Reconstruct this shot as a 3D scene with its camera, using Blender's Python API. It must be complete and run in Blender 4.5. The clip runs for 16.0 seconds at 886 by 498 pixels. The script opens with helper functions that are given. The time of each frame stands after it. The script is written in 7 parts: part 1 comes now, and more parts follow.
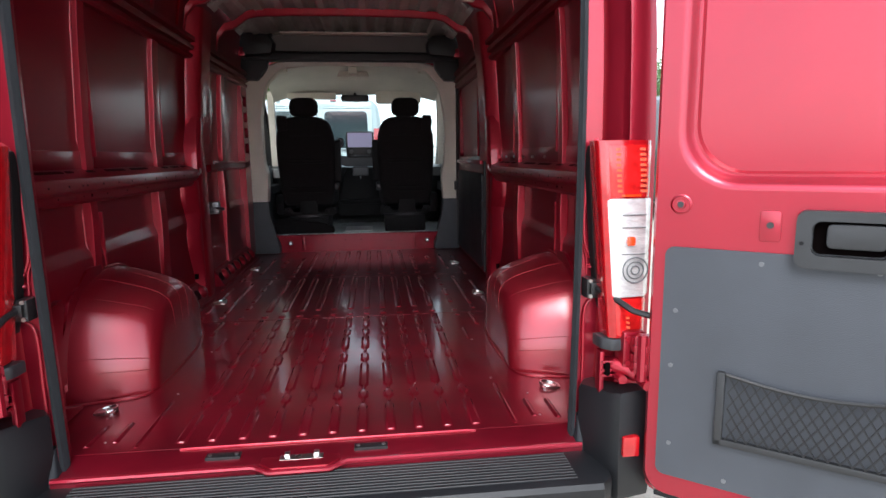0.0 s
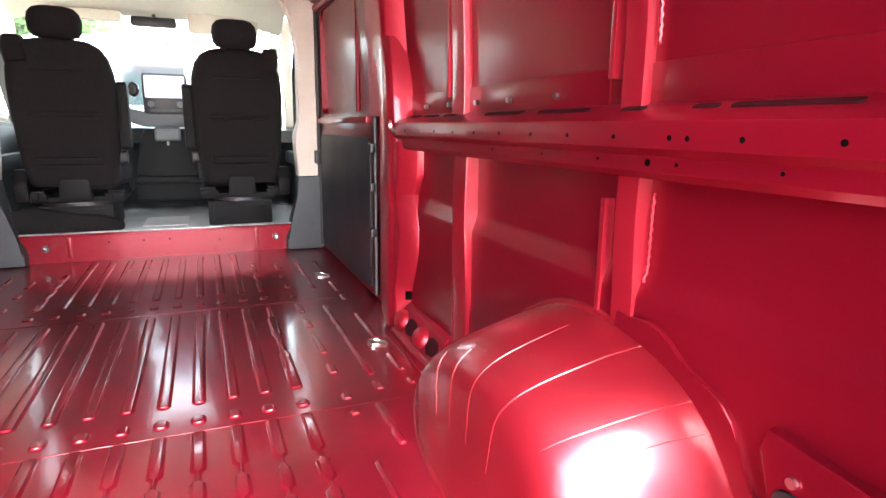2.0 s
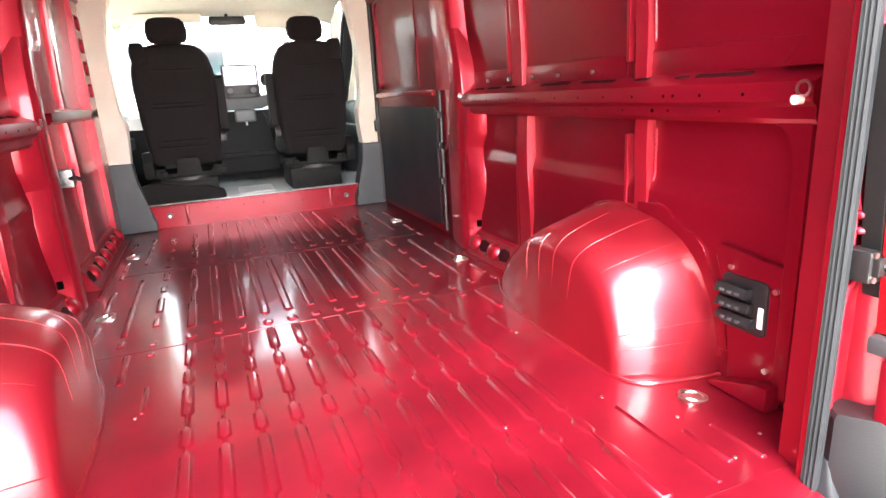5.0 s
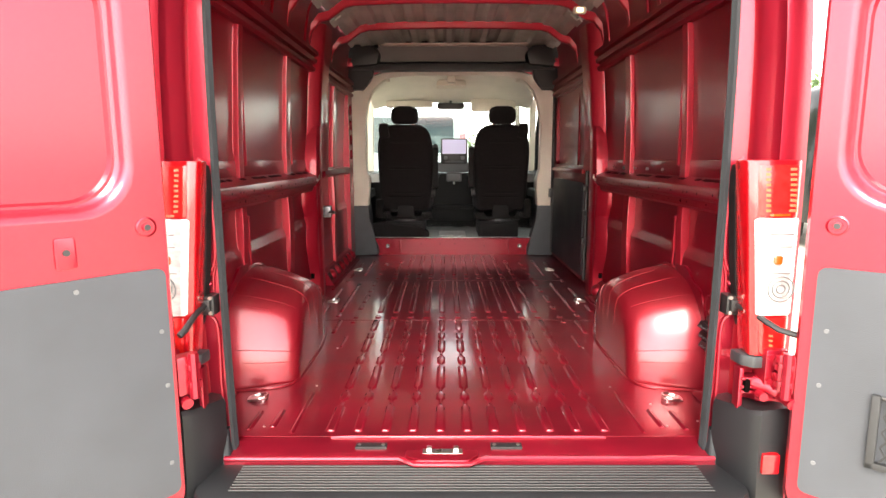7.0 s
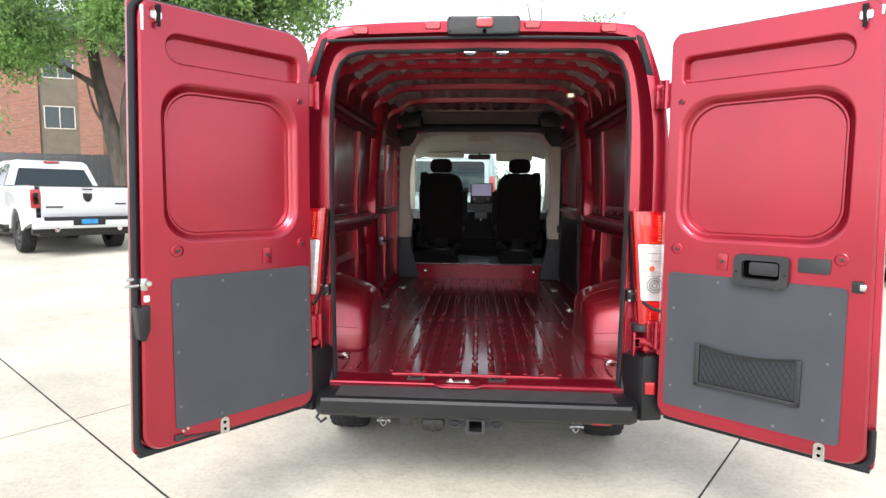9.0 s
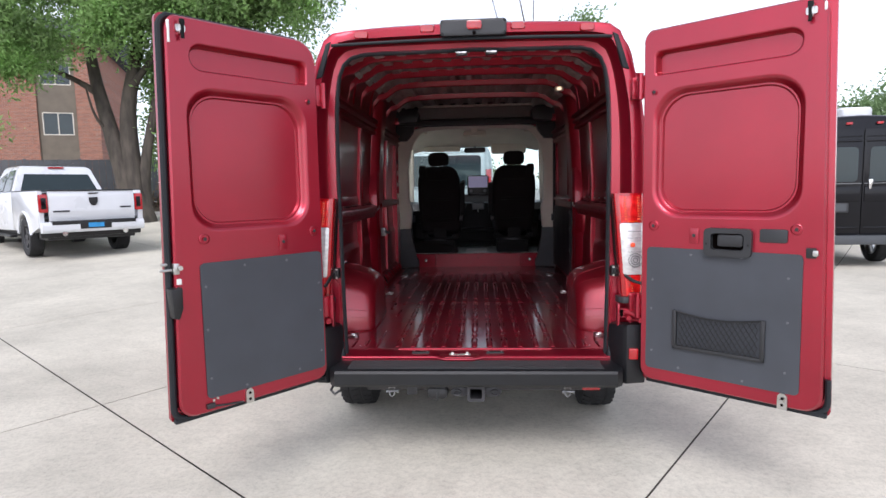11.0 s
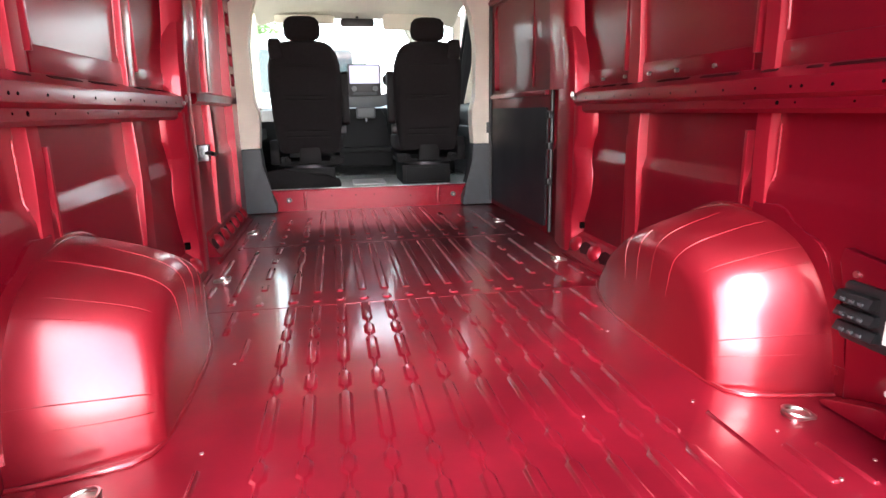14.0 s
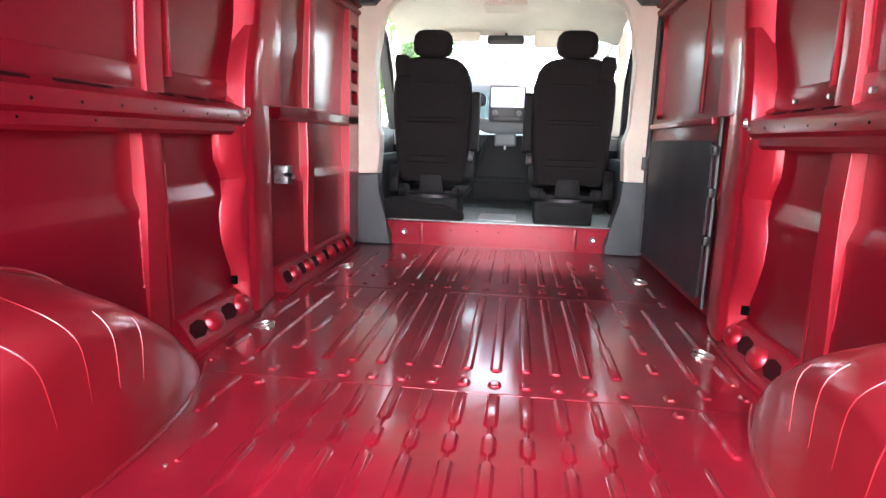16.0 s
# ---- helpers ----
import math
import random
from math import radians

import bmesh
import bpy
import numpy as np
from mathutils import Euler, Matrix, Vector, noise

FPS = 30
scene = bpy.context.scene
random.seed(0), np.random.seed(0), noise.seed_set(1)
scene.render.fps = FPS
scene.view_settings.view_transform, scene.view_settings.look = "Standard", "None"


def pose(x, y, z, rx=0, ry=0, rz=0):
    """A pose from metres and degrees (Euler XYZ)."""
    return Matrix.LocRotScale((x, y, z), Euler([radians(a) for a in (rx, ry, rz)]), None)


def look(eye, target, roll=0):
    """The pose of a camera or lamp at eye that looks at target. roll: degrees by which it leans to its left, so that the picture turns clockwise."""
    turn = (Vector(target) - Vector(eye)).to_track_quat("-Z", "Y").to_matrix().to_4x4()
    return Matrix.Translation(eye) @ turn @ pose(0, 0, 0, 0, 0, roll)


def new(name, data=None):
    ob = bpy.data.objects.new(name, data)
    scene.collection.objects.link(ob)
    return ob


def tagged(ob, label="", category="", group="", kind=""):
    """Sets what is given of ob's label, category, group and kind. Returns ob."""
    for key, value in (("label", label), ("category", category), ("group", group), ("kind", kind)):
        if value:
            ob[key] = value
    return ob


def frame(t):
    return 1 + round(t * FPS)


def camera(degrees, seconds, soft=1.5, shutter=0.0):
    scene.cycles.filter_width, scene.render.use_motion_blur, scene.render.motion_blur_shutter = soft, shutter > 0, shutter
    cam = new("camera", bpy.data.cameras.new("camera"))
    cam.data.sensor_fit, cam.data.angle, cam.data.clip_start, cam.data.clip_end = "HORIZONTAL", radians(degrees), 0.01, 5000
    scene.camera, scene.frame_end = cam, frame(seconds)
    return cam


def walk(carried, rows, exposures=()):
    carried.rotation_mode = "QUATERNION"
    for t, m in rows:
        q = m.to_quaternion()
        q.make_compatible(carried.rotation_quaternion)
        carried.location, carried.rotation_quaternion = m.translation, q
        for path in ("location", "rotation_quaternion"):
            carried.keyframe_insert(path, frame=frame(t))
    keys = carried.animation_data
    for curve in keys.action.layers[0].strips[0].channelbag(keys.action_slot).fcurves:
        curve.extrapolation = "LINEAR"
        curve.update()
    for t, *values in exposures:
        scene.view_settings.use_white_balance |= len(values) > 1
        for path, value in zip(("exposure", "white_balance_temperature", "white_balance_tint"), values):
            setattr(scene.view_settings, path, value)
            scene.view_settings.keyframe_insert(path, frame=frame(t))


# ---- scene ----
cam = camera(74.6, 16.0)
EXPOSURES = [(0, .8, 6000, 10), (.5, 1.3, 6200, 10), (1, 2.35, 6500, 10), (1.5, 3.2, 6450, 10), (2, 3.55, 6400, 10), (3.2, 3.8, 6800, 10), (5.5, 3.55, 6700, 10), (6, 3.25, 7100, 10), (6.5, 3.0, 7200, 10),
             (7, 2.3, 7350, 10), (7.5, 1.82, 6800, 11), (8, 1.45, 6500, 10), (8.7, .9, 6450, 10), (10.8, .14, 6050, 16), (11.5, .17, 6050, 16), (12.5, .52, 5950, 16), (13, 1.15, 6000, 12), (13.5, 2.15, 6200, 10),
             (14, 2.95, 6400, 10), (14.5, 3.3, 6300, 10), (15, 3.5, 6200, 10), (16, 3.5, 6150, 10)]
PATH = [
    (0, (0.152, -1.611, 1.407), (0.382, 0.351, 1.091), -0.7),
    (0.5, (0.213, -1.013, 1.407), (0.583, 0.93, 1.112), 0.1),
    (1, (0.204, -0.5, 1.361), (0.811, 1.375, 1.02), 0.9),
    (1.5, (0.257, -0.133, 1.34), (0.98, 1.682, 0.913), 0.5),
    (2, (0.242, -0.023, 1.328), (0.983, 1.789, 0.92), 0.7),
    (2.5, (0.141, -0.211, 1.326), (0.91, 1.582, 0.888), 0.6),
    (3, (0.084, -0.381, 1.362), (0.721, 1.435, 0.817), -1.3),
    (3.2, (0.042, -0.401, 1.355), (0.616, 1.438, 0.82), -1.6),
    (5.3, (-0.305, -0.693, 1.373), (0.398, 1.107, 0.861), -3.6),
    (5.5, (-0.294, -0.732, 1.379), (0.299, 1.123, 0.927), -3.6),
    (6, (-0.201, -0.961, 1.393), (0.074, 0.998, 1.099), -0.4),
    (6.5, (-0.147, -1.336, 1.417), (-0.076, 0.642, 1.125), 0.2),
    (7, (-0.075, -1.692, 1.448), (-0.081, 0.285, 1.143), -0.1),
    (7.5, (0.009, -2.037, 1.508), (-0.06, -0.059, 1.221), 0.5),
    (8, (0.003, -2.37, 1.507), (-0.096, -0.389, 1.25), 0.3),
    (8.5, (0.003, -2.673, 1.517), (-0.119, -0.691, 1.285), 0.5),
    (8.7, (0.016, -2.799, 1.519), (-0.112, -0.813, 1.319), 0.6),
    (10.8, (0.03, -3.272, 1.484), (-0.082, -1.282, 1.321), -0.7),
    (11, (0.041, -3.241, 1.478), (-0.086, -1.255, 1.277), -1.1),
    (11.5, (0.034, -3.03, 1.419), (-0.111, -1.06, 1.11), -2.3),
    (12, (0.006, -2.622, 1.403), (-0.106, -0.663, 1.015), -3.2),
    (12.5, (-0.022, -2.138, 1.393), (-0.073, -0.183, 0.972), -2.6),
    (13, (-0.116, -1.658, 1.359), (-0.079, 0.291, 0.909), -1.6),
    (13.5, (-0.178, -1.142, 1.312), (-0.002, 0.792, 0.834), -1.2),
    (14, (-0.269, -0.682, 1.27), (0.082, 1.232, 0.807), -0.9),
    (14.5, (-0.35, -0.325, 1.299), (0.069, 1.585, 0.878), -3.6),
    (15, (-0.337, -0.202, 1.306), (-0.02, 1.739, 0.945), -2.0),
    (15.5, (-0.075, -0.162, 1.264), (-0.046, 1.81, 0.933), 0.5),
    (16, (0.127, -0.058, 1.255), (-0.114, 1.892, 0.884), 1.6),
]
walk(cam, [(t, look(eye, target, roll)) for t, eye, target, roll in PATH], EXPOSURES)

# ---- light settings ----
SKY, SUN = 0.25, 2.0

# ---- world, sun ----
world = bpy.data.worlds.new("sky")
scene.world = world
world.use_nodes = True
wn = world.node_tree
wn.nodes.clear()
sky = wn.nodes.new("ShaderNodeTexSky")
sky.sky_type = 'NISHITA'
sky.sun_disc = False
sky.sun_elevation = radians(47)
sky.sun_rotation = radians(188)
sky.air_density, sky.dust_density, sky.ozone_density = 1.0, 1.0, 1.0
soften = wn.nodes.new("ShaderNodeHueSaturation")
soften.inputs["Saturation"].default_value = 0.25
soften.inputs["Value"].default_value = 1.0
back = wn.nodes.new("ShaderNodeBackground")
back.inputs["Strength"].default_value = SKY
out = wn.nodes.new("ShaderNodeOutputWorld")
wn.links.new(sky.outputs[0], soften.inputs["Color"])
wn.links.new(soften.outputs[0], back.inputs["Color"])
wn.links.new(back.outputs[0], out.inputs["Surface"])
sun_data = bpy.data.lights.new("sun", 'SUN')
sun_data.energy, sun_data.angle, sun_data.color = SUN, radians(30), (1.0, 0.95, 0.88)
sun = new("sun", sun_data)
sun.matrix_world = look((-3, -20, 22), (0, 0, 0))


# ---- materials ----
def material(name, color, rough=0.5, metal=0.0, coat=0.0, coat_rough=0.05, vary=0.12, scale=6.0, fine=160.0,
             bump=0.05, tint=None, spec=0.5, each=0.0, coords="Object", stretch=None, coat_ior=1.5):
    m = bpy.data.materials.new(name)
    m.use_nodes = True
    t = m.node_tree
    b = t.nodes["Principled BSDF"]
    b.inputs["Roughness"].default_value = rough
    b.inputs["Metallic"].default_value = metal
    b.inputs["Coat Weight"].default_value = coat
    b.inputs["Coat Roughness"].default_value = coat_rough
    b.inputs["Coat IOR"].default_value = coat_ior
    b.inputs["Specular IOR Level"].default_value = spec
    co = t.nodes.new("ShaderNodeTexCoord")
    vec = co.outputs[coords]
    if stretch:
        mp = t.nodes.new("ShaderNodeMapping")
        mp.inputs["Scale"].default_value = stretch
        t.links.new(vec, mp.inputs["Vector"])
        vec = mp.outputs[0]
    big = t.nodes.new("ShaderNodeTexNoise")
    big.inputs["Scale"].default_value = scale
    big.inputs["Detail"].default_value = 5
    small = t.nodes.new("ShaderNodeTexNoise")
    small.inputs["Scale"].default_value = fine
    small.inputs["Detail"].default_value = 3
    t.links.new(vec, big.inputs["Vector"])
    t.links.new(vec, small.inputs["Vector"])
    ramp = t.nodes.new("ShaderNodeMapRange")
    ramp.inputs["From Min"].default_value, ramp.inputs["From Max"].default_value = 0.3, 0.7
    ramp.inputs["To Min"].default_value, ramp.inputs["To Max"].default_value = 0, 1
    t.links.new(big.outputs["Fac"], ramp.inputs["Value"])
    mix = t.nodes.new("ShaderNodeMix")
    mix.data_type = 'RGBA'
    low = tint or [c * (1 - vary * 2) for c in color]
    high = [min(1, c * (1 + vary)) for c in color]
    mix.inputs["A"].default_value = (*low, 1)
    mix.inputs["B"].default_value = (*high, 1)
    t.links.new(ramp.outputs[0], mix.inputs["Factor"])
    col = mix.outputs["Result"]
    if each:
        info = t.nodes.new("ShaderNodeObjectInfo")
        geo = t.nodes.new("ShaderNodeNewGeometry")
        add = t.nodes.new("ShaderNodeMath")
        add.operation = 'ADD'
        t.links.new(info.outputs["Random"], add.inputs[0])
        t.links.new(geo.outputs["Random Per Island"], add.inputs[1])
        rng = t.nodes.new("ShaderNodeMapRange")
        rng.inputs["From Max"].default_value = 2
        rng.inputs["To Min"].default_value, rng.inputs["To Max"].default_value = 1 - each, 1 + each
        t.links.new(add.outputs[0], rng.inputs["Value"])
        hs = t.nodes.new("ShaderNodeHueSaturation")
        t.links.new(rng.outputs[0], hs.inputs["Value"])
        t.links.new(col, hs.inputs["Color"])
        col = hs.outputs[0]
    t.links.new(col, b.inputs["Base Color"])
    rr = t.nodes.new("ShaderNodeMapRange")
    rr.inputs["To Min"].default_value = max(0.02, rough * 0.85)
    rr.inputs["To Max"].default_value = min(1, rough * 1.2)
    t.links.new(big.outputs["Fac"], rr.inputs["Value"])
    t.links.new(rr.outputs[0], b.inputs["Roughness"])
    if bump:
        bp = t.nodes.new("ShaderNodeBump")
        bp.inputs["Strength"].default_value = bump
        bp.inputs["Distance"].default_value = 0.004
        t.links.new(small.outputs["Fac"], bp.inputs["Height"])
        t.links.new(bp.outputs[0], b.inputs["Normal"])
    return m


def glass(name, color=(1, 1, 1), rough=0.0, dark=0.0, haze=0.0):
    """Thin window glass: clear (or tinted) with a glossy coat."""
    m = bpy.data.materials.new(name)
    m.use_nodes = True
    t = m.node_tree
    t.nodes.clear()
    o = t.nodes.new("ShaderNodeOutputMaterial")
    mixer = t.nodes.new("ShaderNodeMixShader")
    tr = t.nodes.new("ShaderNodeBsdfTransparent")
    gl = t.nodes.new("ShaderNodeBsdfGlossy")
    fr = t.nodes.new("ShaderNodeFresnel")
    tr.inputs["Color"].default_value = (*[c * (1 - dark) for c in color], 1)
    gl.inputs["Roughness"].default_value = rough
    t.links.new(fr.outputs[0], mixer.inputs[0])
    # optional pale translucent veil that imitates glare in the pane
    if haze:
        film_mix = t.nodes.new("ShaderNodeMixShader")
        film_mix.inputs[0].default_value = haze
        veil = t.nodes.new("ShaderNodeBsdfTranslucent")
        veil.inputs["Color"].default_value = (0.9, 0.9, 0.88, 1)
        t.links.new(tr.outputs[0], film_mix.inputs[1])
        t.links.new(veil.outputs[0], film_mix.inputs[2])
        t.links.new(film_mix.outputs[0], mixer.inputs[1])
    else:
        t.links.new(tr.outputs[0], mixer.inputs[1])
    t.links.new(gl.outputs[0], mixer.inputs[2])
    t.links.new(mixer.outputs[0], o.inputs["Surface"])
    return m


def glow(name, color, strength):
    m = bpy.data.materials.new(name)
    m.use_nodes = True
    b = m.node_tree.nodes["Principled BSDF"]
    b.inputs["Base Color"].default_value = (*color, 1)
    b.inputs["Emission Color"].default_value = (*color, 1)
    b.inputs["Emission Strength"].default_value = strength
    return m


RED = material("red_paint", (0.37, 0.011, 0.032), rough=0.38, metal=0.82, coat=0.85, coat_rough=0.16, coat_ior=1.55, vary=0.06, scale=2.5, fine=900, bump=0.02)
# same van paint as RED; the floor's dim reflections are put into its colour
RED_FLOOR = material("red_floor_shaded", (0.23, 0.005, 0.019), rough=0.42, metal=0.72, coat=0.95, coat_rough=0.115, coat_ior=1.5, vary=0.14, scale=5, fine=120, bump=0.04)
# same paint again for skins and rails, darkened for shade inside the van
RED_SHADED = material("red_skin_shaded", (0.198, 0.0035, 0.0135), rough=0.40, metal=0.52, coat=0.38, coat_rough=0.14, coat_ior=1.45, vary=0.09, scale=1.6, fine=420, bump=0.02, spec=0.15)
TRIM = material("grey_trim_board", (0.045, 0.050, 0.060), rough=0.55, vary=0.08, scale=5, fine=420, bump=0.22)
BLACK_TRIM = material("dark_trim_board", (0.012, 0.013, 0.018), rough=0.5, vary=0.08, scale=5, fine=420, bump=0.15)
PLASTIC = material("charcoal_plastic", (0.020, 0.021, 0.023), rough=0.45, vary=0.1, scale=7, fine=500, bump=0.25)
PLASTIC_STEP = material("black_step_plastic", (0.007, 0.0078, 0.0095), rough=0.45, vary=0.15, scale=6, fine=400, bump=0.2, spec=0.45)
PLASTIC_DARK = material("black_plastic", (0.009, 0.009, 0.010), rough=0.42, vary=0.1, scale=7, fine=500, bump=0.15)
GREY = material("grey_plastic", (0.055, 0.060, 0.066), rough=0.55, vary=0.06, scale=7, fine=400, bump=0.15)
SILVER = material("silver_dash_plastic", (0.12, 0.125, 0.13), rough=0.45, vary=0.05, scale=7, fine=400, bump=0.08)
FOOT = material("grey_lamp_foot", (0.03, 0.032, 0.036), rough=0.35, vary=0.08, scale=9, fine=400, bump=0.1)
SEAT_BLACK = material("matt_black_plastic", (0.005, 0.005, 0.0055), rough=0.6, vary=0.15, scale=9, fine=400, bump=0.2, spec=0.22)
DOOR_GREY = material("dark_grey_handle_plastic", (0.022, 0.024, 0.027), rough=0.5, vary=0.08, scale=9, fine=450, bump=0.2)
RUBBER = material("rubber_seal", (0.012, 0.014, 0.017), rough=0.55, vary=0.12, scale=14, fine=300, bump=0.1, spec=0.3)
TYRE = material("tyre_rubber", (0.018, 0.018, 0.019), rough=0.8, vary=0.15, scale=20, fine=220, bump=0.3)
BEIGE = material("beige_trim", (0.76, 0.70, 0.60), rough=0.6, vary=0.04, scale=4, fine=500, bump=0.12)
LINER = material("headliner_felt", (0.76, 0.73, 0.65), rough=0.95, vary=0.06, scale=3, fine=700, bump=0.35, spec=0.1)
LINER_GREY = material("grey_headliner_shelf", (0.20, 0.19, 0.18), rough=0.8, vary=0.06, scale=3, fine=600, bump=0.25, spec=0.2)
FABRIC = material("black_seat_fabric", (0.015, 0.0135, 0.014), rough=0.9, vary=0.14, scale=60, fine=900, bump=0.6, spec=0.2)
ZINC = material("dull_zinc", (0.30, 0.30, 0.31), rough=0.4, metal=1.0, vary=0.25, scale=60, fine=400, bump=0.1)
STEEL = material("zinc_steel", (0.62, 0.62, 0.6), rough=0.28, metal=1.0, vary=0.08, scale=20, fine=400, bump=0.05)
CHROME = material("chrome", (0.8, 0.8, 0.8), rough=0.1, metal=1.0, vary=0.03, scale=10, fine=300, bump=0.0)
DARK_STEEL = material("dark_steel", (0.06, 0.06, 0.065), rough=0.45, metal=0.6, vary=0.1, scale=18, fine=300, bump=0.1)
CAB_FLOOR = material("grey_cab_floor_mat", (0.84, 0.89, 0.88), rough=0.2, coat=1.0, coat_rough=0.12, coat_ior=1.8, vary=0.04, scale=6, fine=260, bump=0.15)
ROOF_STEEL = material("primed_roof_steel", (0.50, 0.50, 0.46), rough=0.42, metal=0.2, vary=0.16, scale=3, fine=300, bump=0.04)
# van red darkened to paint the shade inside slots and punched holes
RED_HOLE = material("shaded_red_hollow", (0.022, 0.0015, 0.003), rough=0.7, vary=0.3, scale=20, bump=0.0, spec=0.1)
HOLE = material("dark_hole", (0.003, 0.002, 0.002), rough=0.9, vary=0.1, bump=0.0, spec=0.0)
LENS_RED = material("red_lens", (0.36, 0.004, 0.008), rough=0.15, coat=1.0, vary=0.1, scale=30, fine=240, bump=0.08)
RED_DULL = material("red_sill_paint", (0.20, 0.004, 0.014), rough=0.5, metal=0.4, coat=0.15, coat_rough=0.25, coat_ior=1.4, vary=0.12, scale=6, fine=300, bump=0.03, spec=0.2)
RED_ARCH = material("red_arch_paint", (0.32, 0.010, 0.024), rough=0.40, metal=0.75, coat=1.0, coat_rough=0.20, coat_ior=1.65, vary=0.07, scale=3.0, fine=700, bump=0.03)
RED_POST = material("red_post_paint", (0.36, 0.009, 0.026), rough=0.42, metal=0.6, coat=0.6, coat_rough=0.1, coat_ior=1.5, vary=0.07, scale=3.0, fine=700, bump=0.03)
LENS_AMBER = material("amber_lens", (0.72, 0.055, 0.008), rough=0.2, coat=1.0, vary=0.1, scale=40, fine=240, bump=0.1)
LENS_BRIGHT = material("bright_red_lens", (0.62, 0.012, 0.012), rough=0.12, coat=1.0, vary=0.16, scale=40, fine=200, bump=0.12)
LENS_CLEAR = material("clear_lens", (0.74, 0.74, 0.74), rough=0.22, metal=0.4, coat=1.0, vary=0.12, scale=45, fine=120, bump=0.4, stretch=(0.5, 0.5, 1.4))
WINDOW = glass("window_glass", (0.92, 0.97, 0.95))
# a faint white veil is mixed in for the washed-out brightness ahead
HAZY = glass("hazy_windscreen", (0.80, 0.93, 0.92), haze=0.03)
SCREEN = glow("screen_glow", (0.55, 0.52, 0.74), 0.13)
LAMP_GLOW = glow("lamp_glow", (1.0, 0.78, 0.5), 1.2)


# ---- mesh helpers ----
def part(name, bm, mat, parent=None, label="", smooth=35, category="", kind="", group="", shadow=True):
    bmesh.ops.recalc_face_normals(bm, faces=bm.faces)
    me = bpy.data.meshes.new(name)
    bm.to_mesh(me)
    bm.free()
    mats = mat if isinstance(mat, (list, tuple)) else [mat]
    for m in mats:
        me.materials.append(m)
    if smooth:
        for p in me.polygons:
            p.use_smooth = True
        me.set_sharp_from_angle(angle=radians(smooth))
    ob = new(name, me)
    if parent:
        ob.parent = parent
    ob.visible_shadow = shadow
    return tagged(ob, label, category, group, kind)


def thing(name, label, category, at=(0, 0, 0), rz=0, group="", kind=""):
    ob = new(name)
    ob.empty_display_size = 0.2
    ob.matrix_basis = pose(*at, 0, 0, rz)
    return tagged(ob, label, category, group, kind)


def faces_of(bm, verts, quads):
    vs = [bm.verts.new(v) for v in verts]
    return [bm.faces.new([vs[i] for i in q]) for q in quads]


def bevelled(bm, fs, bev, seg=2):
    if bev:
        edges = list({e for f in fs for e in f.edges})
        bmesh.ops.bevel(bm, geom=edges, offset=bev, segments=seg, affect='EDGES', profile=0.6)


def box(bm, x0, x1, y0, y1, z0, z1, bev=0.0, seg=2):
    v = [(x0, y0, z0), (x1, y0, z0), (x1, y1, z0), (x0, y1, z0), (x0, y0, z1), (x1, y0, z1), (x1, y1, z1), (x0, y1, z1)]
    fs = faces_of(bm, v, [(3, 2, 1, 0), (4, 5, 6, 7), (0, 1, 5, 4), (1, 2, 6, 5), (2, 3, 7, 6), (3, 0, 4, 7)])
    bevelled(bm, fs, bev, seg)


def place(axis, u, v, a):
    return {"x": (a, u, v), "y": (u, a, v), "z": (u, v, a)}[axis]


def prism(bm, pts, axis, a0, a1, bev=0.0, seg=2):
    n = len(pts)
    vs = [place(axis, u, v, a0) for u, v in pts] + [place(axis, u, v, a1) for u, v in pts]
    quads = [tuple(range(n))[::-1], tuple(range(n, 2 * n))] + [(i, (i + 1) % n, n + (i + 1) % n, n + i) for i in range(n)]
    bevelled(bm, faces_of(bm, vs, quads), bev, seg)


def loft(bm, rings, closed=True, cap0=False, cap1=False):
    rows = [[bm.verts.new(p) for p in r] for r in rings]
    n = len(rows[0])
    for a, b in zip(rows, rows[1:]):
        for i in range(n if closed else n - 1):
            j = (i + 1) % n
            bm.faces.new((a[i], a[j], b[j], b[i]))
    if cap0:
        bm.faces.new(rows[0][::-1])
    if cap1:
        bm.faces.new(rows[-1])
    return rows


def tube(bm, pts, r, n=8, caps=True):
    pts = [Vector(p) for p in pts]
    rings = []
    ref = None
    for i, p in enumerate(pts):
        d = (pts[min(i + 1, len(pts) - 1)] - pts[max(i - 1, 0)]).normalized()
        if ref is None:
            ref = d.orthogonal().normalized()
        ref = (ref - d * ref.dot(d)).normalized()
        side = d.cross(ref)
        rr = r[i] if isinstance(r, (list, tuple)) else r
        rings.append([p + (ref * math.cos(k * 2 * math.pi / n) + side * math.sin(k * 2 * math.pi / n)) * rr for k in range(n)])
    loft(bm, rings, True, caps, caps)


def disc(bm, c, axis, r, h, n=16, bev=0.0):
    """A short cylinder of radius r and height h along axis, from c."""
    u = {"x": 0, "y": 1, "z": 2}[axis]
    pts = [(r * math.cos(2 * math.pi * i / n), r * math.sin(2 * math.pi * i / n)) for i in range(n)]
    o = [c[i] for i in range(3) if i != u]
    prism(bm, [(o[0] + a, o[1] + b) for a, b in pts], axis, c[u], c[u] + h, 0)


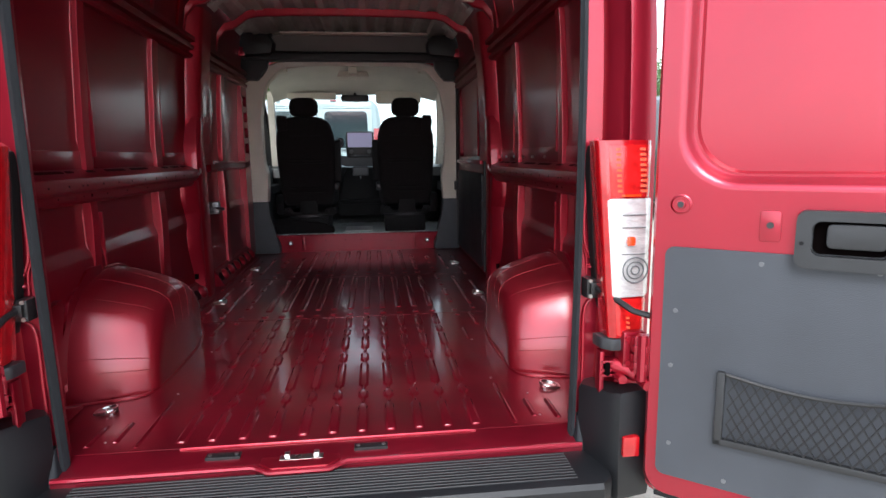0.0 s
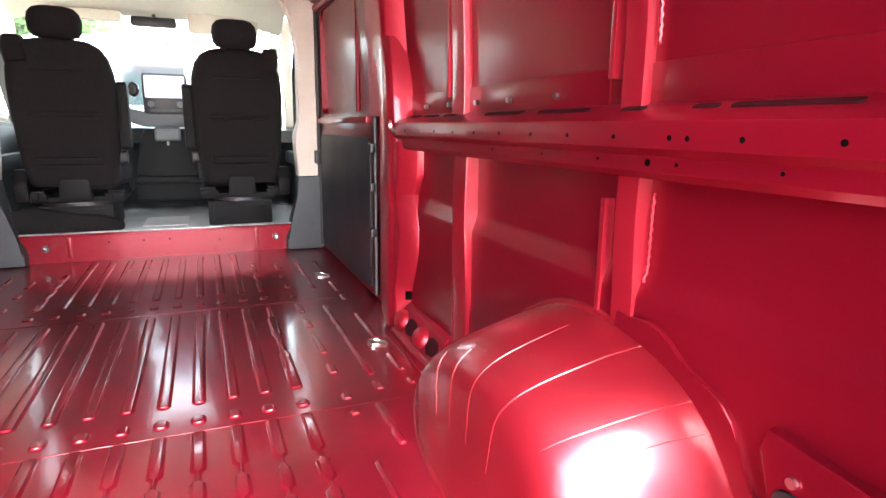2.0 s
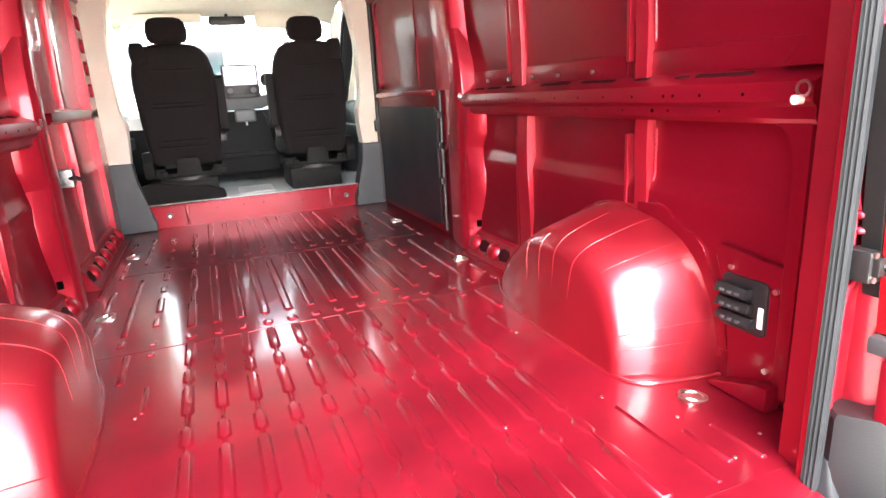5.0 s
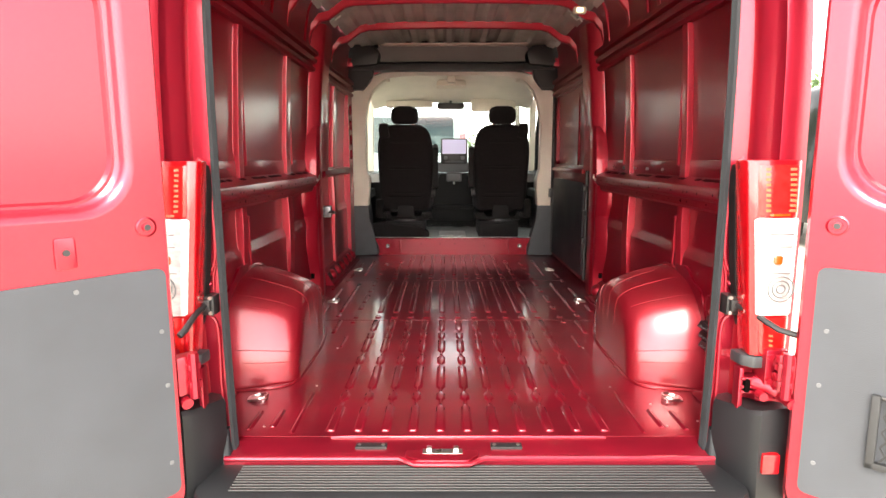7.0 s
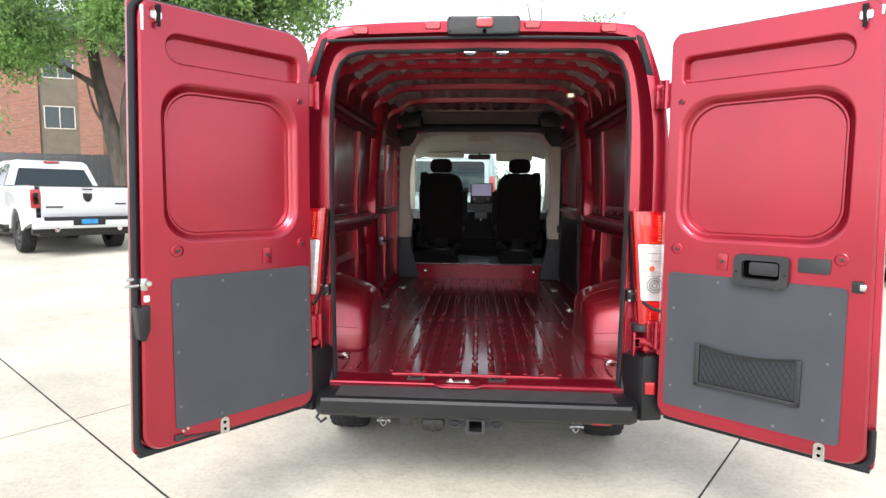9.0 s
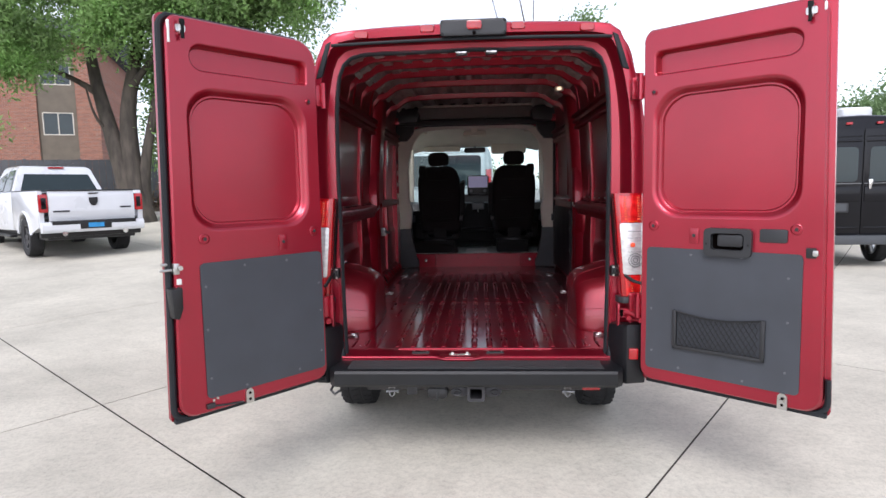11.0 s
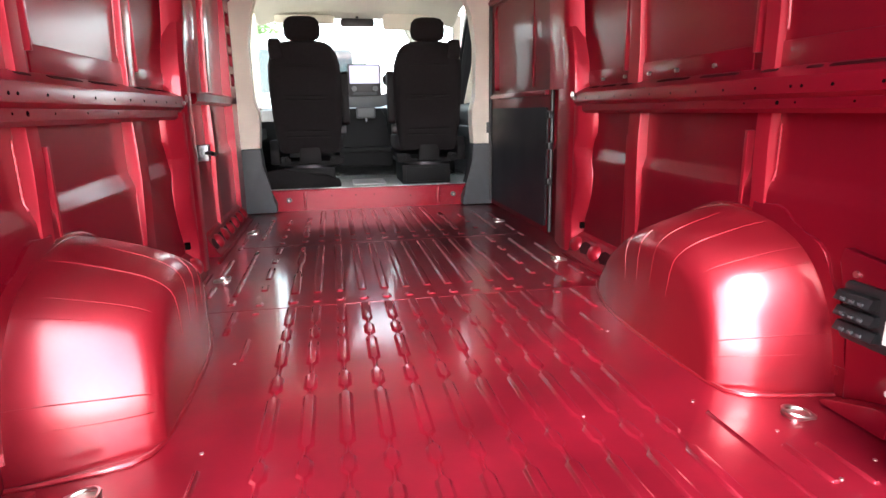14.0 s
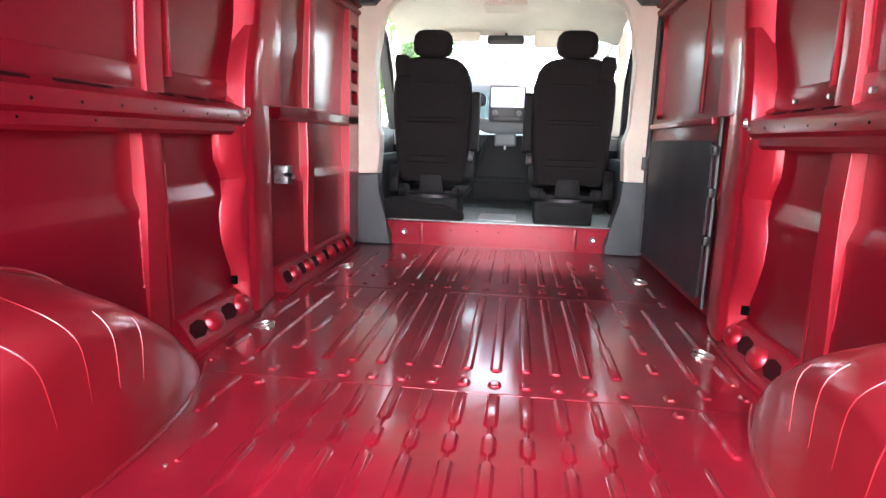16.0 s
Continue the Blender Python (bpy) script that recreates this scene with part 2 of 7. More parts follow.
def rounded(u0, u1, v0, v1, r, n=6):
    """A rounded rectangle; r is one radius or four (u0v0, u1v0, u1v1, u0v1)."""
    rs = r if isinstance(r, (list, tuple)) else [r] * 4
    cs = [(u0, v0, 180), (u1, v0, 270), (u1, v1, 0), (u0, v1, 90)]
    sg = [(1, 1), (-1, 1), (-1, -1), (1, -1)]
    pts = []
    for (u, v, a), (su, sv), q in zip(cs, sg, rs):
        for i in range(n + 1):
            t = radians(a + 90 * i / n)
            pts.append((u + su * q + q * math.cos(t), v + sv * q + q * math.sin(t)))
    return pts


def resample(pts, n):
    p = np.array(pts, float)
    d = np.r_[0, np.cumsum(np.linalg.norm(np.diff(p, axis=0), axis=1))]
    s = np.linspace(0, d[-1], n)
    return [tuple(float(np.interp(q, d, p[:, k])) for k in range(p.shape[1])) for q in s]


def smooth_line(pts, n):
    """A soft curve through points."""
    p = np.array(pts, float)
    for _ in range(2):
        q = [p[0]]
        for a, b in zip(p, p[1:]):
            q += [a * 0.75 + b * 0.25, a * 0.25 + b * 0.75]
        p = np.array(q + [p[-1]])
    return resample(p, n)


def plate(bm, outer, holes, axis, a):
    """A flat sheet with holes, in the plane axis = a. Returns the loops' vertices."""
    loops = []
    edges = []
    for lp in [outer] + holes:
        vs = [bm.verts.new(place(axis, u, v, a)) for u, v in lp]
        edges += [bm.edges.new((vs[i], vs[(i + 1) % len(vs)])) for i in range(len(vs))]
        loops.append(vs)
    bmesh.ops.triangle_fill(bm, use_beauty=True, use_dissolve=False, edges=edges)
    return loops


def skirt(bm, loop, pts):
    """Faces from a loop of vertices to a new loop at pts. Returns the new loop."""
    vs = [bm.verts.new(p) for p in pts]
    n = len(vs)
    for i in range(n):
        j = (i + 1) % n
        bm.faces.new((loop[i], loop[j], vs[j], vs[i]))
    return vs


# ---- ground ----
CONCRETE = material("weathered_concrete", (0.44, 0.42, 0.385), rough=0.85, vary=0.10, scale=0.9, fine=45, bump=0.25, spec=0.25)


def lot(x, y):
    """Height of the lot: level round the van, rising gently ahead and to its left."""
    s = 0.94 * y - 0.35 * x
    return 0.0455 * min(max(0.0, s - 6), 28) - 0.06


bm = bmesh.new()
marks = [-400, -150, -60] + [3.0 * k for k in range(-15, 16)] + [60, 150, 400]
loft(bm, [[(x, y, lot(x, y) - 0.09) for x in marks] for y in marks], False)
ground = part("ground", bm, CONCRETE, None, "pale weathered concrete lot between sawn joints", 0, "ground", "structure")
FLOOR = 0.55
FRONT = 3.79          # the riser under the cab

# ---- the van ----
van = thing("cargo_van", "red high-roof cargo van with open rear doors, empty inside", "van")
OUT = [(0.97, 0.36), (1.005, 0.55), (1.025, 0.8), (1.025, 1.15), (1.015, 1.5), (0.985, 1.9), (0.955, 2.2), (0.925, 2.38), (0.86, 2.49), (0.72, 2.545), (0.4, 2.565), (0, 2.57)]
INN = [(0.948, 0.55), (0.948, 0.80), (0.949, 1.00), (0.950, 1.030), (0.952, 1.036), (0.963, 1.069), (0.966, 1.076), (0.968, 1.09), (0.970, 1.3), (0.97, 1.5), (0.95, 1.9), (0.925, 2.2), (0.90, 2.36), (0.84, 2.45), (0.71, 2.495), (0.4, 2.515), (0, 2.52)]
REAR = [(0.90, 0.44), (0.93, 0.6), (0.94, 0.9), (0.94, 1.45), (0.925, 1.86), (0.885, 2.05), (0.84, 2.18), (0.808, 2.26), (0.79, 2.305), (0.765, 2.33), (0.71, 2.34), (0.4, 2.355), (0, 2.36)]
SHOULDER = [(0.96, 0.36), (0.995, 0.55), (1.012, 0.8), (1.012, 1.15), (1.0, 1.5), (0.96, 1.9), (0.91, 2.12), (0.868, 2.27), (0.84, 2.34), (0.79, 2.385), (0.7, 2.40), (0.4, 2.42), (0, 2.425)]
OPEN = [(0.742, 0.50), (0.747, 0.7), (0.752, 1.0), (0.756, 1.5), (0.754, 1.85), (0.745, 2.03), (0.728, 2.13), (0.70, 2.19), (0.65, 2.225), (0.57, 2.235), (0.3, 2.235), (0, 2.24)]


def both(half, n=81):
    """A full arch from the right foot over the top to the left foot."""
    h = resample(smooth_line(half, 60), (n + 1) // 2)
    return h + [(-x, z) for x, z in h[-2::-1]]


def grown(loop, d):
    return [(x + d * np.sign(x) * min(1, abs(x) / 0.5), z + (d if z > 2.0 else 0)) for x, z in loop]


o_loop, i_loop, r_loop, p_loop = both(SHOULDER), both(INN), both(REAR), both(OPEN)


def at_y(loop, y):
    return [(x, y, z) for x, z in loop]


def drop(y):
    """The roof falls a little towards the rear."""
    return 0.30 * max(0, 1 - (y - 0.3) / 1.6) ** 1.5


# side and roof skins as one closed shell from the rear corner to the cab
for sx, nm in ((1, "right_side_panel"), (-1, "left_side_panel")):
    bm = bmesh.new()
    o = resample(smooth_line(OUT[:9], 40), 34)
    i = INN[:13]
    prof = o + i[::-1]
    y1 = FRONT + 0.02
    loft(bm, [[(sx * x, y, z - (z - 2.1) * drop(y) if z > 2.1 else z) for x, z in prof] for y in (0.30, 0.7, 1.2, 1.7, 2.3, 3.0, y1)], True, True, True)
    part("side_panel", bm, RED_SHADED, van)

# roof: corrugated steel sheet, dark primed inside
bm = bmesh.new()
xs = np.linspace(-0.86, 0.86, 121)
rows_lo = []
for y in (0.30, 0.5, 0.75, 1.0, 1.3, 1.6, 1.9, 2.7, FRONT + 0.02):
    lo, hi = [], []
    for x in xs:
        z = 2.495 - 0.07 * (abs(x) / 0.86) ** 4
        z -= (z - 2.1) * drop(y)
        wave = 0.017 * max(-1, min(1, 3 * math.sin(x * 2 * math.pi / 0.145)))
        lo.append((x, y, z - 0.02 + wave))
        hi.append((x, y, z + 0.05 - 0.03 * (abs(x) / 0.86) ** 3))
    rows_lo.append(lo + hi[::-1])
loft(bm, rows_lo, True, True, True)
part("roof_panel", bm, ROOF_STEEL, van, "corrugated roof sheet", 25)

# rear frame round the door opening
bm = bmesh.new()
def between(a, c, k):
    return [(p[0] * (1 - k) + q[0] * k, p[1] * (1 - k) + q[1] * k) for p, q in zip(a, c)]


low_i = [(x, z - (z - 2.1) * drop(0.3) if z > 2.1 else z) for x, z in i_loop]
loft(bm, [at_y(o_loop, 0.31), at_y(o_loop, 0.20), at_y(between(o_loop, r_loop, 0.5), 0.06),
          at_y(r_loop, -0.02), at_y(between(r_loop, p_loop, 0.03), -0.05), at_y(between(r_loop, p_loop, 0.16), -0.06),
          at_y(between(r_loop, p_loop, 0.45), -0.055), at_y(between(r_loop, p_loop, 0.50), -0.02), at_y(between(r_loop, p_loop, 0.62), 0.0),
          at_y(between(r_loop, p_loop, 0.66), 0.045), at_y(grown(p_loop, 0.012), 0.05), at_y(grown(p_loop, 0.008), 0.03), at_y(p_loop, 0.03),
          at_y(p_loop, 0.075), at_y(grown(p_loop, 0.02), 0.09), at_y(grown(p_loop, 0.03), 0.14),
          at_y(between(low_i, p_loop, 0.60), 0.165), at_y(between(low_i, p_loop, 0.36), 0.208), at_y(between(low_i, p_loop, 0.31), 0.218), at_y(between(low_i, p_loop, 0.12), 0.242), at_y(low_i, 0.27), at_y(low_i, 0.2995)], False)
part("rear_frame", bm, RED, van, "", 40)

# rubber seal on the opening's flange
bm = bmesh.new()
seal = grown(p_loop, 0.004)
ridged = [(0.002, -0.017), (-0.008, -0.017), (-0.012, -0.012), (-0.007, -0.008), (-0.013, -0.003), (-0.007, 0.001), (-0.013, 0.006), (-0.007, 0.010), (-0.010, 0.015), (0.002, 0.018), (0.010, 0.0)]
rings = []
for k, (x, z) in enumerate(seal):
    a, c = seal[max(k - 1, 0)], seal[min(k + 1, len(seal) - 1)]
    nx, nz = c[1] - a[1], -(c[0] - a[0])
    ln = math.hypot(nx, nz)
    rings.append([(x + u * nx / ln, 0.045 + v, z + u * nz / ln) for u, v in ridged])
loft(bm, rings, True, True, True)
part("door_seal", bm, RUBBER, van, "grey rubber door seal", 20)

# cargo floor with pressed beads
bm = bmesh.new()
box(bm, -0.955, 0.955, 0.10, FRONT, FLOOR - 0.03, FLOOR)
part("cargo_floor", bm, RED_FLOOR, van, "glossy red pressed steel floor, darkened as if in shade", 0)


def pressed(bm, x, prof, h=0.0065, z=FLOOR):
    """A raised pressing along y; prof gives its half width: [(y, half width), ...] with rising y."""
    ys = [p[0] for p in prof]
    rows = []
    for d, dz in ((-0.002, -0.0002), (0.0, 0.0004), (0.0025, h * 0.3), (0.0048, h * 0.75), (0.0066, h * 0.96), (0.0090, h)):
        row = []
        for k, (y, hw) in enumerate(prof):
            yy = y + d if k == 0 else y - d if k == len(prof) - 1 else y
            row.append((yy, max(hw - d, 0.0012)))
        rows.append([bm.verts.new((x - hw, y, z + dz)) for y, hw in row] + [bm.verts.new((x + hw, y, z + dz)) for y, hw in reversed(row)])
    n = len(rows[0])
    for a, b in zip(rows, rows[1:]):
        for i in range(n):
            bm.faces.new((a[i], a[(i + 1) % n], b[(i + 1) % n], b[i]))
    top = rows[-1]
    for i in range(n // 2 - 1):
        bm.faces.new((top[i], top[i + 1], top[n - 2 - i], top[n - 1 - i]))


def bead(bm, x, y0, y1, w):
    """A raised bead with rounded ends."""
    r = w / 2
    pressed(bm, x, [(y0, r * 0.45), (y0 + r * 0.25, r * 0.8), (y0 + r * 0.6, r), (y1 - r * 0.6, r), (y1 - r * 0.25, r * 0.8), (y1, r * 0.45)])


def chain(bm, x, bars, wide=0.0175, neck=0.0065):
    """Bars and links joined by narrow necks."""
    prof = []
    for y0, y1 in bars:
        if prof:
            prof.append((y0 - 0.012, neck))
        prof += [(y0, wide * (1 if prof else 0.55))] + ([] if prof else [(y0 + 0.006, wide)]) + [(y1, wide), (y1 + 0.012, neck)]
    prof.pop()
    prof[-1] = (prof[-1][0] - 0.006, wide)
    prof.append((bars[-1][1], wide * 0.55))
    pressed(bm, x, prof)


bm = bmesh.new()
cols = [0.0915 * k for k in range(-5, 6)]
REAR_CHAIN = [(0.128, 0.325), (0.398, 0.447), (0.510, 0.742), (0.790, 0.868), (0.955, 1.118), (1.165, 1.24), (1.30, 1.484)]
for k, x in enumerate(cols):
    chain(bm, x, REAR_CHAIN)
    if abs(x) < 0.4:
        bead(bm, x, 1.652, 2.525, 0.037)
        bead(bm, x, 2.785, 3.70, 0.035)
    else:
        pressed(bm, x, [(1.655, 0.011), (1.662, 0.018), (1.95, 0.018), (1.965, 0.010), (2.14, 0.010), (2.155, 0.018), (2.36, 0.018), (2.375, 0.010), (2.505, 0.010), (2.512, 0.006)])
        chain(bm, x, [(2.785, 2.95), (3.03, 3.12), (3.2, 3.42)], 0.016, 0.008)
    bead(bm, x, 1.528, 1.578, 0.038)
    bead(bm, x, 2.640, 2.690, 0.038)
for sx in (-1, 1):
    for y0, y1 in ((1.43, 1.462), (1.528, 1.575), (1.725, 1.81), (1.90, 2.095), (2.19, 2.285), (2.385, 2.535), (2.63, 2.66), (2.80, 2.86), (3.02, 3.08), (3.2, 3.33)):
        bead(bm, sx * 0.585, y0, y1, 0.030)
    for x, bars in ((0.694, ((1.672, 1.83), (1.852, 2.04), (2.075, 2.16), (2.20, 2.29), (2.33, 2.455))), (0.70, ((2.76, 2.90), (2.93, 3.10), (3.14, 3.22), (3.27, 3.42))), (0.66, ((1.24, 1.31), (1.345, 1.478)))):
        chain(bm, sx * x, list(bars), 0.012, 0.007)
    bead(bm, sx * 0.692, 1.56, 1.625, 0.028)
    for y0, y1 in ((1.565, 1.61), (1.675, 1.832), (1.985, 2.305), (2.52, 2.60), (2.68, 2.86), (3.10, 3.34)):
        bead(bm, sx * 0.798, y0, y1, 0.022)
    bead(bm, sx * 0.577, 1.015, 1.19, 0.016)
    bead(bm, sx * 0.66, 0.16, 0.30, 0.02)
    bead(bm, sx * 0.735, 0.14, 0.29, 0.02)
    bead(bm, sx * 0.585, 0.12, 0.46, 0.014)
# cross seams
for y in (1.492, 2.573):
    box(bm, -0.8, 0.8, y - 0.003, y + 0.003, FLOOR - 0.004, FLOOR + 0.0012, 0.001, 1)
part("floor_beading", bm, RED_FLOOR, van, "pressed beads along the floor", 70, kind="stuff")

# small plugs and screws on the floor, pale
spots = [(0.59, 1.0), (-0.592, 1.0), (-0.589, 0.528), (0.583, 0.515), (0.452, 0.84), (0.686, 0.35), (0.80, 0.21), (0.285, 0.503), (0.68, 0.17), (-0.69, 0.17), (0.183, 0.41)]
for x, y in spots:
    bm = bmesh.new()
    disc(bm, (x, y, FLOOR - 0.001), "z", 0.0045, 0.003, 10)
    part("floor_plug", bm, STEEL, van)

# tie-down rings
for x in (-0.785, 0.785):
    for y in (0.40, 1.925, 2.985):
        bm = bmesh.new()
        prism(bm, rounded(x - 0.035, x + 0.035, y - 0.025, y + 0.025, 0.012, 3), "z", FLOOR, FLOOR + 0.006)
        base = part("tie_down", bm, STEEL, van, "zinc tie-down ring")
        bm = bmesh.new()
        sx = 1 if x > 0 else -1
        tube(bm, [(x - sx * (0.005 + 0.032 * math.sin(a)), y + 0.03 * math.cos(a), FLOOR + 0.010 + 0.006 * math.sin(a)) for a in np.linspace(0, 2 * math.pi, 17)], 0.0045, 6, False)
        part("ring", bm, STEEL, base)

# sill at the rear edge
bm = bmesh.new()
prism(bm, [(-0.012, 0.48), (-0.012, 0.527), (-0.004, 0.533), (0.02, 0.538), (0.06, 0.546), (0.0998, 0.5492), (0.0998, 0.48)], "x", -0.76, 0.76)
part("rear_sill", bm, RED_FLOOR, van, "", 30)
bm = bmesh.new()
tube(bm, [(-0.76, -0.006, 0.529), (-0.22, -0.006, 0.529), (-0.195, -0.018, 0.527), (-0.17, -0.037, 0.527), (0.0, -0.037, 0.527), (0.025, -0.018, 0.527), (0.05, -0.006, 0.529), (0.76, -0.006, 0.529)], 0.009, 8)
part("sill_lip", bm, RED, van)
for sx in (-1, 1):
    bm = bmesh.new()
    loft(bm, [[(sx * (0.765 + a), 0.04 + b, z) for a, b in rounded(-w, w, -d, d, w * 0.7, 3)] for z, w, d in ((0.50, 0.022, 0.05), (0.54, 0.02, 0.045), (0.57, 0.013, 0.03), (0.61, 0.009, 0.02))], True, True, True)
    part("seal_foot", bm, RUBBER, van)
bm = bmesh.new()
tube(bm, [(-0.445, 0.092, FLOOR - 0.001), (-0.42, 0.091, FLOOR + 0.001), (0.42, 0.091, FLOOR + 0.001), (0.447, 0.092, FLOOR - 0.001)], 0.0055, 10)
part("sill_bead", bm, RED, van)
bm = bmesh.new()
pts = [(-0.20, 0.0), (-0.165, -0.034), (-0.005, -0.034), (0.03, 0.0), (0.03, 0.088), (-0.20, 0.088)]
prism(bm, pts, "z", 0.50, 0.5395, 0.006)
catch = part("lock_catch", bm, RED, van, "red lock recess with bright striker plate")
bm = bmesh.new()
box(bm, -0.145, -0.02, 0.005, 0.05, 0.536, 0.5408, 0.001)
for x in (-0.125, -0.04):
    box(bm, x - 0.008, x + 0.008, 0.02, 0.04, 0.540, 0.550, 0.003)
part("striker", bm, STEEL, catch)
for x0 in (-0.36, 0.07):
    bm = bmesh.new()
    box(bm, x0, x0 + 0.10, 0.03, 0.062, 0.530, 0.549, 0.003)
    blk = part("sill_block", bm, PLASTIC_DARK, van)
    for q in (0.012, 0.088):
        bm = bmesh.new()
        disc(bm, (x0 + q, 0.046, 0.548), "z", 0.006, 0.003, 8)
        part("screw", bm, STEEL, blk)

# wheel arches
ARCH = [(0.472, 0.55), (0.474, 0.62), (0.484, 0.69), (0.510, 0.768), (0.553, 0.845), (0.612, 0.903), (0.69, 0.942), (0.79, 0.964), (0.90, 0.972), (1.0, 0.963), (1.10, 0.926), (1.20, 0.862), (1.30, 0.78), (1.40, 0.685), (1.48, 0.60), (1.53, 0.55)]


def arch_in(y):
    """The inner face of the arch leans out towards the front."""
    return float(np.interp(y, [1.0, 1.14, 1.26, 1.41, 1.55, 1.62], [0.676, 0.686, 0.706, 0.75, 0.812, 0.88]))


def skew(x, y):
    """The rear face turns towards the middle of the van."""
    return 0.32 * max(0.0, 0.945 - x) * max(0.0, min(1.0, (0.95 - y) / 0.45))


def wheel_arch(sx):
    prof = resample(smooth_line(ARCH, 90), 56)
    steps = ((0.31, 1.0, 1.0), (0.265, 1.0, 1.0), (0.20, 0.968, 1.0), (0.15, 0.930, 1.0), (0.11, 0.898, 1.0), (0.085, 0.875, 0.998), (0.062, 0.850, 0.992), (0.042, 0.822, 0.983), (0.025, 0.788, 0.970),
             (0.011, 0.745, 0.952), (0.003, 0.69, 0.93), (0.0, 0.61, 0.905), (0.0, 0.42, 0.84), (0.0, 0.21, 0.78), (0.0, 0.0, 0.75))

    def at(y, z, off, kz, ky):
        """The section sinks towards the middle of the van and turns into the inner face over a small radius."""
        yy = 1.04 + (y - 1.04) * ky
        x = min(0.985, arch_in(yy) + off)
        return (sx * x, yy + skew(x, yy), 0.55 + (z - 0.55) * kz)
    bm = bmesh.new()
    loft(bm, [[at(y, z, *st) for y, z in prof] for st in steps], False)
    arch = part("wheel_arch", bm, RED_ARCH, van, "rounded red steel wheel arch", 50)
    # weld flange at the foot
    bm = bmesh.new()
    tube(bm, [(sx * x, y, FLOOR + 0.001) for x, y in smooth_line([(0.945, 0.465), (0.80, 0.492), (0.715, 0.515), (0.682, 0.57), (0.672, 0.70), (0.672, 1.0), (0.684, 1.14), (0.704, 1.26), (0.748, 1.41), (0.81, 1.55)], 30)], 0.007, 6)
    part("weld_flange", bm, RED_ARCH, arch)
    # seam where the arch meets the side skin
    bm = bmesh.new()
    tube(bm, [(sx * 0.946, y, z + 0.002) for y, z in prof[2:-2]], 0.008, 6)
    part("weld_flange", bm, RED_ARCH, arch)
    # pressed creases that follow the section from the wall over the shoulder
    for q, s0, s1, r in ((4, 2, 9, 0.004), (6, 1, 9, 0.0045), (15, 1, 8, 0.0035), (13, 1, 4, 0.003), (20, 1, 12, 0.005), (25, 2, 12, 0.0035), (29, 7, 12, 0.004), (33, 8, 12, 0.0035)):
        bm = bmesh.new()
        line = [at(*prof[q], *st) for st in steps[s0:s1 + 1]]
        tube(bm, line, [r * (0.15 if n in (0, len(line) - 1) else 0.38) for n in range(len(line))], 6)
        part("crease", bm, RED_ARCH, arch)
    return arch


wheel_arch(1), wheel_arch(-1)


# wall posts: hat sections whose rear flanks face the doors
def post(sx, y0, width, z0, z1, face=0.947, wave=0.0, name="wall_post", back=0.985, taper=0.0):
    """An upright hat section from the skin to x = face; wave lets its edge swing, taper widens its foot."""
    bm = bmesh.new()
    rings = []
    n = 17
    for k in range(n):
        q = k / (n - 1)
        z = z0 + (z1 - z0) * q
        lean = np.interp(z, [0.55, 1.5, 1.9, 2.2], [0.0, 0.0, 0.018, 0.042])
        f = face - lean + wave * math.sin(2 * math.pi * (q * 0.95 + 0.1)) - taper * (1 - q)
        e = 0.006
        yy = y0 + wave * 0.6 * math.cos(2 * math.pi * q)
        rings.append([(sx * back, yy, z), (sx * (f + e), yy, z), (sx * (f + 0.001), yy + e * 0.3, z), (sx * f, yy + e, z), (sx * f, yy + width - e, z), (sx * (f + e), yy + width, z),
                      (sx * back, yy + width + 0.01, z)])
    loft(bm, rings, True, True, True)
    return part(name, bm, RED_POST, van, "", 30)


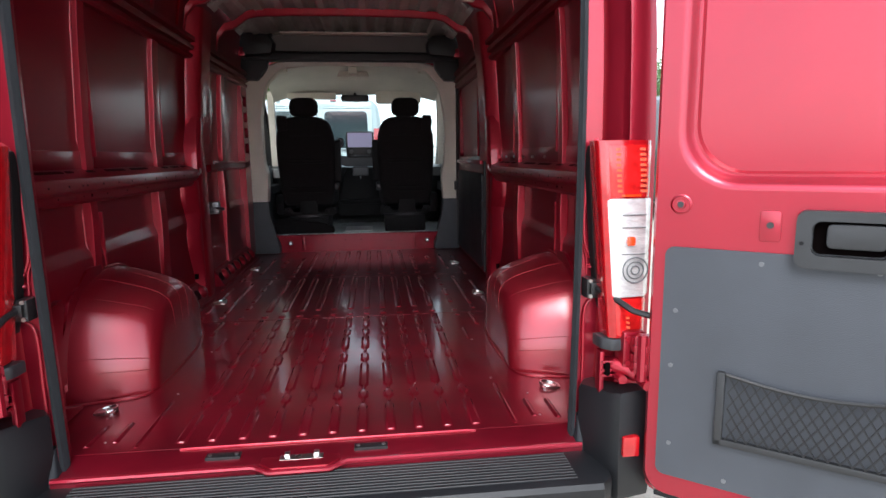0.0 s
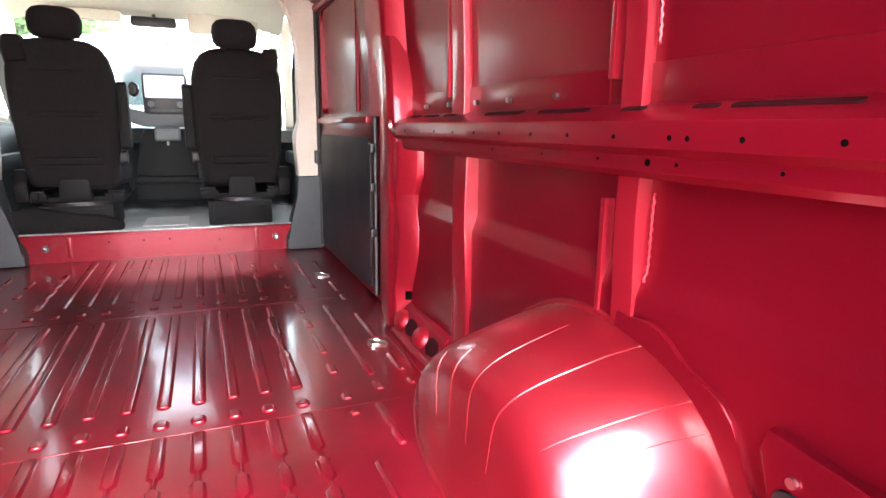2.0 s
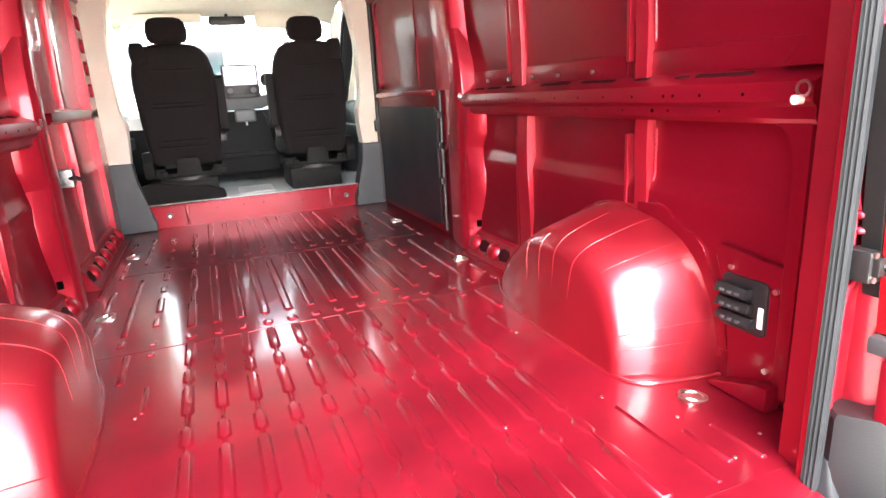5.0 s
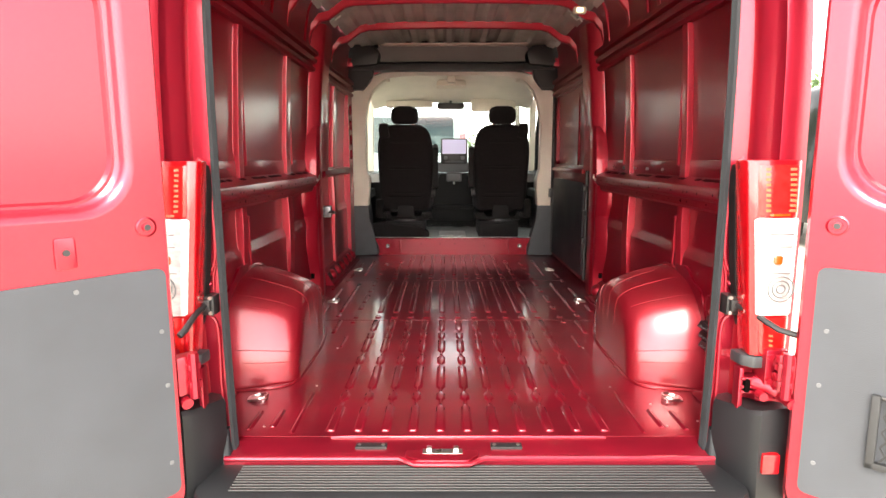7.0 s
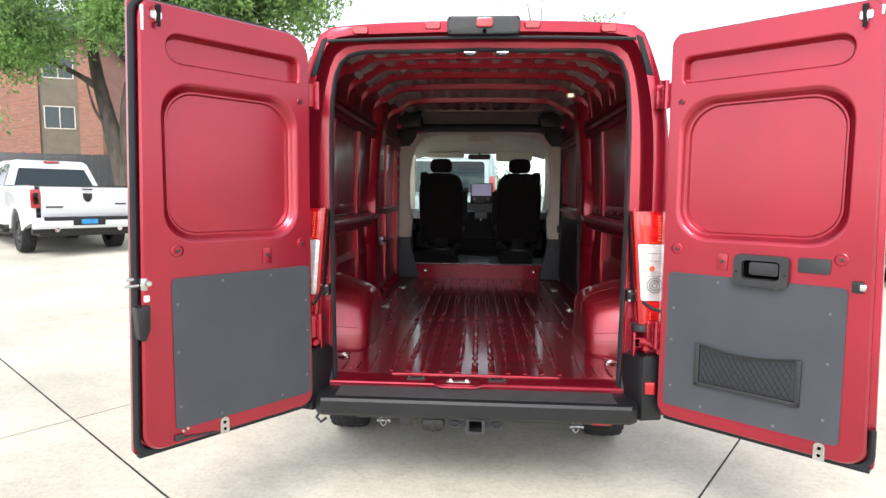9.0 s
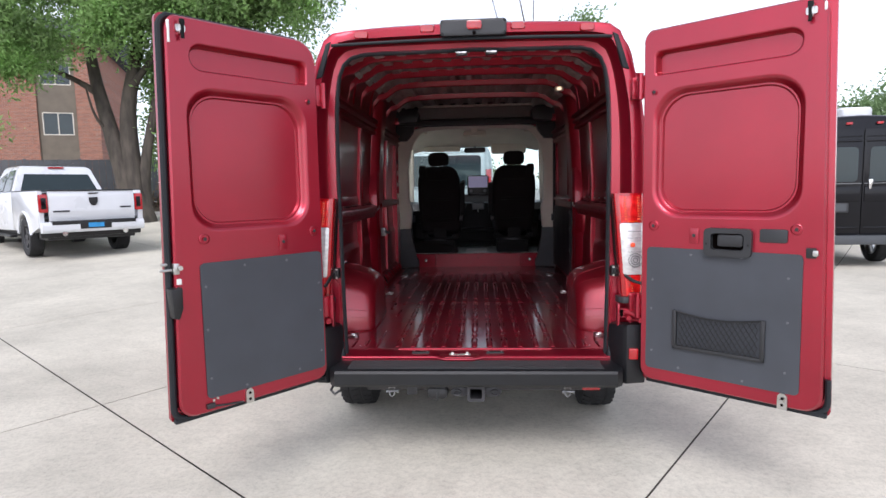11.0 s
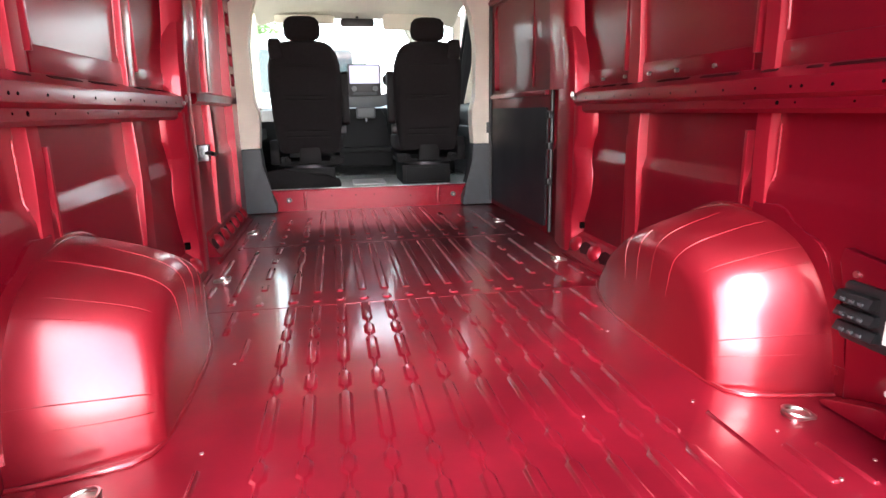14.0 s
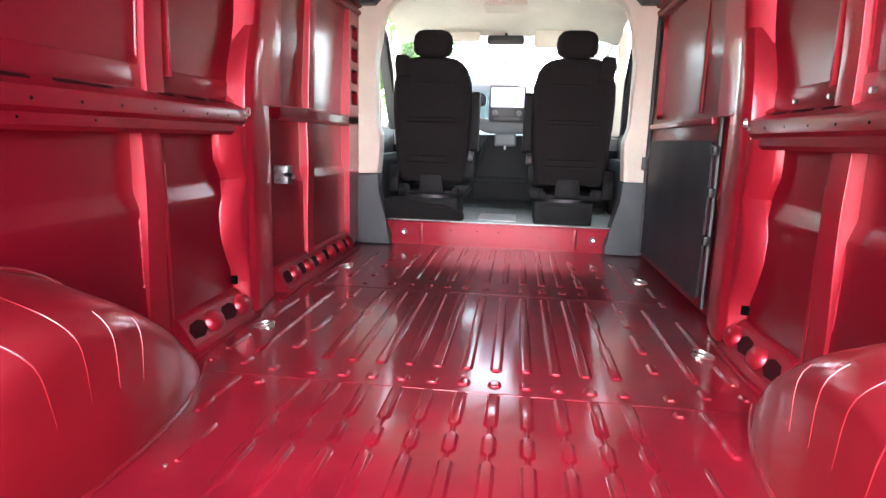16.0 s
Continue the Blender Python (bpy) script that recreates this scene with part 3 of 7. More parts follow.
def side_pillar(sx):
    """The pillar behind the side door: a slanted flank above the rail, a waved gusset and a rib below it."""
    def sheet(name, rows):
        bm = bmesh.new()
        loft(bm, [[(sx * x, y, z) for x, y in pts] for z, pts in rows], True, True, True)
        return part(name, bm, RED_POST, van, "", 32)
    rows = []
    for z, ys, lean in ((1.37, 2.045, 0.0), (1.42, 2.075, 0.0), (1.5, 2.10, 0.0), (1.65, 2.125, 0.004), (1.85, 2.135, 0.014), (2.05, 2.14, 0.032), (2.30, 2.14, 0.06)):
        rows.append((z, [(0.99, ys - 0.01), (0.969 - lean, ys), (0.958 - lean, ys + 0.005), (0.906 - lean, ys + 0.034), (0.893 - lean, ys + 0.048), (0.888 - lean, ys + 0.072), (0.888 - lean, 2.385), (0.99, 2.42)]))
    sheet("side_pillar", rows)
    rows = []
    for z, ys in ((0.58, 2.03), (0.66, 2.018), (0.74, 2.0), (0.80, 1.968), (0.88, 1.938), (0.97, 1.936), (1.04, 1.965), (1.085, 1.995), (1.125, 1.975), (1.16, 1.95), (1.28, 1.95)):
        rows.append((z, [(0.985, ys - 0.006), (0.951, ys), (0.944, ys + 0.004), (0.897, min(ys + 0.052, 2.036)), (0.890, min(ys + 0.066, 2.044)), (0.890, 2.05), (0.985, 2.052)]))
    sheet("pillar_gusset", rows)
    rows = []
    for z, q, e in ((0.555, 0.0, 0), (0.75, 0.0, 0), (0.95, 0.003, 0), (1.03, 0.006, 0), (1.08, 0.0, 0), (1.13, 0.005, 0), (1.25, 0.007, 0), (1.34, 0.0, 0), (1.42, -0.002, 0.004), (1.50, 0.0, 0.022), (1.58, 0.002, 0.05), (1.66, 0.006, 0.085)):
        rows.append((z, [(0.985, 2.058 + e), (0.906 + q, 2.062 + e), (0.899 + q, 2.065 + e), (0.884 + q, 2.088 + e), (0.881 + q, 2.10 + e), (0.881 + q, 2.15 + e), (0.915, 2.32), (0.985, 2.36)]))
    sheet("pillar_rib", rows)
    bm = bmesh.new()
    tube(bm, [(sx * 0.876, 2.048 - 0.012 * math.sin(a), 1.335 - 0.014 * math.cos(a)) for a in np.linspace(0.2, 5.8, 14)], 0.0034, 6)
    disc(bm, (sx * 0.886 - 0.006, 2.04, 1.318), "x", 0.009, 0.012, 10)
    part("lashing_hook", bm, STEEL, van, "bright zinc hook at the rail's end")
    for y, z in ((1.985, 0.69), (2.11, 1.10)):
        bm = bmesh.new()
        box(bm, *sorted((sx * 0.915, sx * 0.936)), y - 0.008, y + 0.008, z, z + 0.03)
        part("hole", bm, HOLE, van, "", 0)


for sx in (1, -1):
    post(sx, 0.805, 0.06, 1.34, 2.02)
    post(sx, 1.555, 0.09, 1.34, 2.02)
    post(sx, 0.785, 0.062, 0.90, 1.27, 0.940, 0.003)
    post(sx, 1.49, 0.095, 0.58, 1.27, 0.932, 0.006)
    # slim returns beside the posts
    for y, z0, z1 in ((0.893, 1.42, 2.0), (1.675, 1.42, 2.0), (0.89, 0.92, 1.20), (1.615, 0.60, 1.16)):
        bm = bmesh.new()
        box(bm, *sorted((sx * 0.945, sx * 0.975)), y - 0.007, y + 0.007, z0, z1, 0.003)
        part("post_return", bm, RED_POST, van)
    side_pillar(sx)

# beads of sealant beside the posts
for sx in (1, -1):
    for y, z0, z1 in ((0.796, 1.47, 2.0), (0.777, 1.06, 1.235), (1.547, 1.46, 2.0), (1.482, 0.80, 1.02), (0.777, 0.93, 1.0)):
        n = int((z1 - z0) / 0.008)
        bm = bmesh.new()
        line = []
        for k in range(n):
            z = z0 + 0.008 * k
            skin = float(np.interp(z, [p[1] for p in INN[:13]], [p[0] for p in INN[:13]]))
            line.append((sx * (skin - 0.0005), y + (0.0028 if k % 2 else -0.0012), z))
        tube(bm, line, [0.0024 + 0.0012 * (k % 3 == 0) for k in range(n)], 5)
        part("sealant_bead", bm, RED_POST, van, "", 60)

# slotted waist rails
for sx in (1, -1):
    bm = bmesh.new()
    pr = [(0.99, 1.378), (0.965, 1.374), (0.905, 1.350), (0.893, 1.343), (0.889, 1.330), (0.889, 1.300), (0.904, 1.288), (0.904, 1.262), (0.915, 1.25), (0.99, 1.25)]
    loft(bm, [[(sx * (x + k), y, z) for x, z in pr] for y, k in ((0.235, 0.004), (0.30, 0.0035), (0.36, 0.0012), (0.42, 0.0), (2.06, 0.0))], True, True, True)
    rail = part("waist_rail", bm, RED_SHADED, van, "red steel rail with slots and holes", 30)
    # slots are thin plates whose colour carries the shade of an opening
    for y0, y1, wd in ((0.425, 0.608, 0.013), (0.63, 0.68, 0.012), (0.785, 0.845, 0.012), (0.945, 1.13, 0.014), (1.20, 1.395, 0.014), (1.60, 1.68, 0.013), (1.74, 1.86, 0.013), (1.90, 1.99, 0.013)):
        bm = bmesh.new()
        lo = rounded(*sorted((sx * (0.940 - wd * 0.6), sx * (0.940 + wd * 0.6))), y0, y1, 0.007, 3)
        loft(bm, [[(x, y, 1.3624 + (abs(x) - 0.936) * 0.4 + h) for x, y in lo] for h in (-0.004, 0.0022)], True, True, True)
        part("slot", bm, RED_HOLE, rail, "", 0)
    for y in (0.408, 0.54, 0.634, 0.67, 0.80, 0.938, 1.075, 1.22, 1.36, 1.50, 1.64, 1.78, 1.92):
        bm = bmesh.new()
        disc(bm, (0.8878 if sx > 0 else -0.8898, y, 1.317), "x", 0.0042, 0.002, 8)
        part("hole", bm, HOLE, rail, "", 0)
    for y, r in ((0.488, 0.003), (0.666, 0.003), (0.729, 0.006), (0.859, 0.003), (1.05, 0.003), (1.28, 0.003)):
        bm = bmesh.new()
        disc(bm, (0.9028 if sx > 0 else -0.9048, y, 1.277), "x", r, 0.002, 8)
        part("hole", bm, HOLE, rail, "", 0)
    if sx > 0:
        for y in (1.088, 1.305, 1.495, 1.69, 1.895):
            bm = bmesh.new()
            disc(bm, (0.952, y, 1.398), "x", 0.0075, 0.012, 8)
            part("screw", bm, STEEL, rail)
    # flange strip above the rail
    for y0, y1 in ((0.32, 0.83), (0.92, 1.57), (1.66, 2.25)):
        bm = bmesh.new()
        box(bm, *sorted((sx * 0.9655, sx * 0.985)), y0, y1, 1.372, 1.442, 0.003)
        part("rail_flange", bm, RED_SHADED, van)
    # upper cant rail with grooves
    bm = bmesh.new()
    pr = [(0.99, 2.0), (0.915, 2.0), (0.90, 2.012), (0.90, 2.028), (0.915, 2.036), (0.915, 2.046), (0.893, 2.052), (0.888, 2.075), (0.905, 2.082), (0.905, 2.092), (0.88, 2.10), (0.88, 2.125), (0.93, 2.135), (0.99, 2.135)]
    loft(bm, [[(sx * x, y, z) for x, z in pr] for y in (0.28, 2.25)], True, True, True)
    loft(bm, [[(sx * x, y, z) for x, z in pr] for y in (2.42, FRONT - 0.08)], True, True, True)
    part("cant_rail", bm, RED_SHADED, van, "grooved upper side rail", 30)
    # seams on the upper side panels
    for y in (0.62, 1.30, 1.98):
        bm = bmesh.new()
        tube(bm, [(sx * x, y, z) for x, z in ((0.925, 2.14), (0.915, 2.22), (0.895, 2.33), (0.86, 2.41))], 0.008, 6)
        part("panel_seam", bm, RED, van)

# left wall, blanked side-door bay
post(-1, 2.85, 0.09, 1.39, 2.0, 0.935)
post(-1, 2.79, 0.09, 0.64, 1.32, 0.925, 0.005)
bm = bmesh.new()
pr = [(0.99, 1.385), (0.925, 1.385), (0.915, 1.375), (0.915, 1.335), (0.93, 1.32), (0.99, 1.32)]
loft(bm, [[(-x, y, z) for x, z in pr] for y in (2.44, 3.72)], True, True, True)
part("waist_rail", bm, RED_SHADED, van, "", 30)
bm = bmesh.new()
lp = plate(bm, [(3.50, 0.58), (3.72, 0.58), (3.72, 2.02), (3.50, 2.02)],
           [rounded(3.54, 3.68, z, z + 0.085, 0.02, 3) for z in (1.45, 1.58, 1.71, 1.84)], "x", -0.915)
for l in lp[1:]:
    skirt(bm, l, [(-0.955, v.co.y, v.co.z) for v in l])
skirt(bm, lp[0], [(-0.99, v.co.y, v.co.z) for v in lp[0]])
part("ladder_pillar", bm, RED, van, "red pillar with a ladder of holes", 30)
bm = bmesh.new()
tube(bm, [(-0.90, 2.44, 1.08), (-0.87, 2.42, 1.08), (-0.845, 2.40, 1.075)], 0.011, 8)
box(bm, -0.95, -0.885, 2.43, 2.49, 1.04, 1.12, 0.006)
part("door_catch", bm, ZINC, van, "steel catch on the left pillar")

# right wall: sliding door seen from inside
bm = bmesh.new()
lp = plate(bm, [(2.47, 0.57), (3.70, 0.57), (3.70, 2.03), (2.47, 2.03)],
           [rounded(2.50, 3.63, 1.40, 1.985, [0.04, 0.04, 0.07, 0.07], 5)], "x", 0.93)
for l in lp[1:]:
    l2 = skirt(bm, l, [(0.965, v.co.y, v.co.z) for v in l])
    bm.faces.new(l2)
skirt(bm, lp[0], [(0.99, v.co.y, v.co.z) for v in lp[0]])
box(bm, 0.946, 0.964, 2.835, 2.862, 1.402, 1.983, 0.004, 1)
slide = part("sliding_door", bm, RED_SHADED, van, "closed red sliding door with dark lower board", 30)
bm = bmesh.new()
prism(bm, rounded(2.50, 3.66, 0.60, 1.28, 0.03, 3), "x", 0.918, 0.929)
part("trim_panel", bm, BLACK_TRIM, slide, "dark board screwed to the door")
bm = bmesh.new()
box(bm, 0.905, 0.93, 2.50, 3.66, 1.345, 1.375, 0.005)
part("ledge", bm, RED, slide)
bm = bmesh.new()
tube(bm, [(0.932, 2.452, 0.58), (0.932, 2.452, 2.04)], 0.012, 8)
part("edge_seal", bm, PLASTIC_DARK, slide)
bm = bmesh.new()
tube(bm, [(0.922, 3.71, 0.58), (0.922, 3.71, 2.04)], 0.016, 8)
part("edge_seal", bm, PLASTIC_DARK, slide)
for z in (0.85, 1.05, 1.22):
    bm = bmesh.new()
    box(bm, 0.900, 0.925, 2.42, 2.47, z, z + 0.04, 0.006)
    part("door_guide", bm, PLASTIC_DARK, slide)
bm = bmesh.new()
box(bm, 0.885, 0.92, 3.66, 3.71, 1.10, 1.18, 0.006)
part("latch", bm, PLASTIC_DARK, slide)

# punched sill strips along the floor's edge: holes as shade-dark plates between pressed domes
def gussets(sx, y0, y1, n):
    bm = bmesh.new()
    prism(bm, [(sx * 0.862, FLOOR - 0.002), (sx * 0.868, FLOOR + 0.010), (sx * 0.885, FLOOR + 0.022), (sx * 0.925, 0.648), (sx * 0.938, 0.662), (sx * 0.955, 0.668), (sx * 0.955, FLOOR - 0.002)], "y", y0, y1, 0.003, 1)
    strip = part("sill_strip", bm, RED_DULL, van, "red punched sill strip", 40)
    a, c = Vector((sx * 0.889, 0, FLOOR + 0.030)), Vector((sx * 0.922, 0, 0.642))
    nrm = Vector((-sx * (c.z - a.z), 0, abs(c.x - a.x))).normalized()
    w = (y1 - y0) / n
    for k in range(n):
        y = y0 + w * (k + 0.30)
        bm = bmesh.new()
        pts = [(y - w * 0.20, 0.05), (y + w * 0.10, -0.06), (y + w * 0.26, 0.25), (y + w * 0.24, 0.80), (y + w * 0.10, 1.0), (y - w * 0.16, 0.92), (y - w * 0.26, 0.55)]
        pts = [(y + (p - y) * 0.9, 0.48 + (q - 0.48) * 0.82) for p, q in pts]
        lo = [a.lerp(c, q) + Vector((0, yy, 0)) - nrm * 0.004 for yy, q in pts]
        hi = [a.lerp(c, q) + Vector((0, yy, 0)) + nrm * 0.0015 for yy, q in pts]
        loft(bm, [lo, hi], True, True, True)
        part("punched_hole", bm, RED_HOLE, strip, "", 0)
        bm = bmesh.new()
        m = a.lerp(c, 0.45) + Vector((0, y0 + w * (k + 0.80), 0))
        up = (c - a).normalized()
        rings = []
        for r, h in ((1.0, -0.002), (0.86, 0.013), (0.58, 0.022), (0.2, 0.026)):
            rings.append([m + up * (0.042 * r * math.sin(t)) + Vector((0, 0.25 * w * r * math.cos(t), 0)) + nrm * h for t in np.linspace(0, 2 * math.pi, 13)[:-1]])
        loft(bm, rings, True, False, True)
        part("pressed_dome", bm, RED_POST, strip, "", 60)
    bm = bmesh.new()
    box(bm, *sorted((sx * 0.845, sx * 0.861)), y0 - 0.15, y1, FLOOR - 0.002, FLOOR + 0.010, 0.004)
    part("floor_lip", bm, RED_DULL, van)


gussets(-1, 1.62, 2.04, 2)
gussets(-1, 2.40, 3.48, 6)
gussets(1, 1.62, 2.04, 2)

# right rear corner: vent box, hook and hole
bm = bmesh.new()
prism(bm, rounded(0.315, 0.455, 0.72, 0.865, 0.015, 3), "x", 0.916, 0.95, 0.006)
vent = part("vent_box", bm, PLASTIC_DARK, van, "black plastic air vent with slots")
for k in range(3):
    bm = bmesh.new()
    y0, z0 = 0.345 + 0.006 * k, 0.738 + 0.038 * k
    prism(bm, [(0.892 - 0.004 * k, z0 + 0.006), (0.917, z0), (0.917, z0 + 0.028), (0.904 - 0.004 * k, z0 + 0.028)], "y", y0, 0.452, 0.002)
    lou = part("louvre", bm, PLASTIC_DARK, vent)
    for q in range(3):
        bm = bmesh.new()
        box(bm, 0.8905 - 0.004 * k, 0.896 - 0.004 * k, 0.372 + 0.024 * q, 0.383 + 0.024 * q, z0 + 0.010, z0 + 0.017)
        part("slit", bm, GREY, lou, "", 0)
bm = bmesh.new()
box(bm, 0.9135, 0.9165, 0.322, 0.336, 0.745, 0.80)
part("sticker", bm, material("white_label", (0.8, 0.8, 0.78), 0.5, bump=0), vent, "", 0)
for y, z in ((0.432, 0.881), (0.298, 0.851), (0.308, 0.636)):
    bm = bmesh.new()
    disc(bm, (0.918, y, z), "x", 0.008, 0.01, 10)
    part("plug", bm, STEEL, van)
for sx in (1, -1):
    bm = bmesh.new()
    disc(bm, (sx * 0.885 - 0.010, 0.263, 1.305), "x", 0.011, 0.020, 12)
    part("plug", bm, BEIGE, van)
    bm = bmesh.new()
    tube(bm, [(sx * 0.872, 0.242 - 0.015 * math.sin(a), 1.328 - 0.016 * math.cos(a)) for a in np.linspace(0.2, 5.6, 16)], 0.0034, 6)
    part("lashing_hook", bm, STEEL, van, "bright zinc hook at the rail's end")

# lower quarter panels behind the arches, with a ledge and a scalloped flange round the arch
for sx in (1, -1):
    prof = resample(smooth_line(ARCH, 90), 56)
    edge = []
    for k in range(3, 24):
        (ya, za), (yb, zb) = prof[k - 1], prof[k + 1]
        ln = math.hypot(yb - ya, zb - za)
        w = 0.040 + 0.010 * math.sin(k * 1.05)
        edge.append((prof[k][0] - (zb - za) / ln * w, prof[k][1] + (yb - ya) / ln * w))
    bm = bmesh.new()
    prism(bm, edge + prof[23:2:-1], "x", *sorted((sx * 0.938, sx * 0.952)), 0.002, 1)
    part("arch_flange", bm, RED_SHADED, van, "", 30)
    bm = bmesh.new()
    prism(bm, [(0.262, 0.56), (0.262, 0.905), (0.275, 0.913), (0.40, 0.924), (0.478, 0.935), (0.488, 0.90), (0.458, 0.84), (0.432, 0.74), (0.424, 0.62), (0.424, 0.56)], "x", *sorted((sx * 0.924, sx * 0.951)), 0.006)
    part("quarter_panel", bm, RED_SHADED, van, "", 30)
    bm = bmesh.new()
    prism(bm, [(0.262, 0.552), (0.262, 0.618), (0.30, 0.612), (0.44, 0.565), (0.44, 0.552)], "x", *sorted((sx * 0.875, sx * 0.926)), 0.006)
    part("corner_shelf", bm, RED_SHADED, van, "", 30)

# rear corner gussets that carry the rails
for sx in (1, -1):
    bm = bmesh.new()
    prism(bm, [(0.245, 0.58), (0.282, 0.58), (0.282, 1.17), (0.289, 1.212), (0.312, 1.240), (0.348, 1.252), (0.245, 1.252)], "x", *sorted((sx * 0.916, sx * 0.945)), 0.004)
    part("corner_post", bm, RED_SHADED, van)
    bm = bmesh.new()
    prism(bm, [(0.245, 1.376), (0.36, 1.376), (0.318, 1.40), (0.295, 1.43), (0.285, 1.47), (0.285, 1.98), (0.245, 1.98)], "x", *sorted((sx * 0.935, sx * 0.972)), 0.004)
    part("corner_post", bm, RED_SHADED, van)

# roof bows
for y in (0.78, 1.17, 1.62, 2.14, 2.86):
    bm = bmesh.new()
    line = [(-0.93, 2.14), (-0.91, 2.24), (-0.86, 2.30), (-0.80, 2.315), (-0.70, 2.385), (-0.64, 2.40), (-0.4, 2.41), (0, 2.414), (0.4, 2.41), (0.64, 2.40), (0.70, 2.385), (0.80, 2.315), (0.86, 2.30), (0.91, 2.24), (0.93, 2.14)]
    pr = [(-0.026, 0.05), (-0.020, 0.008), (-0.013, 0.0), (0.013, 0.0), (0.020, 0.008), (0.026, 0.05)]
    loft(bm, [[(x, y + a, z + b - (z - 2.1) * drop(y) * 0.9) for a, b in pr] for x, z in line], True, True, True)
    bow = part("roof_bow", bm, RED_POST, van, "red steel roof bow", 30)
    for sx in (-1, 1):
        bm = bmesh.new()
        dz = 0.2 * drop(y)
        for u0, u1, v0, v1 in ((0.0, 0.025, 0.12, 0.28), (0.07, 0.095, 0.12, 0.28), (0.025, 0.07, 0.17, 0.23)):
            pts = []
            for u, v in ((u0, v0), (u1, v0), (u1, v1), (u0, v1)):
                pts.append((sx * (0.725 + u), y + v, 2.41 - 0.75 * u - dz))
            vs = pts + [(px, py, pz - 0.012) for px, py, pz in pts]
            faces_of(bm, vs, [(0, 1, 2, 3), (7, 6, 5, 4), (0, 1, 5, 4), (1, 2, 6, 5), (2, 3, 7, 6), (3, 0, 4, 7)])
        part("bow_plate", bm, ROOF_STEEL, bow, "slotted steel plate", 0)
# cargo lamp
bm = bmesh.new()
prism(bm, rounded(0.715, 0.795, 2.33, 2.37, 0.012, 3), "y", 2.05, 2.08, 0.004)
lamp = part("cargo_lamp", bm, BEIGE, van, "small lit cargo lamp on the roof's edge")
bm = bmesh.new()
prism(bm, rounded(0.735, 0.775, 2.338, 2.362, 0.008, 3), "y", 2.045, 2.05)
part("lens", bm, LAMP_GLOW, lamp, "", 0)


# ---- rear doors ----
def rear_door(sg, at, angle):
    """sg 1: right door, -1: left door. Local x from the hinge, y from the inner face outwards."""
    d = new("rear_door")
    d.parent = van
    d.matrix_basis = pose(at[0], at[1], 0, 0, 0, -sg * angle)
    tagged(d, "open red rear door with a grey lower board")

    def S(pts):
        return [(sg * u, v) for u, v in pts]
    u0 = 0.026 if sg < 0 else 0.0
    outer = rounded(u0, 0.815, 0.475, 2.245, [0.06, 0.08, 0.07, 0.11 if sg < 0 else 0.05], 6)
    win = rounded(0.09, 0.722, 1.305, 1.962, [0.13, 0.13, 0.14, 0.14], 8) if sg < 0 else rounded(0.042, 0.722, 1.315, 1.962, [0.14, 0.14, 0.15, 0.15], 8)
    slot = rounded(0.072, 0.69, 2.02, 2.15, [0.02, 0.06, 0.06, 0.03], 5) if sg < 0 else rounded(0.045, 0.70, 2.02, 2.15, [0.02, 0.06, 0.06, 0.03], 5)
    bm = bmesh.new()
    lp = plate(bm, S(outer), [S(win), S(slot)], "y", 0)

    def inset(pts, k):
        cu = (min(p[0] for p in pts) + max(p[0] for p in pts)) / 2
        cv = (min(p[1] for p in pts) + max(p[1] for p in pts)) / 2
        hu = max(p[0] for p in pts) - cu
        hv = max(p[1] for p in pts) - cv
        return [(cu + (u - cu) * (1 - k / hu), cv + (v - cv) * (1 - k / hv)) for u, v in pts]
    # window pressing in three steps
    l = lp[1]
    for k, y in ((0.003, 0.0), (0.008, 0.0012), (0.014, 0.0045), (0.020, 0.011), (0.024, 0.019), (0.028, 0.026), (0.034, 0.032)):
        l = skirt(bm, l, [(sg * u, y, v) for u, v in inset(win, k)])
    l = skirt(bm, l, [(sg * u, 0.032, v) for u, v in inset(win, 0.040)])
    l = skirt(bm, l, [(sg * u, 0.045, v) for u, v in inset(win, 0.046)])
    bm.faces.new(l)
    l = lp[2]
    for k, y in ((0.002, 0.0), (0.006, 0.002), (0.010, 0.008), (0.013, 0.018), (0.018, 0.05)):
        l = skirt(bm, l, [(sg * u, y, v) for u, v in inset(slot, k)])
    bm.faces.new(l)
    # flange, edge and outer skin
    o2 = rounded(u0 - 0.008, 0.823, 0.467, 2.253, [0.06, 0.08, 0.07, 0.11 if sg < 0 else 0.05], 6)
    l = skirt(bm, lp[0], [(sg * u, 0.012, v) for u, v in o2])
    l = skirt(bm, l, [(sg * u, 0.05, v) for u, v in o2])
    o3 = rounded(u0 - 0.012, 0.845, 0.445, 2.265, [0.03, 0.03, 0.03, 0.08 if sg < 0 else 0.03], 6)
    l = skirt(bm, l, [(sg * u, 0.055, v) for u, v in o3])
    l = skirt(bm, l, [(sg * u, 0.078, v) for u, v in o3])
    o4 = rounded(u0, 0.833, 0.457, 2.253, [0.03, 0.03, 0.03, 0.08 if sg < 0 else 0.03], 6)
    l = skirt(bm, l, [(sg * u, 0.086, v) for u, v in o4])
    bm.faces.new(l)
    part("door_shell", bm, RED, d, "", 32)
    # seal round the door's edge
    bm = bmesh.new()
    o5 = rounded(u0 + 0.004, 0.832, 0.460, 2.250, [0.05, 0.06, 0.05, 0.09], 6)
    keep = o5[7:22] if sg < 0 else o5[7:14] + [(0.832, 0.62)]
    tube(bm, [(sg * (u + (0.006 if u > 0.7 else 0.0)), 0.036, v) for u, v in [(0.05, 0.460)] + keep], 0.015 if sg < 0 else 0.013, 8)
    part("edge_seal", bm, RUBBER, d)
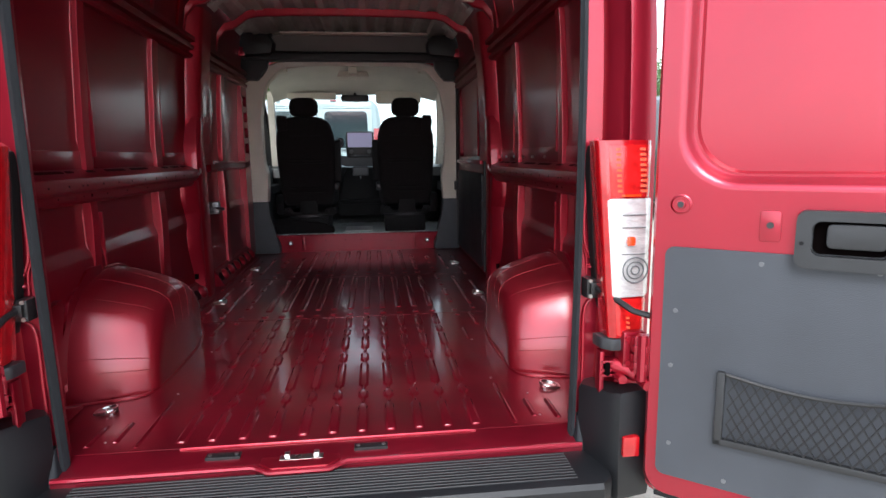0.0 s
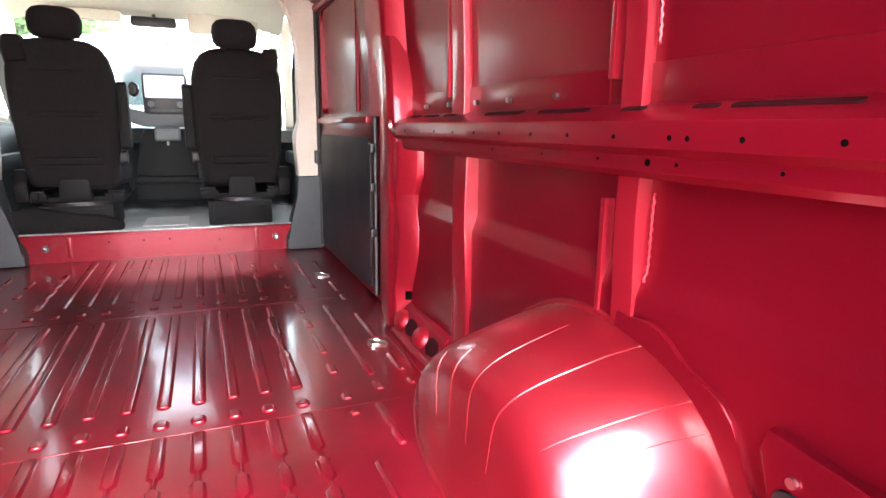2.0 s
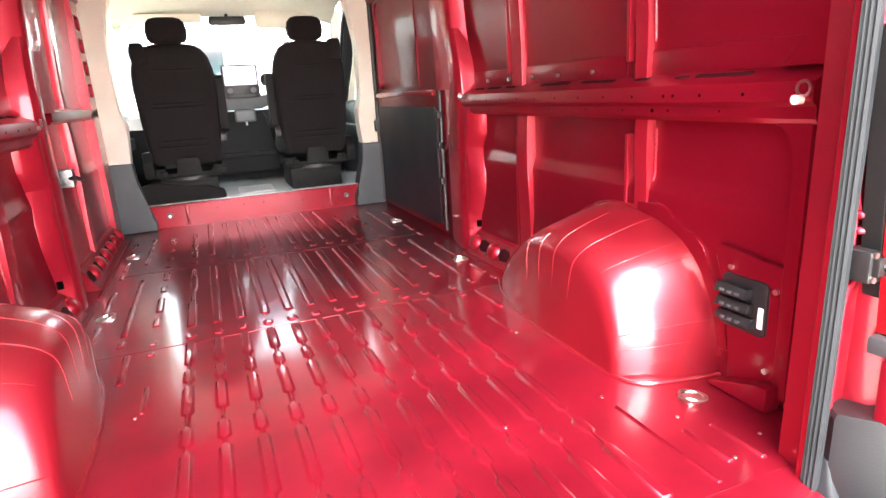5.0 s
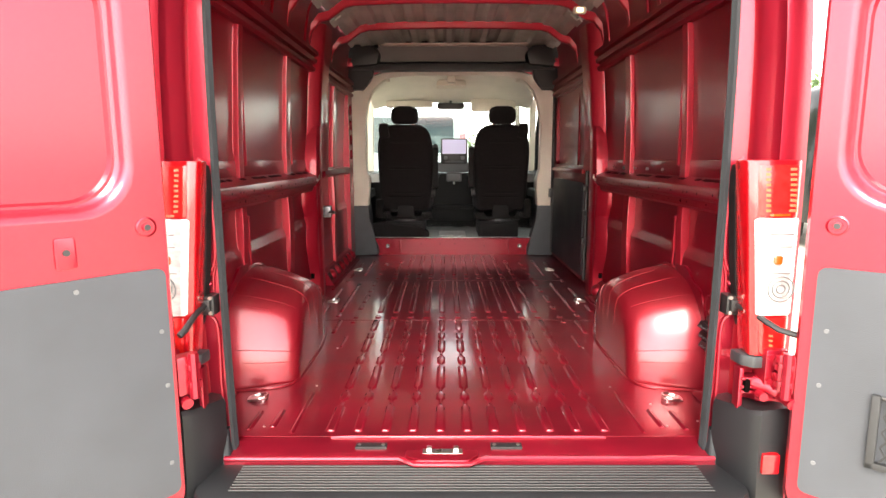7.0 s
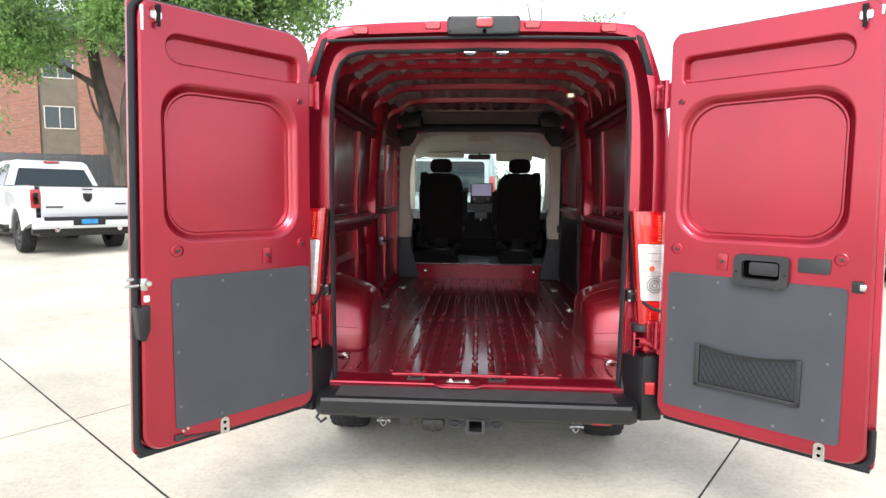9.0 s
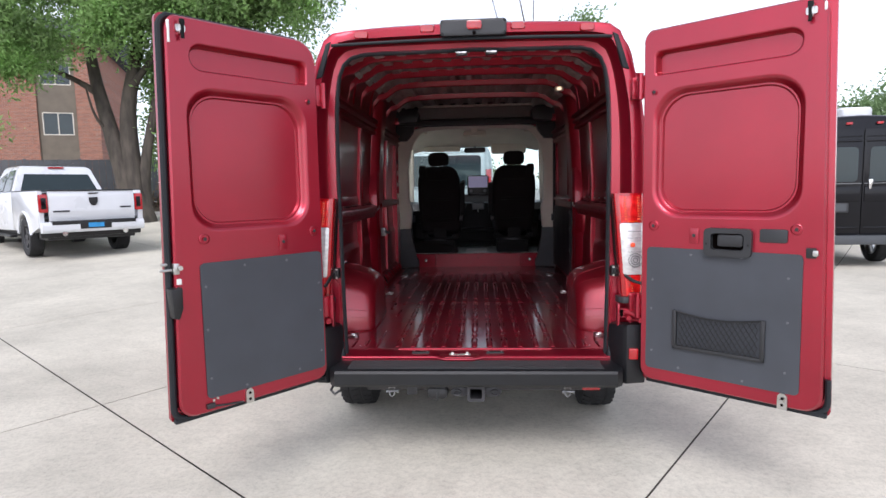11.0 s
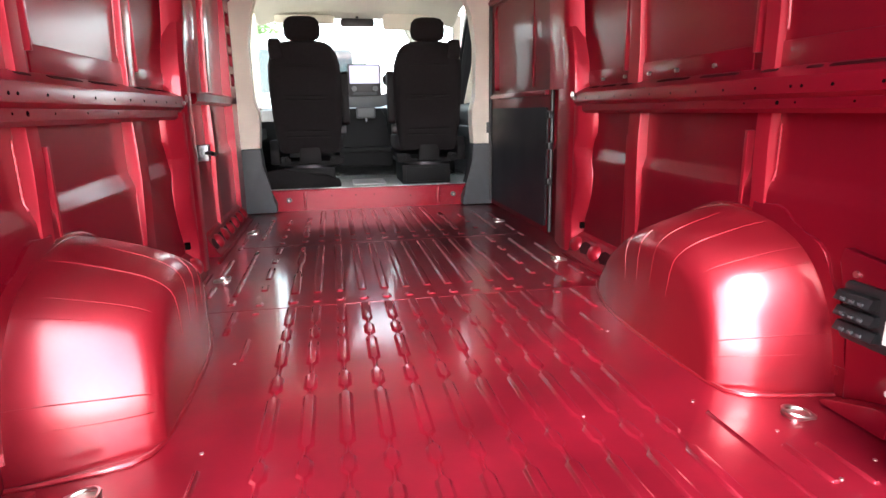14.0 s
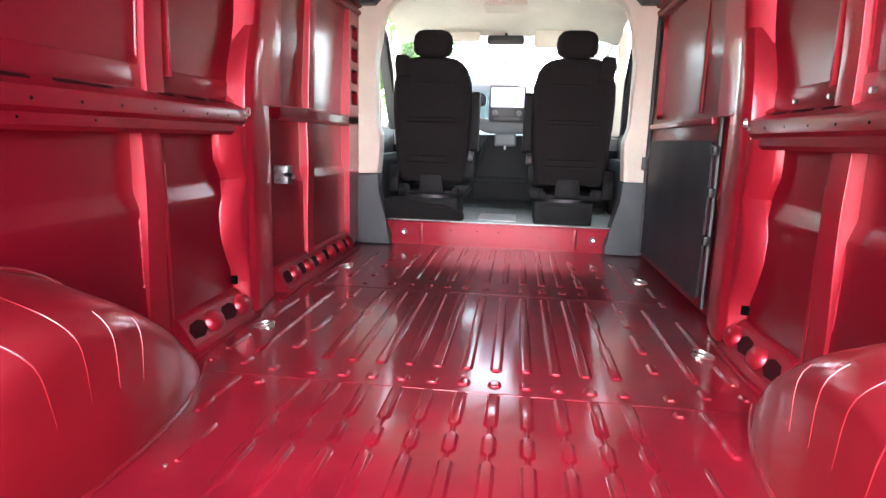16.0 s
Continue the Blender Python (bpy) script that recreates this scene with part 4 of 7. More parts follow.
    bm = bmesh.new()
    box(bm, *sorted((sg * 0.02, sg * 0.835)), 0.024, 0.0545, 0.447, 0.468, 0.004)
    part("lower_seal", bm, RUBBER, d)
    # board
    bm = bmesh.new()
    prism(bm, S(rounded(*((0.038, 0.696) if sg < 0 else (0.028, 0.733)), 0.535, 1.168, 0.022, 4)), "y", -0.007, 0.001)
    board = part("trim_panel", bm, TRIM, d, "smooth grey board with plastic rivets")
    for u, v in ((0.06, 1.0), (0.055, 0.85), (0.06, 0.63), (0.675, 1.06), (0.678, 0.86), (0.675, 0.63), (0.25, 1.14), (0.48, 1.14), (0.2, 0.56), (0.5, 0.555)):
        bm = bmesh.new()
        disc(bm, (sg * u, -0.0095, v), "y", 0.006, 0.003, 10)
        part("rivet", bm, SILVER, board)
    # rubber stops and plugs
    for u, v, r in ((0.076 if sg < 0 else 0.06, 1.278, 0.026), (0.668 if sg < 0 else 0.70, 1.278, 0.026), (0.078 if sg < 0 else 0.052, 1.945, 0.014)):
        bm = bmesh.new()
        loft(bm, [[(sg * u + rr * math.cos(a), y, v + rr * math.sin(a)) for a in np.linspace(0, 2 * math.pi, 18)[:-1]] for rr, y in ((r, 0.001), (r, -0.004), (r * 0.85, -0.006), (r * 0.8, -0.003), (r * 0.45, -0.003), (r * 0.4, -0.009), (0.001, -0.010))])
        part("stop", bm, RED, d)
        bm = bmesh.new()
        disc(bm, (sg * u, -0.0115, v), "y", 0.008, 0.003, 10)
        part("plug", bm, PLASTIC, d)
    bm = bmesh.new()
    prism(bm, S(rounded(0.24, 0.285, 1.195, 1.27, 0.008, 3)), "y", -0.006, 0.001, 0.002)
    part("pad", bm, RED, d)
    bm = bmesh.new()
    disc(bm, (sg * 0.262, -0.010, 1.235), "y", 0.008, 0.004, 10)
    part("plug", bm, PLASTIC, d)
    # steel bracket at the foot
    u = 0.49 if sg < 0 else 0.67
    bm = bmesh.new()
    prism(bm, S(rounded(u - 0.02, u + 0.02, 0.46, 0.535, [0.004, 0.004, 0.02, 0.02], 4)), "y", -0.012, 0.0)
    brk = part("bracket", bm, STEEL, d, "bright zinc bracket")
    for v in (0.482, 0.512):
        bm = bmesh.new()
        disc(bm, (sg * u, -0.014, v), "y", 0.007, 0.003, 8)
        part("hole", bm, HOLE, brk, "", 0)
    # latch at the upper corner
    bm = bmesh.new()
    prism(bm, S(rounded(0.70, 0.765, 2.18, 2.21, 0.008, 3)), "y", -0.012, 0.0)
    box(bm, *sorted((sg * 0.718, sg * 0.744)), -0.02, 0.0, 2.17, 2.225, 0.004)
    part("upper_latch", bm, STEEL, d)
    bm = bmesh.new()
    prism(bm, S([(0.718, 2.150), (0.738, 2.150), (0.742, 2.178), (0.732, 2.190), (0.735, 2.205), (0.748, 2.215), (0.745, 2.232), (0.715, 2.232), (0.712, 2.212), (0.722, 2.2), (0.720, 2.178)]), "y", -0.030, -0.019, 0.003)
    part("latch_pin", bm, SEAT_BLACK, d)
    bm = bmesh.new()
    box(bm, *sorted((sg * 0.80, sg * 0.814)), -0.005, 0.01, 2.13 if sg < 0 else 2.19, 2.225, 0.003)
    part("edge_plate", bm, material("white_plastic", (0.75, 0.75, 0.73), 0.45, bump=0.05), d)
    # hinges
    for v in (0.80, 1.93):
        bm = bmesh.new()
        box(bm, *sorted((sg * -0.045, sg * 0.02)), 0.005, 0.05, v, v + 0.11, 0.006)
        tube(bm, [(sg * -0.02, -0.004, v - 0.01), (sg * -0.02, -0.004, v + 0.12)], 0.014, 8)
        for k in (0.03, 0.08):
            box(bm, *sorted((sg * -0.04, sg * -0.005)), -0.01, 0.006, v + k - 0.008, v + k + 0.008, 0.003)
        part("hinge", bm, RED, d)
    if sg > 0:
        # grab handle
        bm = bmesh.new()
        ho = S(rounded(0.315, 0.525, 1.142, 1.275, 0.022, 4))
        hi = S(rounded(0.347, 0.493, 1.172, 1.252, 0.018, 4))
        l = plate(bm, ho, [hi], "y", -0.03)
        e = skirt(bm, l[0], [(u, 0.0, v) for u, v in ho])
        l2 = skirt(bm, l[1], [(u, -0.004, v) for u, v in hi])
        bm.faces.new(l2)
        h = part("grab_handle", bm, PLASTIC, d, "dark grey recessed pull handle")
        bm = bmesh.new()
        prism(bm, S(rounded(0.350, 0.490, 1.175, 1.249, 0.016, 4)), "y", -0.0065, -0.0045)
        part("recess", bm, HOLE, h, "", 0)
        for u in (0.328, 0.512):
            bm = bmesh.new()
            disc(bm, (u, -0.032, 1.2), "y", 0.005, 0.003, 8)
            part("screw", bm, SEAT_BLACK, h)
        bm = bmesh.new()
        prism(bm, S(rounded(0.375, 0.487, 1.190, 1.246, 0.012, 3)), "y", -0.022, -0.012, 0.004)
        part("lever", bm, PLASTIC, h)
        bm = bmesh.new()
        prism(bm, S(rounded(0.553, 0.666, 1.215, 1.276, 0.010, 3)), "y", -0.010, 0.0, 0.003)
        part("cover_pad", bm, DOOR_GREY, d, "grey plastic cover")
        bm = bmesh.new()
        box(bm, sg * 0.745, sg * 0.79, -0.014, 0.0, 1.155, 1.20, 0.004)
        part("lock", bm, PLASTIC_DARK, d)
        bm = bmesh.new()
        box(bm, sg * 0.775, sg * 0.80, -0.018, -0.004, 1.165, 1.19, 0.004)
        part("bolt", bm, STEEL, d)
        # net pocket
        net = new("net_pocket")
        net.parent = d
        tagged(net, "black elastic net pocket in a grey frame")
        a0, a1, b0, b1 = 0.17, 0.592, 0.662, 0.858
        for nm, w in (("frame_side", (a0, a0 + 0.020, b0, b1)), ("frame_side", (a1 - 0.020, a1, b0, b1)), ("frame_base", (a0, a1, b0, b0 + 0.018))):
            bm = bmesh.new()
            box(bm, w[0], w[1], -0.022, -0.005, w[2], w[3], 0.004)
            part(nm, bm, PLASTIC, net)
        bm = bmesh.new()
        nn = 15
        for k in range(-4, nn + 1):
            for dirn in (1, -1):
                p = []
                for q in np.linspace(0, 1, 9):
                    uu = a0 + 0.028 + (a1 - a0 - 0.056) * (k + 4 * (q if dirn > 0 else 1 - q)) / nn
                    if a0 + 0.026 <= uu <= a1 - 0.026:
                        sag = 0.022 * math.sin(math.pi * (uu - a0) / (a1 - a0))
                        p.append((uu, -0.021 - 0.004 * math.sin(math.pi * q), b0 + 0.02 + (b1 - b0 - 0.022 - sag) * q))
                if len(p) > 1:
                    tube(bm, p, 0.0022, 4, False)
        tube(bm, [(a0 + 0.02 + (a1 - a0 - 0.04) * q, -0.022, b1 - 0.004 - 0.022 * math.sin(math.pi * q)) for q in np.linspace(0, 1, 14)], 0.005, 6)
        part("net", bm, PLASTIC_DARK, net, "black diamond netting")
    else:
        # lock on the leading edge
        bm = bmesh.new()
        box(bm, -0.828, -0.80, -0.003, 0.03, 1.13, 1.18, 0.006)
        tube(bm, [(-0.80, -0.008, 1.158), (-0.80, -0.016, 1.158)], 0.011, 12)
        tube(bm, [(-0.83, 0.02, 1.150), (-0.88, 0.02, 1.150)], 0.006, 8)
        tube(bm, [(-0.84, 0.03, 1.175), (-0.87, 0.03, 1.175)], 0.007, 8)
        part("lock", bm, STEEL, d, "steel lock with a round knob")
        bm = bmesh.new()
        prism(bm, [(-0.855, 1.07), (-0.80, 1.075), (-0.80, 0.98), (-0.82, 0.93), (-0.845, 0.94)], "y", -0.03, 0.03, 0.01)
        part("edge_handle", bm, PLASTIC_DARK, d, "black edge lever")
        bm = bmesh.new()
        box(bm, -0.818, -0.795, -0.006, 0.0, 1.085, 1.11, 0.001)
        part("sticker", bm, material("white_sticker", (0.82, 0.82, 0.8), 0.5, bump=0), d, "", 0)
        for u, v in ((0.668, 0.522), (0.648, 0.528)):
            bm = bmesh.new()
            disc(bm, (-u, -0.004, v), "y", 0.006, 0.004, 10)
            part("rivet", bm, STEEL, d)
        bm = bmesh.new()
        box(bm, -0.705, -0.665, -0.014, 0.004, 0.488, 0.512, 0.005)
        tube(bm, [(-0.68, -0.006, 0.497), (-0.60, -0.004, 0.484), (-0.52, -0.002, 0.474)], 0.005, 6)
        part("lower_latch", bm, DARK_STEEL, d)
        # outside: badge, plate holder and pull bar
        bm = bmesh.new()
        shield = [(-0.43, 1.26), (-0.31, 1.26), (-0.312, 1.18), (-0.33, 1.145), (-0.37, 1.125), (-0.41, 1.145), (-0.428, 1.18)]
        prism(bm, shield, "y", 0.086, 0.094, 0.003)
        badge = part("badge", bm, CHROME, d, "chrome shield badge")
        bm = bmesh.new()
        prism(bm, [(-0.37 + (u + 0.37) * 0.86, 1.195 + (v - 1.195) * 0.86) for u, v in shield], "y", 0.094, 0.096)
        part("field", bm, PLASTIC_DARK, badge)
        bm = bmesh.new()
        prism(bm, [(-0.415, 1.235), (-0.325, 1.235), (-0.345, 1.19), (-0.37, 1.15), (-0.395, 1.19)], "y", 0.096, 0.099)
        part("emblem", bm, CHROME, badge)
        bm = bmesh.new()
        prism(bm, [(-0.62, 0.70), (-0.16, 0.70), (-0.12, 0.88), (-0.66, 0.88)], "y", 0.084, 0.098, 0.008)
        holder = part("plate_holder", bm, PLASTIC, d, "black plate holder")
        bm = bmesh.new()
        box(bm, -0.53, -0.24, 0.098, 0.103, 0.71, 0.85, 0.004)
        part("plate", bm, BLACK_TRIM, holder)
        bm = bmesh.new()
        prism(bm, [(-0.52, 0.795), (-0.25, 0.795), (-0.30, 0.83), (-0.35, 0.81), (-0.41, 0.835), (-0.46, 0.81)], "y", 0.103, 0.1045)
        part("mark", bm, material("cyan_ink", (0.05, 0.5, 0.6), 0.4, bump=0), holder, "", 0)
        bm = bmesh.new()
        box(bm, -0.51, -0.26, 0.103, 0.1045, 0.755, 0.788)
        box(bm, -0.47, -0.30, 0.103, 0.1045, 0.72, 0.738)
        part("lettering", bm, material("white_ink", (0.75, 0.75, 0.75), 0.4, bump=0), holder, "", 0)
        bm = bmesh.new()
        box(bm, -0.74, -0.04, 0.08, 0.12, 0.885, 0.945, 0.014)
        part("pull_bar", bm, PLASTIC, d, "black pull bar")
    # outside cladding and waist crease
    bm = bmesh.new()
    box(bm, *sorted((sg * 0.01, sg * 0.835)), 0.08, 0.10, 0.455, 0.60, 0.01)
    part("cladding", bm, PLASTIC, d)
    # the leading edge leans in a little towards the roof
    for ob in d.children_recursive:
        if ob.type == 'MESH':
            for v in ob.data.vertices:
                u = sg * v.co.x
                v.co.x -= sg * 0.024 * max(0.0, v.co.z - 0.46) * max(0.0, min(1.0, (u - 0.70) / 0.12))
    return d


HINGE = {-1: (-0.79, -0.16), 1: (0.885, -0.17)}
rear_door(-1, HINGE[-1], 51)
rear_door(1, HINGE[1], 39.5)

# ---- rear lamps, corners and bumper ----
def tail_light(sx):
    def pr(z0, z1, d0, x1, y0, y1, mat, name, parent, bev=0.006):
        """A block of the lamp from d0 outside its slanted inner edge to x1."""
        bm = bmesh.new()
        rings = []
        for z in (z0, z1):
            x0 = 0.760 + 0.085 * (1.43 - z) + d0
            rings.append([(sx * x0, y0 + 0.0, z), (sx * (x0 + 0.02), y0 - 0.012, z), (sx * (x1 - 0.03), y0 - 0.004, z), (sx * x1, y0 + 0.03, z), (sx * x1, y1, z), (sx * x0, y1, z)])
        n = 6
        fs = faces_of(bm, rings[0] + rings[1], [tuple(range(n))[::-1], tuple(range(n, 2 * n))] + [(i, (i + 1) % n, n + (i + 1) % n, n + i) for i in range(n)])
        bevelled(bm, fs, bev)
        return part(name, bm, mat, parent)
    body = pr(0.885, 1.445, 0.0, 0.935, -0.098, -0.03, LENS_RED, "tail_light", van)
    tagged(body, "tall tail light, red above and below a clear middle")
    body.matrix_basis = pose(0, 0.03, 0)
    pr(1.005, 1.285, 0.011, 0.934, -0.1045, -0.03, LENS_CLEAR, "clear_lens", body)
    pr(1.288, 1.432, 0.011, 0.933, -0.1015, -0.03, LENS_BRIGHT, "brake_lens", body, 0.004)
    pr(0.893, 1.0, 0.011, 0.933, -0.1015, -0.03, LENS_BRIGHT, "fog_lens", body, 0.004)
    for k in range(9):
        z = 1.302 + 0.0142 * k
        pr(z, z + 0.0075, 0.036, 0.834 - 0.085 * (z - 1.30), -0.1045, -0.04, LENS_AMBER, "amber_strip", body, 0.0)
        pr(z, z + 0.0075, 0.108, 0.912, -0.1035, -0.04, LENS_AMBER, "amber_strip", body, 0.0)
    pr(1.290, 1.2965, 0.044, 0.915, -0.1045, -0.04, LENS_AMBER, "amber_strip", body, 0.0)
    for z in (0.915, 0.929, 0.943):
        pr(z, z + 0.007, 0.040, 0.88, -0.1045, -0.04, LENS_AMBER, "amber_strip", body, 0.0)
    for z, rr in ((1.085, 0.036), (1.085, 0.024), (1.085, 0.012)):
        bm = bmesh.new()
        tube(bm, [(sx * 0.872 + rr * math.cos(a), -0.117, z + rr * math.sin(a)) for a in np.linspace(0, 2 * math.pi, 24)], 0.0022, 5, False)
        part("reflector_ring", bm, SILVER, body)
    bm = bmesh.new()
    prism(bm, rounded(*sorted((sx * 0.845, sx * 0.868)), 1.155, 1.18, 0.006, 3), "y", -0.122, -0.11, 0.002)
    part("bulb", bm, LENS_AMBER, body)
    for z in (1.13, 1.205, 1.24):
        bm = bmesh.new()
        tube(bm, [(sx * (0.82 + 0.01), -0.1165, z), (sx * 0.90, -0.1135, z)], 0.0016, 5)
        part("lens_rib", bm, SILVER, body)
    # dark gasket in the recess beside the lens
    bm = bmesh.new()
    prism(bm, [(sx * (u + 0.012), v) for u, v in ((0.772, 1.10), (0.780, 1.04), (0.799, 0.95), (0.806, 0.95), (0.766, 1.435), (0.757, 1.43), (0.753, 1.405), (0.753, 1.35))], "y", -0.03, 0.005, 0.002)
    part("gasket", bm, SEAT_BLACK, body)
    # two pressed dimples on the jamb
    for z in (1.075, 1.105):
        bm = bmesh.new()
        loft(bm, [[(sx * 0.792 + r * math.cos(a), y + 0.098, z + 0.7 * r * math.sin(a)) for a in np.linspace(0, 2 * math.pi, 13)[:-1]] for r, y in ((0.013, -0.056), (0.011, -0.064), (0.006, -0.069), (0.001, -0.070))], True, False, True)
        part("dimple", bm, RED, van)
    bm = bmesh.new()
    prism(bm, [(sx * u, v) for u, v in ((0.785, -0.03), (0.79, -0.085), (0.815, -0.112), (0.90, -0.112), (0.935, -0.08), (0.935, -0.03))], "z", 0.848, 0.884, 0.008)
    part("foot_cover", bm, FOOT, body, "grey lamp foot")
    # bumper corner: an angled inner face and a rounded outer face
    bm = bmesh.new()
    pts = [(0.757, 0.02), (0.798, -0.115), (0.82, -0.137), (0.92, -0.115), (0.95, -0.03), (0.95, 0.10), (0.80, 0.10)]
    tops = [0.715, 0.735, 0.74, 0.742, 0.742, 0.742, 0.72]
    loft(bm, [[(sx * x, y * q, z) for x, y in pts] for z, q in ((0.42, 1.0), (0.44, 1.05), (0.56, 1.0))] +
         [[(sx * x, y, z - 0.012) for (x, y), z in zip(pts, tops)], [(sx * (x + 0.006), y * 0.94, z) for (x, y), z in zip(pts, tops)]], True, True, True)
    corner = part("bumper_corner", bm, PLASTIC_STEP, van, "charcoal plastic bumper corner", 30)
    bm = bmesh.new()
    box(bm, *sorted((sx * 0.83, sx * 0.88)), -0.145, -0.115, 0.555, 0.615, 0.006)
    part("reflector", bm, LENS_RED, corner, "small red reflector")
    # stay rod between body and door
    h = HINGE[sx]
    bm = bmesh.new()
    a = Vector((sx * 0.79, -0.0, 1.02))
    b = Vector((h[0] + sx * 0.02, h[1] + 0.02, 0.965))
    tube(bm, [a, a.lerp(b, 0.2) + Vector((0, -0.03, 0)), a.lerp(b, 0.55) + Vector((0, -0.045, -0.012)), b], 0.009, 8)
    stay = part("door_stay", bm, PLASTIC_DARK, van, "black door stay rod")
    bm = bmesh.new()
    box(bm, *sorted((sx * 0.766, sx * 0.808)), 0.0, 0.05, 0.985, 1.045, 0.006)
    box(bm, *sorted((sx * 0.774, sx * 0.80)), -0.012, 0.004, 1.0, 1.035, 0.004)
    part("bracket", bm, PLASTIC_DARK, stay)
    for z in (0.993, 1.039):
        bm = bmesh.new()
        disc(bm, (sx * 0.776, -0.005, z), "y", 0.006, 0.006, 8)
        part("bolt", bm, STEEL, stay)
    # folded lips of the jamb round the gasket and below it
    for line, r in (([(0.778, 1.450), (0.760, 1.440), (0.748, 1.415), (0.744, 1.36), (0.741, 1.25), (0.741, 1.17), (0.748, 1.13), (0.768, 1.10)], 0.0055),
                    ([(0.768, 0.972), (0.753, 0.962), (0.747, 0.935), (0.746, 0.86), (0.748, 0.78), (0.744, 0.66)], 0.0055),
                    ([(0.728, 1.155), (0.742, 1.132), (0.752, 1.10), (0.753, 1.05)], 0.004), ([(0.722, 0.955), (0.733, 0.94), (0.736, 0.90), (0.735, 0.78)], 0.004)):
        bm = bmesh.new()
        tube(bm, [(sx * (x + 0.028), 0.044, z) for x, z in smooth_line(line, 24)], r, 8)
        part("jamb_lip", bm, RED_POST, van)
    bm = bmesh.new()
    prism(bm, rounded(*sorted((sx * 0.797, sx * 0.812)), 0.775, 0.815, 0.006, 3), "y", -0.081, -0.06, 0.002)
    part("jamb_slot", bm, HOLE, van)
    # hinge leaves on the body
    for z in (0.80, 1.93):
        bm = bmesh.new()
        box(bm, *sorted((sx * 0.84, sx * 0.905)), -0.10, -0.03, z, z + 0.11, 0.008)
        box(bm, *sorted((sx * 0.86, sx * 0.90)), -0.125, -0.09, z + 0.02, z + 0.045, 0.005)
        box(bm, *sorted((sx * 0.86, sx * 0.90)), -0.125, -0.09, z + 0.065, z + 0.09, 0.005)
        leaf = part("body_hinge", bm, RED, van)
        for q in (0.012, 0.036, 0.060, 0.084):
            bm = bmesh.new()
            tube(bm, [(sx * 0.868, -0.122, z + q), (sx * 0.868, -0.122, z + q + 0.016)], 0.013, 10)
            part("knuckle", bm, RED_POST, leaf)
        for dx, q in ((0.852, 0.02), (0.852, 0.09)):
            bm = bmesh.new()
            disc(bm, (sx * dx, -0.108, z + q), "y", 0.009, 0.008, 6)
            part("bolt", bm, RED_POST, leaf)
    # cast hinge arm below the lamp
    bm = bmesh.new()
    tube(bm, [(sx * 0.83, -0.06, 0.80), (sx * 0.86, -0.095, 0.795), (h[0] * 0.5 + sx * 0.44, -0.115, 0.785), (h[0], h[1], 0.775)], [0.022, 0.017, 0.019, 0.016], 10)
    for q, z in ((0.835, 0.775), (0.868, 0.806), (0.895, 0.772)):
        disc(bm, (sx * q, -0.115, z), "y", 0.013, 0.03, 10)
    tube(bm, [(sx * 0.825, -0.085, 0.765), (sx * 0.90, -0.105, 0.762)], 0.007, 6)
    part("hinge_arm", bm, RED_POST, van)
    # ribbed steel of the jamb
    bm = bmesh.new()
    for z in (0.80, 0.815, 0.84):
        box(bm, *sorted((sx * 0.79, sx * 0.90)), -0.075, -0.03, z - 0.03, z - 0.022, 0.002)
    box(bm, *sorted((sx * 0.785, sx * 0.80)), -0.068, -0.03, 0.66, 0.845, 0.006)
    part("jamb_rib", bm, RED, van)


tail_light(1), tail_light(-1)

bm = bmesh.new()
pr = [(0.0, 0.512), (-0.03, 0.511), (-0.152, 0.505), (-0.172, 0.499), (-0.182, 0.486), (-0.180, 0.424), (-0.165, 0.408), (0.0, 0.405)]
loft(bm, [[(x, y * k, z) for y, z in pr] for x, k in ((-0.80, 0.80), (-0.765, 1.0), (0.765, 1.0), (0.80, 0.80))], True, True, True)
bumper = part("rear_bumper", bm, PLASTIC_STEP, van, "black plastic step bumper", 30)
bm = bmesh.new()
for k in range(10):
    y = -0.022 - 0.0135 * k
    box(bm, -0.70, 0.70, y - 0.0045, y + 0.0045, 0.485, 0.5155 + (y + 0.02) * 0.05, 0.002, 1)
part("step_rib", bm, PLASTIC_STEP, bumper, "fine ribs on the step")
# hitch and what hangs under the bumper
bm = bmesh.new()
l = plate(bm, rounded(-0.040, 0.058, 0.318, 0.405, 0.014, 3), [rounded(-0.024, 0.042, 0.334, 0.390, 0.008, 2)], "y", -0.14)
skirt(bm, l[0], [(v.co.x, 0.10, v.co.z) for v in l[0]])
bm.faces.new(skirt(bm, l[1], [(v.co.x, 0.06, v.co.z) for v in l[1]]))
hitch = part("tow_hitch", bm, DARK_STEEL, van, "black square tow hitch receiver")
bm = bmesh.new()
tube(bm, [(-0.62, 0.02, 0.36), (0.64, 0.02, 0.36)], 0.03, 10)
part("cross_tube", bm, DARK_STEEL, hitch)
for sg in (-1, 1):
    bm = bmesh.new()
    prism(bm, [(0.009 + sg * a, b) for a, b in ((0.05, 0.335), (0.075, 0.325), (0.125, 0.33), (0.145, 0.345), (0.14, 0.365), (0.105, 0.382), (0.05, 0.378))], "y", -0.085, -0.07, 0.005)
    part("chain_plate", bm, DARK_STEEL, hitch)
    bm = bmesh.new()
    tube(bm, [(0.009 + sg * (0.105 + 0.022 * math.cos(a)), -0.09, 0.352 + 0.014 * math.sin(a)) for a in np.linspace(0, 2 * math.pi, 14)], 0.006, 6, False)
    part("chain_loop", bm, DARK_STEEL, hitch)
bm = bmesh.new()
prism(bm, rounded(-0.263, -0.147, 0.322, 0.395, 0.03, 4), "y", -0.12, -0.04, 0.010)
plug = part("trailer_socket", bm, PLASTIC_DARK, van)
bm = bmesh.new()
